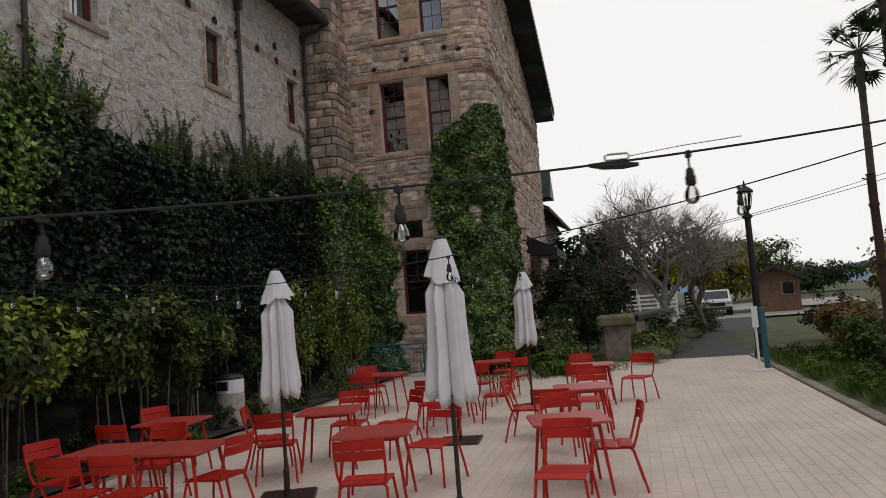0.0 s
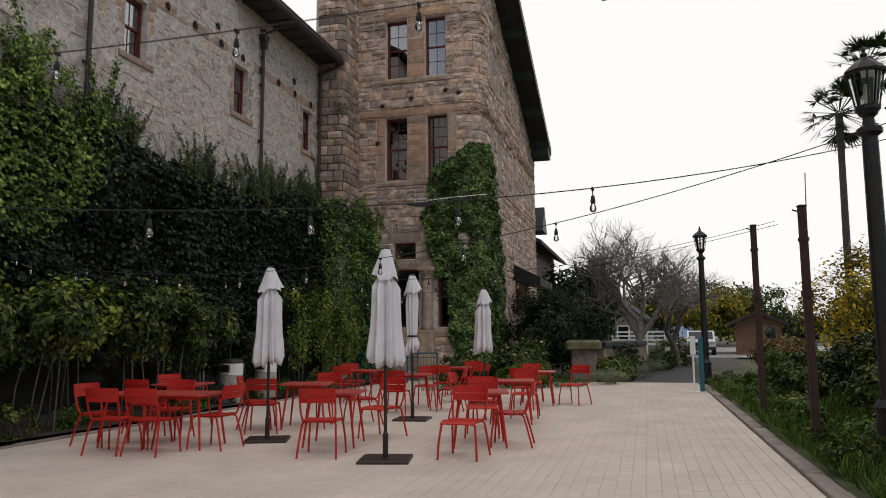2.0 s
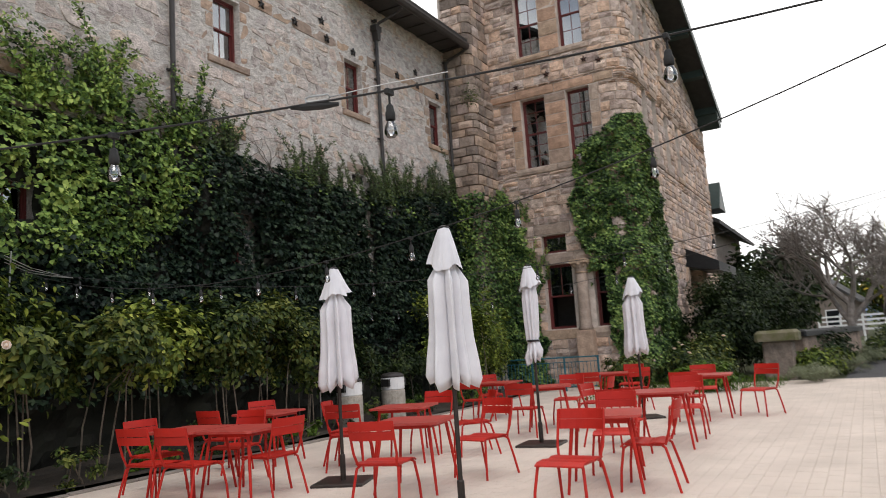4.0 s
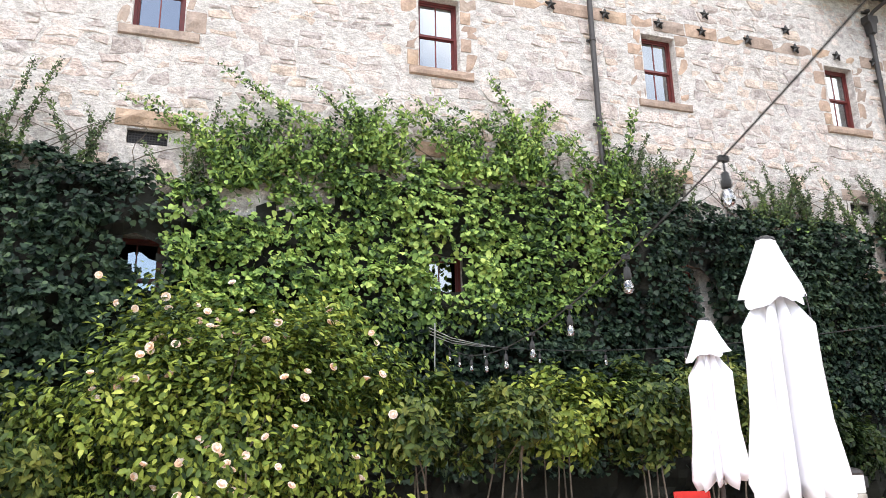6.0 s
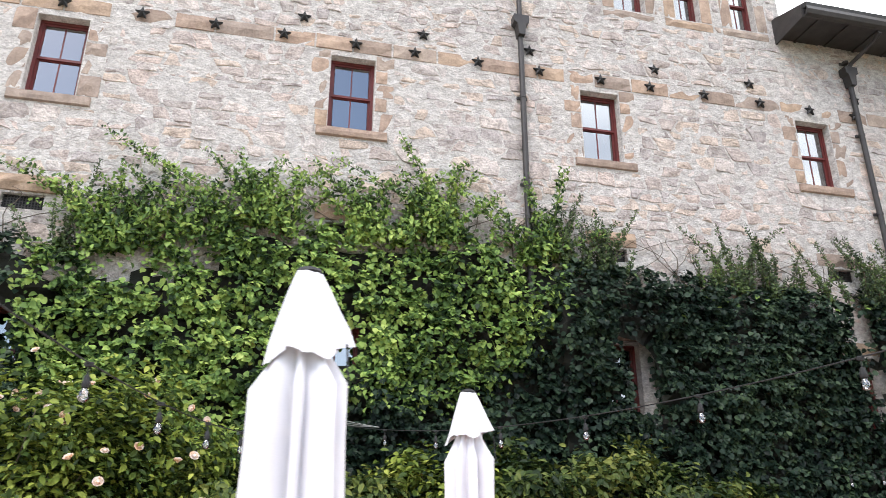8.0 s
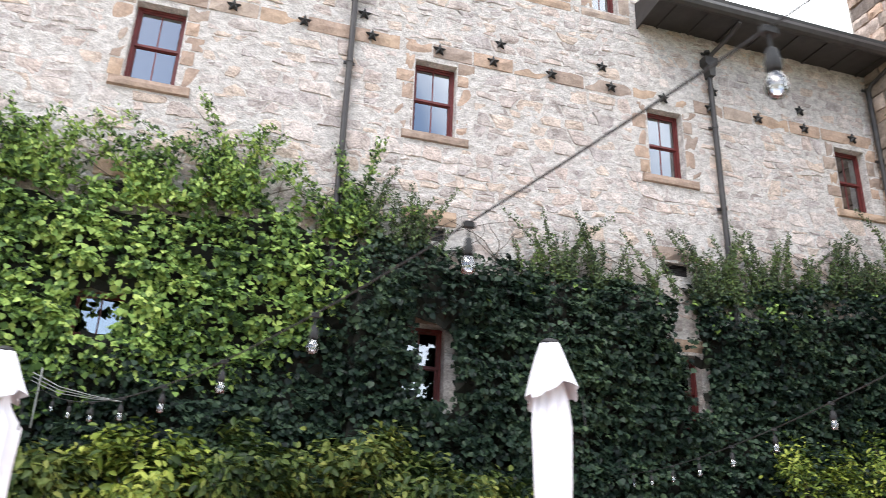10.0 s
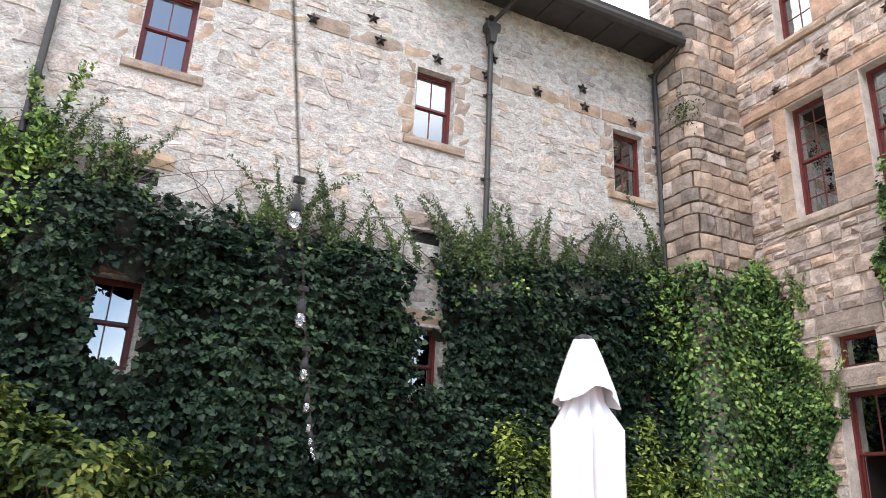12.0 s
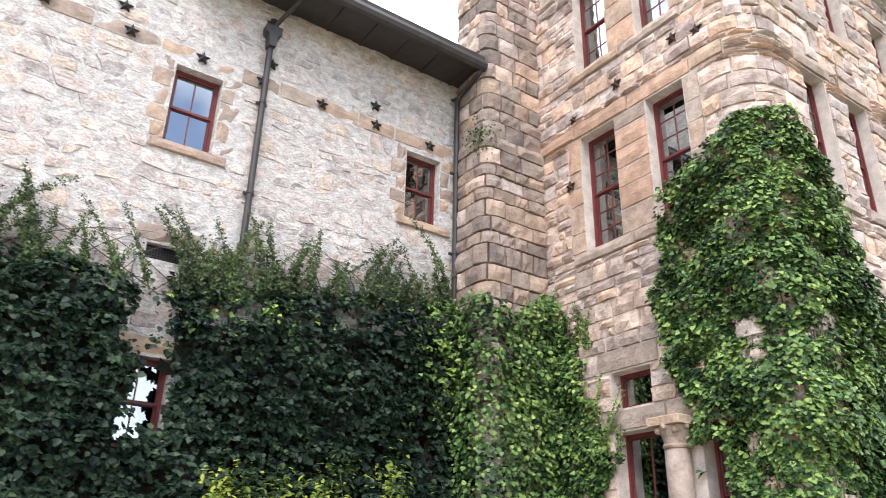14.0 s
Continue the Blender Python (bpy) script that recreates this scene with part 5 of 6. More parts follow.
# ---- posts and lamps along the strip ----
def rusted_post(x, y, z0, h, rod=False):
    ob = thing("string_post", "rusted square steel post that carries the festoon cables", "post", (x, y, z0), 8, "rusted posts along the strip")
    part("shaft", Geo().box(-0.045, 0.045, -0.045, 0.045, -0.2, h, 0.008), RUST, ob)
    part("collar", Geo().box(-0.058, 0.058, -0.058, 0.058, h * 0.62, h * 0.62 + 0.08, 0.008), RUST, ob)
    part("collar", Geo().box(-0.055, 0.055, -0.055, 0.055, h - 0.45, h - 0.4, 0.006), RUST, ob)
    part("cap", Geo().box(-0.052, 0.052, -0.052, 0.052, h, h + 0.02, 0.006), RUST, ob)
    part("eye_bolt", Geo().tube([(0, 0.06, h - 0.06), (0, 0.12, h - 0.04)], 0.01, 6), IRON, ob)
    if rod:
        part("rod", Geo().tube([(0.02, -0.05, h - 0.4), (0.03, -0.08, h + 0.45)], 0.008, 6), CHROME, ob)
    return ob


rusted_post(-4.75, -13.32, 0.05, 3.36)
rusted_post(-8.37, -13.43, 0.05, 3.08, True)
rusted_post(-12.1, -13.5, 0.05, 3.3)


def street_lamp(x, y, h):
    ob = thing("street_lamp", "black cast-iron lamp post with a glazed lantern", "lamp post", (x, y, 0.02), 15, "black lamp posts beside the path")
    b = h - 1.0
    part("base", Geo().turned([(0.2, 0.0), (0.2, 0.12), (0.16, 0.2), (0.15, 0.6), (0.17, 0.66), (0.12, 0.74), (0.1, 0.8)], 16), IRON, ob, smooth=False)
    part("pole", Geo().turned([(0.1, 0.78), (0.095, b * 0.5), (0.085, b - 0.05)], 12), IRON, ob)
    part("collar", Geo().turned([(0.085, b - 0.06), (0.14, b - 0.02), (0.14, b + 0.03), (0.07, b + 0.08), (0.06, b + 0.16), (0.1, b + 0.2), (0.13, b + 0.27)], 12), IRON, ob)
    lan = part("lantern", Geo().tube([(0, 0, b + 0.25), (0, 0, b + 0.3)], 0.14, 8), IRON, ob)
    for k in range(8):
        a = 2 * math.pi * (k + 0.5) / 8
        part("lantern_bar", Geo().tube([(0.125 * math.cos(a), 0.125 * math.sin(a), b + 0.3), (0.19 * math.cos(a), 0.19 * math.sin(a), b + 0.68)], 0.011, 5), IRON, lan)
    gl = part("lantern_glass", Geo().turned([(0.115, b + 0.3), (0.18, b + 0.68)], 8), BULB_GLASS, lan)
    gl.visible_shadow = False
    part("lamp_tube", Geo().turned([(0.03, b + 0.3), (0.035, b + 0.5), (0.02, b + 0.56)], 10), BLIND, lan)
    part("roof", Geo().turned([(0.23, b + 0.68), (0.24, b + 0.71), (0.17, b + 0.78), (0.08, b + 0.85), (0.05, b + 0.88)], 8), IRON, ob)
    part("finial", Geo().turned([(0.03, b + 0.88), (0.045, b + 0.92), (0.02, b + 0.95), (0.03, b + 0.98), (0.004, b + 1.03)], 8), IRON, ob)
    return ob


street_lamp(5.81, -13.17, 4.9)
street_lamp(-9.4, -14.0, 4.78)

# sign posts at the end of the terrace
ob = thing("bollard_post", "teal painted square post at the terrace end", "post", (3.0, -12.85, 0.0))
part("shaft", Geo().box(-0.06, 0.06, -0.06, 0.06, -0.02, 1.42, 0.01), TEAL, ob)
part("cap", Geo().box(-0.068, 0.068, -0.068, 0.068, 1.42, 1.45, 0.01), TEAL, ob)
ob = thing("marker_post", "slim white post with a white sign on top", "post", (2.6, -12.62, 0.0))
part("foot", Geo().box(-0.15, 0.15, -0.12, 0.12, 0.0, 0.02, 0.005), WHITE_PAINT, ob)
part("shaft", Geo().box(-0.025, 0.025, -0.025, 0.025, 0.02, 1.45, 0.004), WHITE_PAINT, ob)
part("sign", Geo().box(-0.045, -0.026, -0.07, 0.07, 1.0, 1.5, 0.004), WHITE_PAINT, ob)

# ---- bins, railing, panel by the wall ----
def waste_bin(x, y):
    ob = thing("waste_bin", "round pebbled concrete waste bin with dark domed lid", "bin", (x, y, 0.04), 0, "waste bins beside the bed")
    part("body", Geo().turned([(0.24, 0.0), (0.26, 0.02), (0.265, 0.62), (0.25, 0.64)], 24), CONCRETE, ob)
    part("hood", Geo().turned([(0.24, 0.64), (0.26, 0.655), (0.262, 0.9), (0.25, 0.915)], 24), WHITE_PAINT, ob, "cream metal hood")
    part("flap", Geo().box(-0.31, -0.245, -0.1, 0.1, 0.72, 0.88), IRON, ob)
    part("flap", Geo().box(0.12, 0.235, -0.2, -0.12, 0.72, 0.88), IRON, ob)
    part("lid", Geo().turned([(0.265, 0.912), (0.255, 0.96), (0.19, 1.0), (0.06, 1.02)], 24), GUTTER, ob, smooth=True)
    return ob


waste_bin(-3.5, -2.3)
waste_bin(-1.9, -2.3)
rail = thing("railing", "teal painted steel railing before the tower", "railing", (5.6, -4.6, 0.0), 90)
for k in range(5):
    part("post", Geo().box(k * 1.05 - 0.025, k * 1.05 + 0.025, -0.025, 0.025, 0.0, 1.02, 0.005), TEAL, rail)
part("handrail", Geo().tube([(-0.03, 0, 1.0), (4.23, 0, 1.0)], 0.022, 8), TEAL, rail)
part("bottom_rail", Geo().tube([(-0.03, 0, 0.14), (4.23, 0, 0.14)], 0.016, 8), TEAL, rail)
part("middle_rail", Geo().tube([(-0.03, 0, 0.86), (4.23, 0, 0.86)], 0.012, 8), TEAL, rail)
for k in range(36):
    if k % 9:
        part("baluster", Geo().tube([(k * 0.1167, 0, 0.14), (k * 0.1167, 0, 0.86)], 0.009, 5), TEAL, rail)
# framed dark panel on a stake; what it serves for is unknown
ob = thing("lamp_panel", "pale framed panel with a dark screen on a stake in the bed", "lamp", (-3.75, -1.75, 0.04), -30)
part("stake", Geo().tube([(0, 0, 0), (0, 0, 0.95)], 0.018, 8), CHROME, ob)
part("frame", Geo().box(-0.3, -0.24, -0.03, 0.03, 0.95, 1.43).box(0.24, 0.3, -0.03, 0.03, 0.95, 1.43).box(-0.24, 0.24, -0.03, 0.03, 0.95, 1.01).box(-0.24, 0.24, -0.03, 0.03, 1.37, 1.43), WHITE_PAINT, ob)
part("screen", Geo().box(-0.24, 0.24, -0.01, 0.01, 1.01, 1.37), IRON, ob)

# iron anchor stars
STAR_LOW = [-13.95, -12.71, -11.5, -10.33, -9.05, -7.96, -6.75, -5.53, -4.26, -3.2, -2.0, -0.71, 0.47, 1.56, 2.74, 3.91, 5.18]
STAR_HIGH = [-10.0, -7.8, -5.7, -3.05, -0.88, 1.69, 3.88]


def star_mesh():
    g = Geo()
    v = [(0, -0.05, 0)]
    for k in range(10):
        a = math.pi / 2 + 2 * math.pi * k / 10
        rr_ = 0.125 if k % 2 == 0 else 0.055
        v.append((rr_ * math.cos(a), -0.008, rr_ * math.sin(a)))
    v += [(x, 0.03, z) for x, _, z in v[1:]]
    f = [(0, 1 + k, 1 + (k + 1) % 10) for k in range(10)] + [(1 + k, 11 + k, 11 + (k + 1) % 10, 1 + (k + 1) % 10) for k in range(10)]
    g.add(v, f)
    return g


star_me = star_mesh().mesh("anchor_star", IRON)
stars = [pose(x, -0.05, 9.9) for x in STAR_LOW] + [pose(x, -0.03, 10.34) for x in STAR_HIGH]
for m in stars:
    o = tagged(new("anchor_star", star_me), "black cast-iron anchor star on the stone wall", "wall anchor", "anchor stars on the walls")
    o.matrix_world = m
star_red = star_mesh().mesh("anchor_star", RUST)
for u, z in ((3.55, 5.95), (1.55, 5.9), (2.0, 10.35), (3.15, 10.55), (4.5, 10.75), (5.0, 10.6), (1.8, 8.9)):
    o = tagged(new("anchor_star", star_red), "rusty iron anchor star on the sandstone tower", "wall anchor", "anchor stars on the walls")
    o.matrix_world = Matrix.Translation(tower(u, z, -0.045)) @ pose(0, 0, 0, 0, 0, -90)


def downpipe(x, z0, z1, hopper=True, y=-0.09, lab="dark iron downpipe with a hopper head on the stone wall"):
    ob = thing("downpipe", lab, "pipe", (x, y, 0))
    part("pipe", Geo().tube([(0, 0, z0), (0, 0, z1)], 0.055, 12), GUTTER, ob)
    for k in range(int((z1 - z0) / 1.8) + 1):
        part("bracket", Geo().turned([(0.066, 0), (0.066, 0.05)], 12, (0, 0, z0 + 0.6 + k * 1.8)).box(-0.1, 0.1, 0.05, 0.08, z0 + 0.6 + k * 1.8, z0 + 0.65 + k * 1.8), GUTTER, ob)
    if hopper:
        part("hopper", Geo().prism([(-0.06, z1 - 0.15), (0.06, z1 - 0.15), (0.09, z1 + 0.1), (0.15, z1 + 0.14), (0.15, z1 + 0.3), (-0.15, z1 + 0.3), (-0.15, z1 + 0.14), (-0.09, z1 + 0.1)], -0.12, 0.08, "y"), GUTTER, ob)
        if x > 0:
            part("feed_pipe", Geo().tube([(0, 0, z1 + 0.25), (0.05, -0.1, z1 + 0.4), (0.22, -0.6, z1 + 0.62), (0.22, -0.82, z1 + 0.72)], 0.045, 10), GUTTER, ob)
    return ob


tall_pipe = downpipe(-5.9, 5.0, 10.72, True, lab="dark iron downpipe with a hopper on the tall stone wall")
part("riser", Geo().tube([(0, 0, 11.0), (0, 0, 15.3)], 0.05, 12), GUTTER, tall_pipe)
downpipe(1.59, 5.2, 10.75)
downpipe(5.777, 5.2, 11.2, False, -0.13, "thin downpipe in the corner beside the buttress")
ob = thing("downpipe_elbow", "short pipe from gutter to corner downpipe", "pipe", (5.777, -0.13, 11.2))
part("pipe", Geo().tube([(0, 0, -0.05), (0.02, -0.1, 0.1), (0.05, -0.7, 0.3), (0.05, -0.82, 0.42)], 0.045, 10), GUTTER, ob)

# carved column between the ground floor windows of the tower
col = thing("stone_column", "carved sandstone column between tower windows", "column", (7.25, -3.78, 1.58))
part("plinth", Geo().box(-0.26, 0.24, -0.27, 0.27, -1.6, 0.22, 0.02), DRESSED, col)
part("shaft", Geo().turned([(0.22, 0.22), (0.24, 0.28), (0.2, 0.36), (0.19, 1.3), (0.185, 2.05)], 20), DRESSED, col, smooth=True)
part("necking", Geo().turned([(0.2, 2.05), (0.215, 2.08), (0.2, 2.11)], 20), DRESSED, col)
cap = part("capital", Geo().turned([(0.185, 2.1), (0.2, 2.2), (0.25, 2.32), (0.27, 2.36)], 16), DRESSED, col)
for k in range(10):
    a = 2 * math.pi * k / 10
    part("boss", Geo().turned([(0.01, -0.055), (0.045, -0.035), (0.055, 0), (0.045, 0.035), (0.01, 0.055)], 8, (0.26 * math.cos(a), 0.26 * math.sin(a), 2.3 + 0.05 * (k % 2))), DRESSED, cap)
part("abacus", Geo().box(-0.3, 0.24, -0.3, 0.3, 2.37, 2.5, 0.015), DRESSED, col)

# pillar with mossy cap at the terrace end
pil = thing("stone_pillar", "squat rubble pillar with a mossy slab cap", "pillar", (8.5, -9.25, 0))
part("shaft", Geo().box(-0.42, 0.42, -0.42, 0.42, -0.1, 1.08, 0.05), DARK_STONE, pil)
part("cap", Geo().box(-0.6, 0.6, -0.6, 0.6, 1.08, 1.4, 0.09), MOSS, pil, "mossy cap slab")
low = thing("low_wall", "dark stone wall behind the pillar", "wall", (9.4, -9.6, 0), -12, kind="structure")
part("body", Geo().box(0, 7, -0.3, 0.3, -0.1, 1.15, 0.04), DARK_STONE, low)
part("coping", Geo().box(-0.1, 7.1, -0.4, 0.4, 1.15, 1.35, 0.05), IRON, low)


# ---- trees ----
def bare_tree(at, height, seed, depth=6, label="", mat=None, spread=1.0, twigs=3):
    r = random.Random(seed)
    ob = thing("bare_tree", label, "tree", at)
    trunk, limbs, fine = Geo(), Geo(), Geo()

    def grow(p, d, length, rad, lev):
        pts, q = [p], p
        for k in range(3):
            d = (d + Vector((r.gauss(0, 0.16), r.gauss(0, 0.16), r.gauss(0.02, 0.1)))).normalized()
            q = q + d * length / 3
            pts.append(q)
        (trunk if lev == 0 else limbs if lev < 4 else fine).tube(pts, [rad, rad * 0.88, rad * 0.78, rad * 0.66], 8 if lev < 2 else 5 if lev < 4 else 3, False)
        if lev >= depth:
            return
        for k in range(twigs if lev else 4):
            side = Vector((r.gauss(0, 1), r.gauss(0, 1), r.gauss(0, 0.5))).normalized()
            nd = (d * r.uniform(0.5, 0.95) + side * r.uniform(0.55, 0.95) * spread + Vector((0, 0, 0.18))).normalized()
            start = pts[-1] if k < 2 else pts[2]
            grow(start, nd, length * r.uniform(0.62, 0.86), rad * r.uniform(0.5, 0.66), lev + 1)

    grow(Vector((0, 0, -0.1)), Vector((0.06, 0.05, 1)), height * 0.27, height * 0.024, 0)
    part("trunk", trunk, mat or BARK, ob)
    part("branchwork", limbs, mat or BARK, ob)
    part("twig_crown", fine, mat or BARK, ob)
    return ob


bare_tree((17.2, -11.2, 0.0), 8.6, 15, 6, "leafless grey tree with a spreading tangled crown", TWIG, 1.0, 4)
bare_tree((20.5, -12.9, 0.0), 7.4, 12, 6, "smaller leafless grey tree behind the pillar")


def leafy_tree(at, height, width, seed, mat, leaves, label, name="tree", leaf=(0.25, 0.5), low=0.12, clumps=70):
    r = np.random.default_rng(seed)
    ob = thing(name, label, "tree", at)
    g = Geo().tube([(0, 0, -0.2), (0.05, 0.1, height * 0.3), (0, 0, height * 0.75)], [height * 0.035, height * 0.026, height * 0.012], 8, False)
    cs = []
    for _ in range(clumps):
        d = r.normal(0, 1, 3)
        d /= np.linalg.norm(d)
        q = r.random() ** 0.45
        c = np.array((d[0] * width / 2 * q, d[1] * width / 2 * q, height * (low + (1 - low) * (0.5 + 0.47 * d[2] * q))))
        cs.append(c)
        if r.random() < 0.4:
            g.tube([(0, 0, c[2] * 0.55), tuple(c * 0.55 + np.array((0, 0, c[2] * 0.3))), tuple(c)], [height * 0.012, height * 0.007, 0.01], 5, False)
    part("trunk", g, BARK, ob)
    cs = np.array(cs)
    w = r.integers(len(cs), size=leaves)
    pts = cs[w] + r.normal(0, 1, (leaves, 3)) * np.array((width, width, height * (1 - low))) * 0.06
    nrm = pts - np.array((0, 0, height * 0.5))
    nrm /= np.linalg.norm(nrm, axis=1)[:, None]
    part("crown", leaf_mesh("crown", pts, nrm + np.array((0, 0, 0.5)), r.uniform(*leaf, leaves), mat, r, (0, 0, -0.5), 0.6, LEAF_OVAL), mat, ob)
    return ob


for k, (x, y, h, w, m, n, lab) in enumerate((
        (27, -7.5, 6.2, 5.5, TREE_LEAF, 5000, "dark evergreen tree beyond the wing"), (31, -6.5, 5.0, 4, TREE_LEAF, 4000, "dark evergreen tree beyond the wing"),
        (58, -17.5, 6.5, 9, YELLOW_LEAF, 6000, "broad yellow-green tree by the driveway"), (62, -13, 7.5, 9, SHRUB_LEAF, 5000, "broad green tree by the driveway"), (66, -22, 6.5, 9, SHRUB_LEAF, 5000, "broad green tree in the distance"),
        (80, -30, 3.6, 12, TREE_LEAF, 5000, "dark tree in the distance"), (28, -24.5, 4.2, 5, SHRUB_LEAF, 4500, "green tree behind the strip"),
        (18, -24, 4.0, 5, YELLOW_LEAF, 5000, "yellow-leaved tree behind the strip"), (12, -22.5, 4.4, 4.6, SHRUB_LEAF, 4500, "green tree behind the strip"))):
    leafy_tree((x, y, max(0.0, min(x, 130) - 20) * 0.015 - 0.06), h, w, 300 + k, m, n, lab)
bare_tree((34, -28, 0), 6.5, 21, 5, "leafless tree in the distance")


def palm(at, h, seed):
    r = random.Random(seed)
    ob = thing("palm_tree", "tall fan palm with a slim dark trunk", "palm", at)
    part("trunk", Geo().tube([(0, 0, -0.2), (0.15, 0.05, h * 0.4), (0.1, 0, h * 0.8), (0, 0, h)], [0.24, 0.19, 0.17, 0.2], 10, False), PALM_BARK, ob)
    g = Geo()
    for k in range(44):
        a, el = r.uniform(0, 6.283), r.uniform(-0.9, 1.2)
        d = Vector((math.cos(a) * math.cos(el), math.sin(a) * math.cos(el), math.sin(el)))
        base = Vector((0, 0, h)) + d * 0.2
        tip_ = base + d * 1.1
        side = d.cross(Vector((0, 0, 1))).normalized()
        up = side.cross(d)
        g.tube([base, tip_], [0.03, 0.02], 4, False)
        for q in range(13):
            b = radians(-85 + 170 * q / 12)
            e = tip_ + (d * math.cos(b) + side * math.sin(b)) * (0.95 - 0.2 * abs(math.sin(b))) - Vector((0, 0, 0.25 * r.random()))
            w = (up * 0.02 + side * 0.05 * math.cos(b) - d * 0.05 * math.sin(b))
            g.add([tip_, (tip_ + e) / 2 + w, e, (tip_ + e) / 2 - w], [(0, 1, 2, 3)])
    part("crown", g, TREE_LEAF, ob)
    return ob


palm((24.5, -21.9, 0), 13.4, 1)
palm((26.5, -23.9, 0), 16.6, 2)


# ---- far houses, car, hills ----
def house(at, turn, w, d, h, rise, wall, label, wins):
    ob = thing("house", label, "house", at, turn)
    part("wall", Geo().prism([(0, -0.3), (w, -0.3), (w, h), (w / 2, h + rise), (0, h)], 0, d, "y"), wall, ob)
    e = 0.5
    s = rise / (w / 2)
    part("roof", Geo().prism([(-e, h - e * s), (w / 2, h + rise), (w + e, h - e * s), (w + e, h - e * s + 0.2), (w / 2, h + rise + 0.22), (-e, h - e * s + 0.2)], -e, d + e, "y"), SLATE, ob)
    for x, z, ww, hh in wins:
        wo = part("window", Geo().box(x, x + ww, -0.05, 0.1, z, z + hh, 0.01), WHITE_PAINT if wall == HOUSE_WALL else DARK_STONE, ob)
        part("pane", Geo().box(x + 0.08, x + ww - 0.08, -0.07, -0.052, z + 0.08, z + hh - 0.08), DARK_GLASS, wo)
    return ob


h1 = house((46, -5.3, 0.3), -95, 5.6, 9, 3.0, 2.2, HOUSE_WALL, "grey stone house with a gabled roof behind the bare tree", [(0.8, 0.9, 1.0, 1.3), (2.4, 3.1, 0.8, 0.9), (3.8, 0.9, 1.0, 1.3)])
part("chimney", Geo().box(2.6, 3.4, 3, 4, 4.0, 6.4, 0.05), HOUSE_BROWN, h1)
house((36, -17.3, 0.2), -98, 2.9, 5, 2.2, 0.7, HOUSE_BROWN, "low brown timber house with a shallow roof", [(1.8, 1.1, 0.8, 0.9)])
# slats and posts added for white shapes of unknown kind by the house
ramp_ = thing("pale_fence", "pale slats on posts before the grey house", "fence", (40, -8.8, 0.25), -95)
for k in range(4):
    part("rail", Geo().box(0, 4, -0.05, 0.05, 0.7 + k * 0.3, 0.82 + k * 0.3), WHITE_PAINT, ramp_)
for k in range(4):
    part("post", Geo().box(k * 1.3, k * 1.3 + 0.12, -0.06, 0.06, -0.1, 1.8), WHITE_PAINT, ramp_)
ob = thing("notice_board", "dark upright notice board with pale lines", "sign", (33, -13.2, 0.15), -95)
part("board", Geo().box(-0.3, 0.3, -0.03, 0.03, 0.3, 1.8, 0.01), IRON, ob)
for k in range(5):
    part("text_bar", Geo().box(-0.2, 0.2, -0.034, -0.031, 0.7 + k * 0.2, 0.78 + k * 0.2), WHITE_PAINT, ob)
part("leg", Geo().box(-0.04, 0.04, -0.03, 0.03, -0.1, 0.3), IRON, ob)

car = thing("car", "white sport utility car parked facing the terrace", "car", (37, -15.1, 0.27), 177)
prof = [(-2.2, 0.35), (2.15, 0.35), (2.25, 0.6), (2.2, 0.95), (1.1, 1.08), (0.45, 1.62), (-1.6, 1.68), (-2.2, 1.1)]
part("body", Geo().prism(prof, -0.9, 0.9, "y"), CAR_PAINT, car)
part("windscreen", Geo().prism([(1.08, 1.1), (0.5, 1.58), (0.52, 1.6), (1.12, 1.12)], -0.78, 0.78, "y"), DARK_GLASS, car)
part("grille", Geo().box(2.2, 2.27, -0.5, 0.5, 0.62, 0.85, 0.01), IRON, car)
part("bumper", Geo().box(2.1, 2.32, -0.9, 0.9, 0.35, 0.56, 0.03), GUTTER, car)
for s in (-1, 1):
    part("headlight", Geo().box(2.12, 2.25, s * 0.7 - 0.16, s * 0.7 + 0.16, 0.72, 0.9, 0.02), CHROME, car)
    part("side_window", Geo().box(-1.5, 0.5, s * 0.905 - 0.004, s * 0.905 + 0.004, 1.12, 1.55), DARK_GLASS, car)
    part("mirror", Geo().box(0.75, 0.9, s * 1.0 - 0.1, s * 1.0 + 0.1, 1.08, 1.24, 0.02), CAR_PAINT, car)
    for x in (-1.4, 1.4):
        wh = part("wheel", Geo().tube([(x, s * 0.72, 0.33), (x, s * 0.94, 0.33)], 0.33, 18), RUBBER, car)
        part("rim", Geo().tube([(x, s * 0.93, 0.33), (x, s * 0.95, 0.33)], 0.2, 14), CHROME, wh)
g = Geo()
for layer, (dist, hh, y0, y1) in enumerate(((900, 34, -700, 300), (1400, 66, -1100, 200))):
    v, f = [], []
    for k in range(41):
        y = y0 + (y1 - y0) * k / 40
        top = hh * (0.55 + 0.45 * noise.noise((k * 0.16, layer * 5, 0)) + 0.12 * noise.noise((k * 0.7, layer, 3)))
        v += [(dist, y, -5), (dist + 80, y, max(4, top))]
    f = [(2 * k, 2 * k + 2, 2 * k + 3, 2 * k + 1) for k in range(40)]
    g.add(v, f)
solid("backdrop", g, HILL, "hazy blue hills on the horizon", "hills")

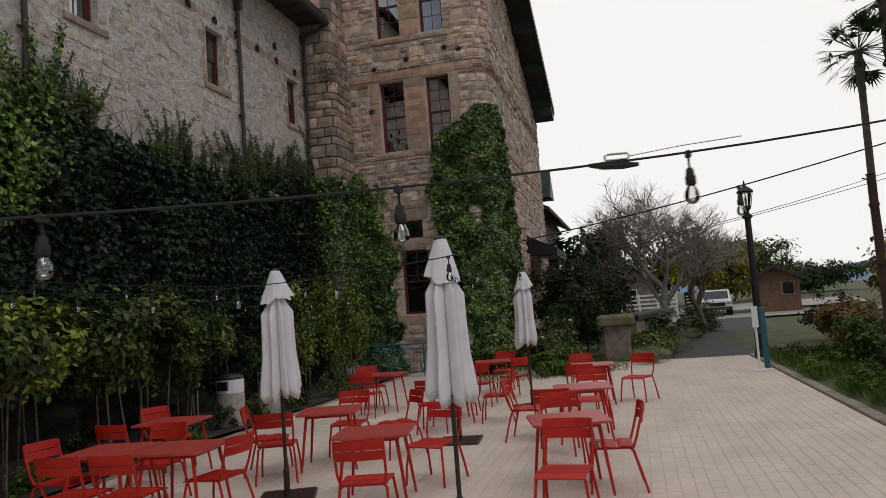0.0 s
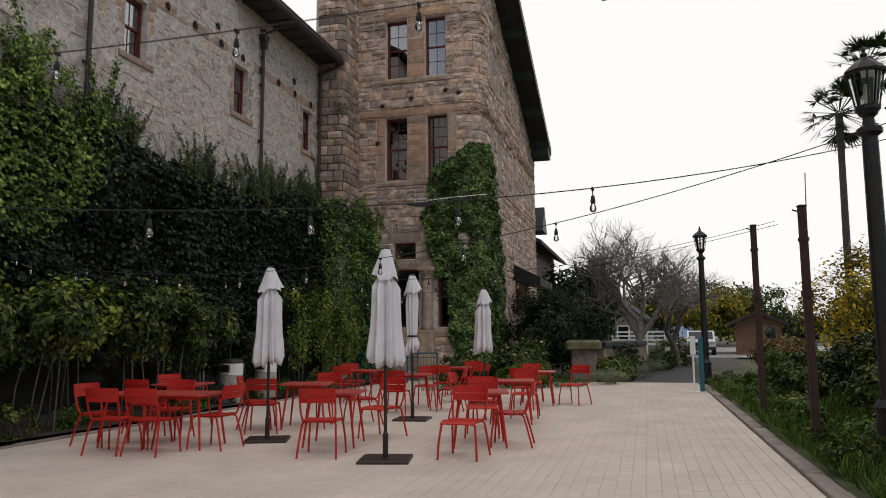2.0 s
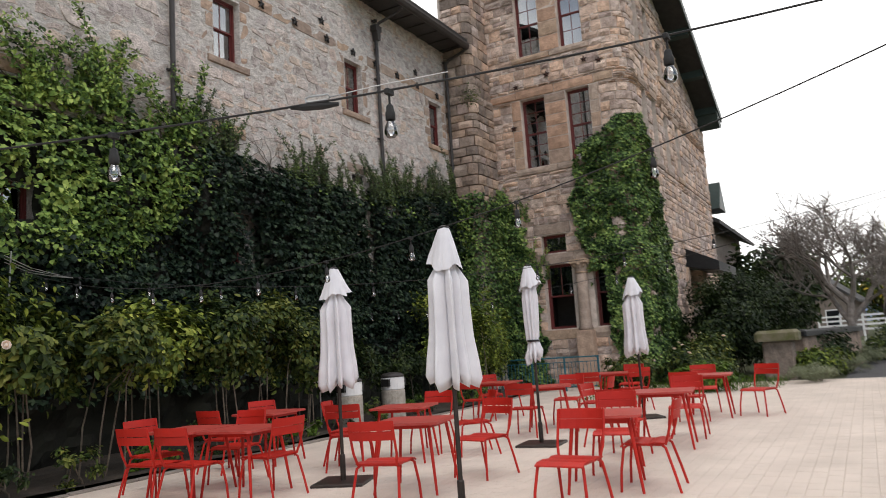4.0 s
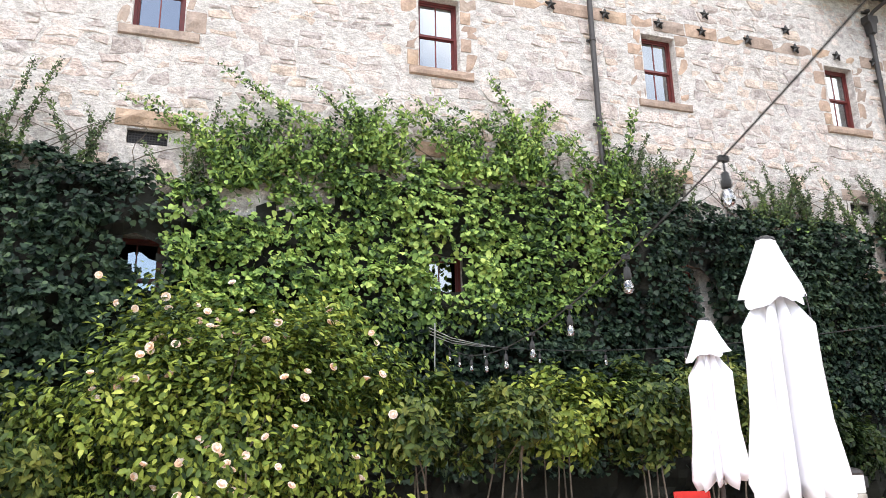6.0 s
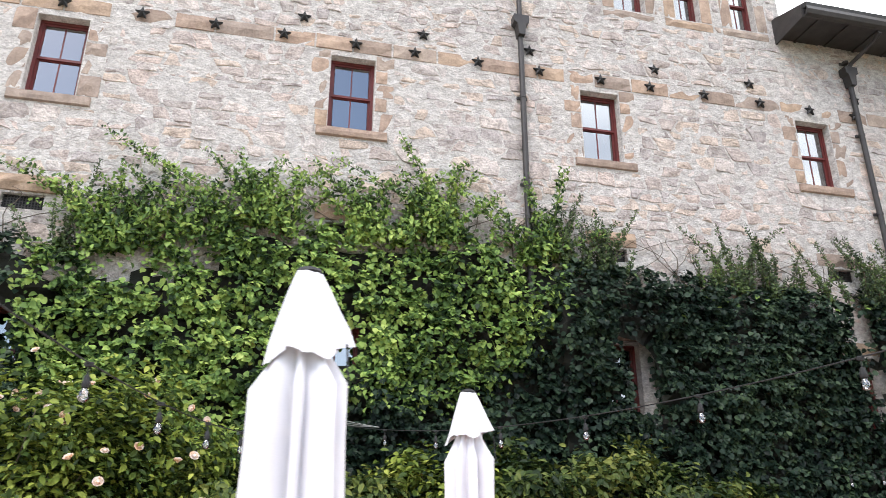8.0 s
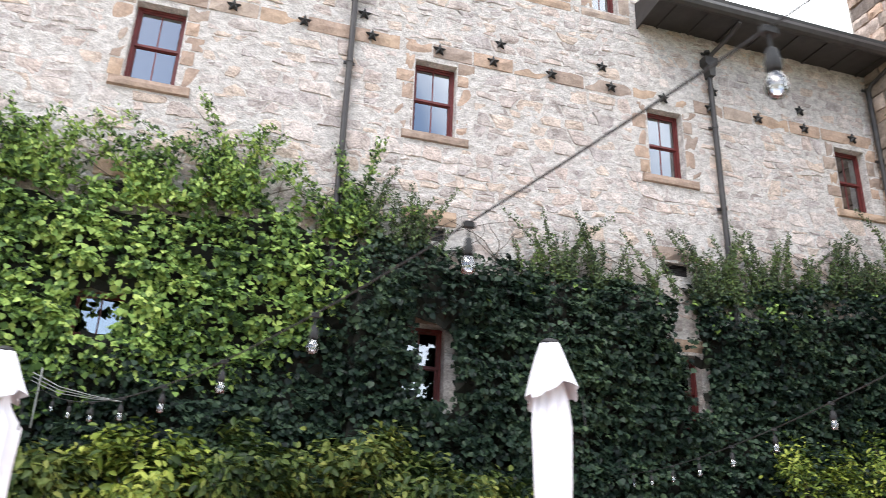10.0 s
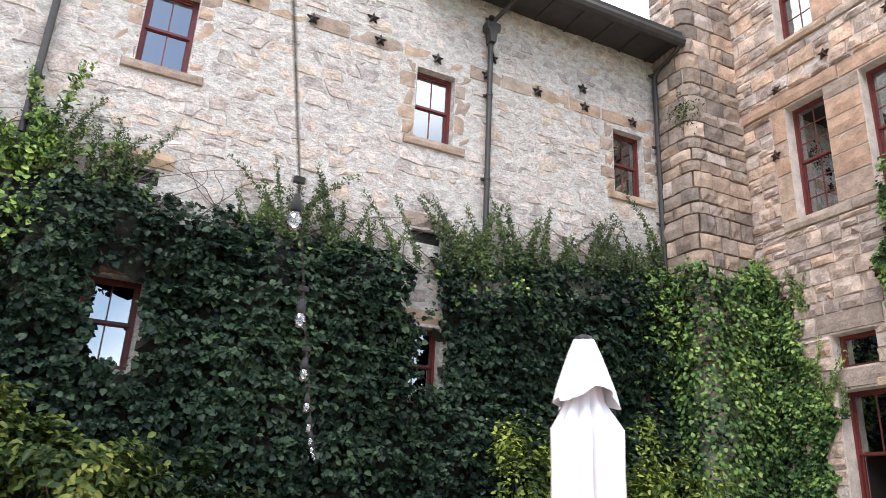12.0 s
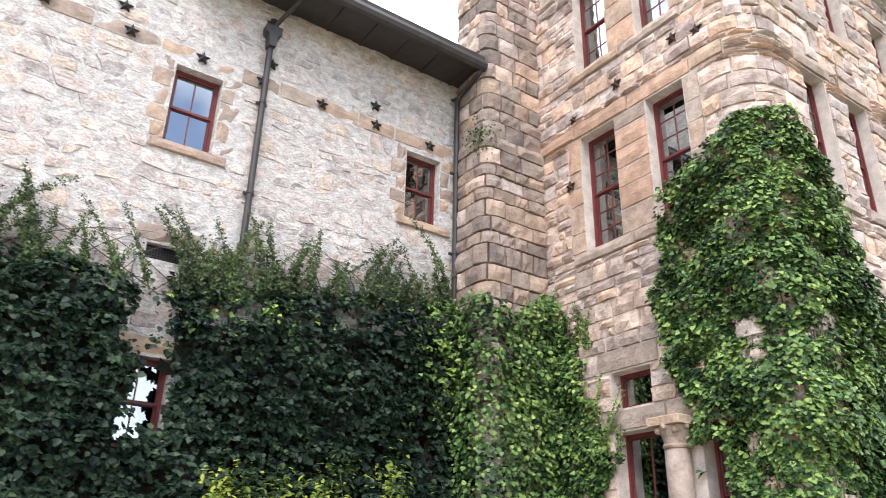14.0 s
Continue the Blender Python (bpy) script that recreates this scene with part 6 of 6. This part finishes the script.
# ---- stones of the long wall ----
def clip(poly, nx, nz, c):
    """The part of a convex outline where nx * x + nz * z <= c."""
    out = []
    for i, p in enumerate(poly):
        q = poly[(i + 1) % len(poly)]
        a, b = nx * p[0] + nz * p[1] - c, nx * q[0] + nz * q[1] - c
        if a <= 0:
            out.append(p)
        if a * b < 0:
            t = a / (a - b)
            out.append((p[0] + (q[0] - p[0]) * t, p[1] + (q[1] - p[1]) * t))
    return out


def stone_faces(poly, r, rise, gap=0.008):
    """A rough stone from its outline: sides, a chamfer and a crowned face."""
    rough_ = []
    for i, p in enumerate(poly):
        q = poly[(i + 1) % len(poly)]
        rough_.append(p)
        span = math.hypot(q[0] - p[0], q[1] - p[1])
        if span > 0.09:
            t = r.uniform(0.35, 0.65)
            j = span * 0.09
            rough_.append((p[0] + (q[0] - p[0]) * t + r.uniform(-j, j), p[1] + (q[1] - p[1]) * t + r.uniform(-j, j)))
    poly = rough_
    n = len(poly)
    cx, cz = sum(p[0] for p in poly) / n, sum(p[1] for p in poly) / n
    size = min(max(p[0] for p in poly) - min(p[0] for p in poly), max(p[1] for p in poly) - min(p[1] for p in poly))
    k0, k1 = 1 - 2 * gap / max(size, 0.06), 1 - (2 * gap + r.uniform(0.012, 0.04)) / max(size, 0.1)
    k1 = max(k1, 0.55)
    out = rise * r.uniform(0.25, 1.35)
    tx, tz = r.uniform(-0.06, 0.06), r.uniform(-0.09, 0.09)
    v = [(cx + (x - cx) * k0, 0.06, cz + (z - cz) * k0) for x, z in poly]
    v += [(cx + (x - cx) * k0, 0.03 - out * 0.45, cz + (z - cz) * k0) for x, z in poly]
    v += [(cx + (x - cx) * k1, 0.03 - out + (x - cx) * tx + (z - cz) * tz + r.uniform(-0.006, 0.006), cz + (z - cz) * k1) for x, z in poly]
    v.append((cx + r.uniform(-0.2, 0.2) * size, 0.03 - out + r.uniform(-0.022, 0.012), cz + r.uniform(-0.2, 0.2) * size))
    f = []
    for i in range(n):
        j = (i + 1) % n
        f += [(i, j, n + j, n + i), (n + i, n + j, 2 * n + j, 2 * n + i), (2 * n + i, 2 * n + j, 3 * n)]
    return v, f


BAND = (9.74, 10.06)
blocked = [(-30, 7.3, *BAND)]
for x in BAYS + [-18.93]:
    blocked += [(x - 0.34, x + WIN_W + 0.34, WIN_Z0, 9.8), (x - 0.21, x + WIN_W + 0.27, WIN_Z0 - 0.21, WIN_Z0 + 0.01)]
for x in BAYS:
    blocked += [(x - 0.16, x + 0.92, 6.05, 6.72), (x - 0.3, x + 1.02, 3.1, 4.95)]
for a, b in UPPER:
    blocked += [(a - 0.3, b + 0.3, 11.5, 13.6)]
r = random.Random(12)
AN = 1.75
levels = [4.85]
while levels[-1] < 15.4:
    levels.append(levels[-1] + r.choice((0.13, 0.17, 0.2, 0.24, 0.28, 0.33)))


def bed_line(k, x):
    """The uneven bed joint between two courses of rubble."""
    return levels[k] + 0.07 * noise.noise((x * 0.9, k * 3.7, 0.5)) + 0.05 * noise.noise((x * 3.3, k * 5.1, 2.5))


cells = []
for k in range(len(levels) - 1):
    h = levels[k + 1] - levels[k]
    x, s0 = -18.6 + r.uniform(0, 0.4), 0.0
    while x < 6.2:
        w = r.uniform(0.2, 0.55) * (0.62 + h * 1.7)
        s1 = r.uniform(-0.09, 0.09) * min(1, h / 0.2)
        if not (levels[k] > 11.85 and x + w > 0.25):
            bot = [(x - s0, bed_line(k, x - s0)), (x + w / 2, bed_line(k, x + w / 2) + r.uniform(-0.012, 0.012)), (x + w - s1, bed_line(k, x + w - s1))]
            top = [(x + w + s1, bed_line(k + 1, x + w + s1)), (x + w / 2, bed_line(k + 1, x + w / 2) + r.uniform(-0.012, 0.012)), (x + s0, bed_line(k + 1, x + s0))]
            if h > 0.19 and r.random() < 0.3:
                t = r.uniform(0.35, 0.65)
                cut = r.uniform(-0.03, 0.03)
                lft = (bot[0][0] + (top[2][0] - bot[0][0]) * t, bot[0][1] + (top[2][1] - bot[0][1]) * t + cut)
                rgt = (bot[2][0] + (top[0][0] - bot[2][0]) * t, bot[2][1] + (top[0][1] - bot[2][1]) * t - cut)
                cells += [bot + [rgt, lft], [lft, rgt] + top]
            elif min(w, h) > 0.1 and r.random() < 0.42:
                corner = r.randrange(4)
                p = bot + top
                a = (0, 2, 3, 5)[corner]
                q, t = p[a - 1], p[(a + 1) % 6]
                f_ = r.uniform(0.2, 0.4)
                cells.append(p[:a] + [(p[a][0] + (q[0] - p[a][0]) * f_, p[a][1] + (q[1] - p[a][1]) * f_), (p[a][0] + (t[0] - p[a][0]) * f_, p[a][1] + (t[1] - p[a][1]) * f_)] + p[a + 1:])
            else:
                cells.append(bot + top)
        x += w
        s0 = s1
rest, single = Geo(), []
for poly in cells:
    x, z = sum(p[0] for p in poly) / len(poly), sum(p[1] for p in poly) / len(poly)
    for a, b, c, d in blocked:
        if len(poly) < 3:
            break
        if min(p[0] for p in poly) >= b or max(p[0] for p in poly) <= a or min(p[1] for p in poly) >= d or max(p[1] for p in poly) <= c:
            continue
        if a < x < b and c < z < d:
            poly = []
            break
        out = max(((a - x), (1, 0, a)), ((x - b), (-1, 0, -b)), ((c - z) * AN, (0, 1, c)), ((z - d) * AN, (0, -1, -d)), key=lambda q: q[0])[1]
        poly = clip(poly, *out)
    poly = clip(poly, 0, -1, -4.8) if len(poly) > 2 else poly
    if z > 11.6 and x > -0.2 and len(poly) > 2:
        poly = clip(clip(poly, 1, 0, 0.19), 0, 1, 15.4) if z > 11.95 else clip(poly, 0, 1, 11.9)
    if len(poly) > 2:
        poly = clip(poly, 1, 0, 7.2)
    if len(poly) < 3:
        continue
    v, f = stone_faces(poly, r, 0.023, 0.009)
    if -7.5 < x < 0.3 and 6.9 < z < 8.05 and len(single) < 280:
        single.append((v, f))
    else:
        rest.add(v, f)
tagged(part("stonework", rest, RUBBLE, wall_north), kind="stuff")
for v, f in single:
    part("stone", Geo().add(v, f), RUBBLE, wall_north)


def block(geo_, put, u0, u1, z0, z1, r, rise, gap=0.006, nu=3, nz=2):
    """A squared rock-faced block on a surface given by put(u, z, depth)."""
    a, b, c, d = u0 + gap, u1 - gap, z0 + gap * r.uniform(0.4, 1.7), z1 - gap * r.uniform(0.4, 1.7)
    if b - a < 0.03 or d - c < 0.03:
        return
    v, f = [], []
    ring = [(a, c), (b, c), (b, d), (a, d)]
    ch = min(0.013, (b - a) * 0.2, (d - c) * 0.2)
    out = rise * r.uniform(0.35, 1.1)
    k = 0
    nu = max(nu, int((b - a) / 0.2))
    for j in range(nz + 1):
        for i in range(nu + 1):
            uu, zz = a + ch + (b - a - 2 * ch) * i / nu, c + ch + (d - c - 2 * ch) * j / nz
            inner = 0 < i < nu and 0 < j < nz
            v.append(put(uu, zz, -out * (0.8 if not inner else 1.5) + r.uniform(-0.5, 0.5) * rise * 0.8))
    q = nu + 1
    f += [(j * q + i, j * q + i + 1, (j + 1) * q + i + 1, (j + 1) * q + i) for j in range(nz) for i in range(nu)]
    rim = [i for i in range(q)] + [j * q + nu for j in range(1, nz + 1)] + [nz * q + i for i in range(nu - 1, -1, -1)] + [j * q for j in range(nz - 1, 0, -1)]
    base = len(v)
    for idx_ in rim:
        j, i = divmod(idx_, q)
        uu, zz = a + (b - a) * i / nu, c + (d - c) * j / nz
        v.append(put(uu, zz, 0.05))
    m = len(rim)
    f += [(rim[(t + 1) % m], rim[t], base + t, base + (t + 1) % m) for t in range(m)]
    geo_.add(v, f)


flat = lambda u, z, d: (u, 0.03 + d, z)
r = random.Random(31)
# band course with long dressed stones, lintels over the windows
u = -18.5
stops = sorted([x - 0.3 for x in BAYS] + [x + WIN_W + 0.3 for x in BAYS])
edges = [-18.5]
while edges[-1] < 5.95:
    nxt = edges[-1] + r.uniform(0.6, 1.15)
    near = [s for s in stops if edges[-1] + 0.1 < s < nxt + 0.35]
    edges.append(min(near) if near else min(nxt, 6.0))
for a, b in zip(edges, edges[1:]):
    g = Geo()
    block(g, flat, a, b, BAND[0] - (0.0), BAND[1], r, 0.035)
    part("band_stone", g, DRESSED, wall_north)
for x in BAYS:
    for side in (0, 1):
        z = WIN_Z0
        k = 0
        while z < BAND[0] - 0.05:
            h = min(r.uniform(0.24, 0.42), BAND[0] - z)
            if BAND[0] - z - h < 0.14:
                h = BAND[0] - z
            w = 0.36 if (k + side) % 2 else 0.24
            g = Geo()
            block(g, flat, x - w if side == 0 else x + WIN_W, x if side == 0 else x + WIN_W + w, z, z + h, r, 0.03)
            part("quoin", g, DRESSED, wall_north)
            z += h
            k += 1
    g = Geo()
    block(g, lambda u, z, d: (u, d - 0.03, z), x - 0.2, x + WIN_W + 0.26, WIN_Z0 - 0.19, WIN_Z0 - 0.005, r, 0.02)
    part("sill", g, DRESSED, wall_north, "grey-brown stone sill")
    g = Geo()
    block(g, flat, x - 0.12, x + 0.88, 6.4, 6.7, r, 0.058)
    part("lintel", g, DRESSED, wall_north)
    g = Geo()
    block(g, flat, x - 0.25, x + 0.98, 4.67, 4.95, r, 0.035)
    part("lintel", g, DRESSED, wall_north)
for a, b in UPPER:
    for u0, u1, z0, z1 in ((a - 0.28, b + 0.28, 11.52, 11.74), (a - 0.28, a, 11.75, 12.5), (a - 0.28, a, 12.5, 13.3), (b, b + 0.28, 11.75, 12.5), (b, b + 0.28, 12.5, 13.3), (a - 0.28, b + 0.28, 13.3, 13.6)):
        g = Geo()
        block(g, flat, u0, u1, z0, z1, r, 0.03)
        part("quoin", g, DRESSED, wall_gable)

# ---- sandstone blocks of the tower wing ----
tower_put = lambda u, z, d: tower(u, z, d + 0.02)


def free_runs(lo, hi, z0, z1, rects):
    runs = [(lo, hi)]
    for a, b, c, d in rects:
        if d <= z0 + 0.01 or c >= z1 - 0.01:
            continue
        nxt = []
        for p, q in runs:
            if b <= p or a >= q:
                nxt.append((p, q))
            else:
                if a - p > 0.03:
                    nxt.append((p, a))
                if q - b > 0.03:
                    nxt.append((b, q))
        runs = nxt
    return runs


# dressed stones first: lintels, sills, piers between windows
dressed = [(1.95, 4.75, 9.88, 10.2), (0.9, 1.95, 9.9, 10.15), (4.75, 5.4, 9.9, 10.2), (1.8, 4.75, 7.18, 7.4), (1.9, 4.7, 11.16, 11.38), (2.0, 4.7, 13.77, 14.1), (2.2, 3.5, 5.06, 5.42), (2.2, 4.9, 4.06, 4.4), (2.0, 5.2, 1.55, 1.88)]
for u0, u1, z0, z1 in SWIN:
    dressed += [(u0 - 0.2, u1 + 0.2, z1 + 0.01, z1 + 0.3), (u0 - 0.2, u1 + 0.2, z0 - 0.25, z0 - 0.01)]
for k, (a, b, c, d) in enumerate(dressed):
    n = max(1, round((b - a) / 1.3))
    for i in range(n):
        g = Geo()
        block(g, (lambda u, z, d_: tower(u, z, d_ - (0.035 if d - c < 0.26 else 0.0))), a + (b - a) * i / n, a + (b - a) * (i + 1) / n, c, d, r, 0.035)
        part("dressed_stone", g, DRESSED_RED if k < 2 or k == 5 else DRESSED, wall_tower)
for u0, u1, z0, z1 in ((2.98, 3.74, 7.42, 9.86), (2.98, 3.68, 11.4, 13.75), (1.75, 2.1, 7.42, 9.86), (4.56, 4.9, 7.42, 9.86)):
    z = z0
    while z < z1 - 0.02:
        h = min(r.uniform(0.32, 0.6), z1 - z)
        if z1 - z - h < 0.2:
            h = z1 - z
        g = Geo()
        block(g, tower_put, u0, u1, z, z + h, r, 0.035)
        part("pier_stone", g, DRESSED_RED if r.random() < 0.5 else DRESSED, wall_tower)
        z += h
skip = dressed + T_OPEN + [(3.42, 4.12, 1.9, 4.04), (2.98, 3.74, 7.42, 9.86), (2.98, 3.68, 11.4, 13.75), (1.75, 2.1, 7.42, 9.86), (4.56, 4.9, 7.42, 9.86)]
cuts = sorted({z for q in skip for z in q[2:]})
far, single = Geo(), []
z = 0.0
while z < 17.8:
    h = r.choice((0.2, 0.25, 0.29, 0.33, 0.38))
    nxt = [c for c in cuts if z + 0.05 < c < z + h + 0.1]
    z1 = min(nxt) if nxt else z + h
    for p, q in free_runs(0.0, T_END, z, z1, skip):
        u = p
        while u < q - 0.02:
            w = r.uniform(0.28, 0.62)
            e = q if q - u - w < 0.2 else u + w
            if u < LEN_W < e - 0.05 and r.random() < 0.3:
                e = LEN_W
            if z1 > tower_top((u + e) / 2) - 0.1:
                u = e
                continue
            halves = [(z, z1)] if z1 - z < 0.3 or r.random() > 0.22 else [(z, z + (z1 - z) * 0.5), (z + (z1 - z) * 0.5, z1)]
            if len(halves) == 2 and e - u > 0.3:
                mid_ = u + (e - u) * r.uniform(0.35, 0.65)
                block(far, tower_put, u, mid_, *halves[0], r, 0.058)
                block(far, tower_put, mid_, e, *halves[0], r, 0.058)
                block(far, tower_put, u, e, *halves[1], r, 0.058)
            elif 2.0 < (u + e) / 2 < 7.0 and 5.4 < z < 12.6 and len(single) < 280 and not far_ivy((u + e) / 2, z):
                g = Geo()
                block(g, tower_put, u, e, z, z1, r, 0.058)
                single.append(g)
            elif not (south(21) < u):
                block(far, tower_put, u, e, z, z1, r, 0.058)
            u = e
    z = z1
tagged(part("stonework", far, SAND, wall_tower), kind="stuff")
for g in single:
    if g.v:
        part("stone_block", g, SAND, wall_tower)

# ---- buttress of dark stones with rounded edges ----
but = thing("buttress", "dark weathered stone buttress in the building's corner", "buttress", (0, 0, 0), kind="structure")
rb_ = 0.22


def round_butt(u, z, d, grow_=0.0):
    """u runs round the buttress: its west side, rounded edge, south side."""
    x0, y0 = BX0 - grow_ + d, BY0 - grow_ + d
    lw = abs(BY0) - rb_ + grow_
    arc = rb_ * math.pi / 2
    if u < lw:
        return (x0, -u + 0.03, z)
    if u < lw + arc:
        a = (u - lw) / rb_
        rr_ = rb_ - d
        return (BX0 - grow_ + rb_ - rr_ * math.cos(a), BY0 - grow_ + rb_ - rr_ * math.sin(a) + 0.03, z)
    return (BX0 - grow_ + rb_ + u - lw - arc, y0 + 0.03, z)


core = Geo().box(BX0 + 0.03, 7.5, BY0 + 0.06, 0.2, -0.1, 17.9, 0.12)
part("core", core, SAND_JOINT, but)
z = 4.6
k = 0
while z < 17.6:
    h = r.uniform(0.24, 0.42)
    grow_ = 0.06 if z < 9.7 else 0.0
    total = (1.0 - rb_ + grow_) + rb_ * math.pi / 2 + (7.38 - BX0 - rb_ + grow_)
    u = 0.0
    first = True
    while u < total - 0.02:
        w = r.uniform(0.3, 0.6)
        if first:
            w = 0.45 if k % 2 else 0.7
            first = False
        e = total if total - u - w < 0.2 else u + w
        g = Geo()
        block(g, lambda a, b, c: round_butt(a, b, c, grow_), u, e, z, z + h, r, 0.05, 0.006, 4)
        part("stone_block", g, DARK_STONE if (z < 11.5 and r.random() < 0.8) or r.random() < 0.4 else SAND, but)
        u = e
    z += h
    k += 1

# ivy that climbs the foot of the buttress
r9 = np.random.default_rng(91)
lp, ln, ls = [], [], []
while len(lp) < 9500:
    u, z = r9.uniform(0, 2.6), r9.uniform(1.0, 7.2)
    if z > 6.3 + 0.5 * wave(u, 15, 2.5) + 0.3 * u * 0.4:
        continue
    p = Vector(round_butt(u, z, -0.04 - 0.36 * r9.random(), 0.06))
    q = Vector(round_butt(u, z, -0.5, 0.06)) - Vector(round_butt(u, z, -0.4, 0.06))
    lp.append(p - Vector((6, -1, 0)))
    ln.append((q.x * 10, q.y * 10, 0.5))
    ls.append(r9.uniform(0.055, 0.11))
foot_ivy = thing("ivy", "bright green ivy at the foot of the buttress", "ivy", (6, -1, 0), kind="stuff")
part("leaves", leaf_mesh("leaves", np.array(lp), np.array(ln), ls, IVY_TOWER, r9, (0, 0, -1), 0.4), IVY_TOWER, foot_ivy)

# a small plant rooted in a joint of the buttress
lp = r9.normal(0, 1, (260, 3)) * np.array((0.16, 0.15, 0.2))
wall_plant = thing("wall_plant", "small green plant rooted in a joint of the buttress", "plant", (5.76, -0.98, 9.85))
part("leaves", leaf_mesh("leaves", lp, np.tile((-0.7, -0.7, 0.4), (260, 1)), r9.uniform(0.04, 0.08, 260), SHRUB_LEAF, r9, (0, 0, -0.6), 0.6, LEAF_OVAL), SHRUB_LEAF, wall_plant)
g = Geo()
for k in range(5):
    g.tube([(0.12, 0.1, -0.02), (0.02, 0.02, 0.02), (0.1 * math.cos(k * 1.4) - 0.08, 0.1 * math.sin(k * 1.4) - 0.06, 0.12 * math.sin(k * 2.0))], 0.006, 5, False)
part("stems", g, STEM, wall_plant)

# ---- pavers of the terrace ----
r = random.Random(77)
PV_W = 0.145
near_, far_ = [], Geo()
vs = []
j = 0
y = TY0 + 0.004
shared = {}


def paver_mesh(length):
    key = round(length, 2)
    if key not in shared:
        shared[key] = Geo().box(-key / 2 + 0.003, key / 2 - 0.003, -PV_W / 2 + 0.003, PV_W / 2 - 0.003, -0.02, 0.0, 0.003).mesh("paver", PAVER)
    return shared[key]


while y < TY1 - 0.02:
    x = TX0 + r.uniform(0, 0.4)
    while x < TX1 - 0.1:
        L = r.choice((0.2, 0.3, 0.3, 0.4))
        L = min(L, TX1 - x)
        cx, cy = x + L / 2, y + PV_W / 2
        dz = r.uniform(-0.0008, 0.0008)
        if -16.6 < cx < -14.2 and -12.6 < cy < -10.4 and len(near_) < 260 and L in (0.2, 0.3, 0.4):
            p = part("paver", paver_mesh(L), PAVER, terrace)
            p.location = (cx, cy, dz)
            near_.append(p)
        elif x > -27:
            c = 0.004
            x0, x1, y0, y1 = x + 0.002, x + L - 0.002, y + 0.002, y + PV_W - 0.002
            far_.add([(x0, y0, -0.004), (x1, y0, -0.004), (x1, y1, -0.004), (x0, y1, -0.004), (x0 + c, y0 + c, dz), (x1 - c, y0 + c, dz), (x1 - c, y1 - c, dz), (x0 + c, y1 - c, dz)],
                     [(0, 1, 5, 4), (1, 2, 6, 5), (2, 3, 7, 6), (3, 0, 4, 7), (4, 5, 6, 7)])
        x += L
    y += PV_W
tagged(part("pavers", far_, PAVER, terrace), kind="stuff")
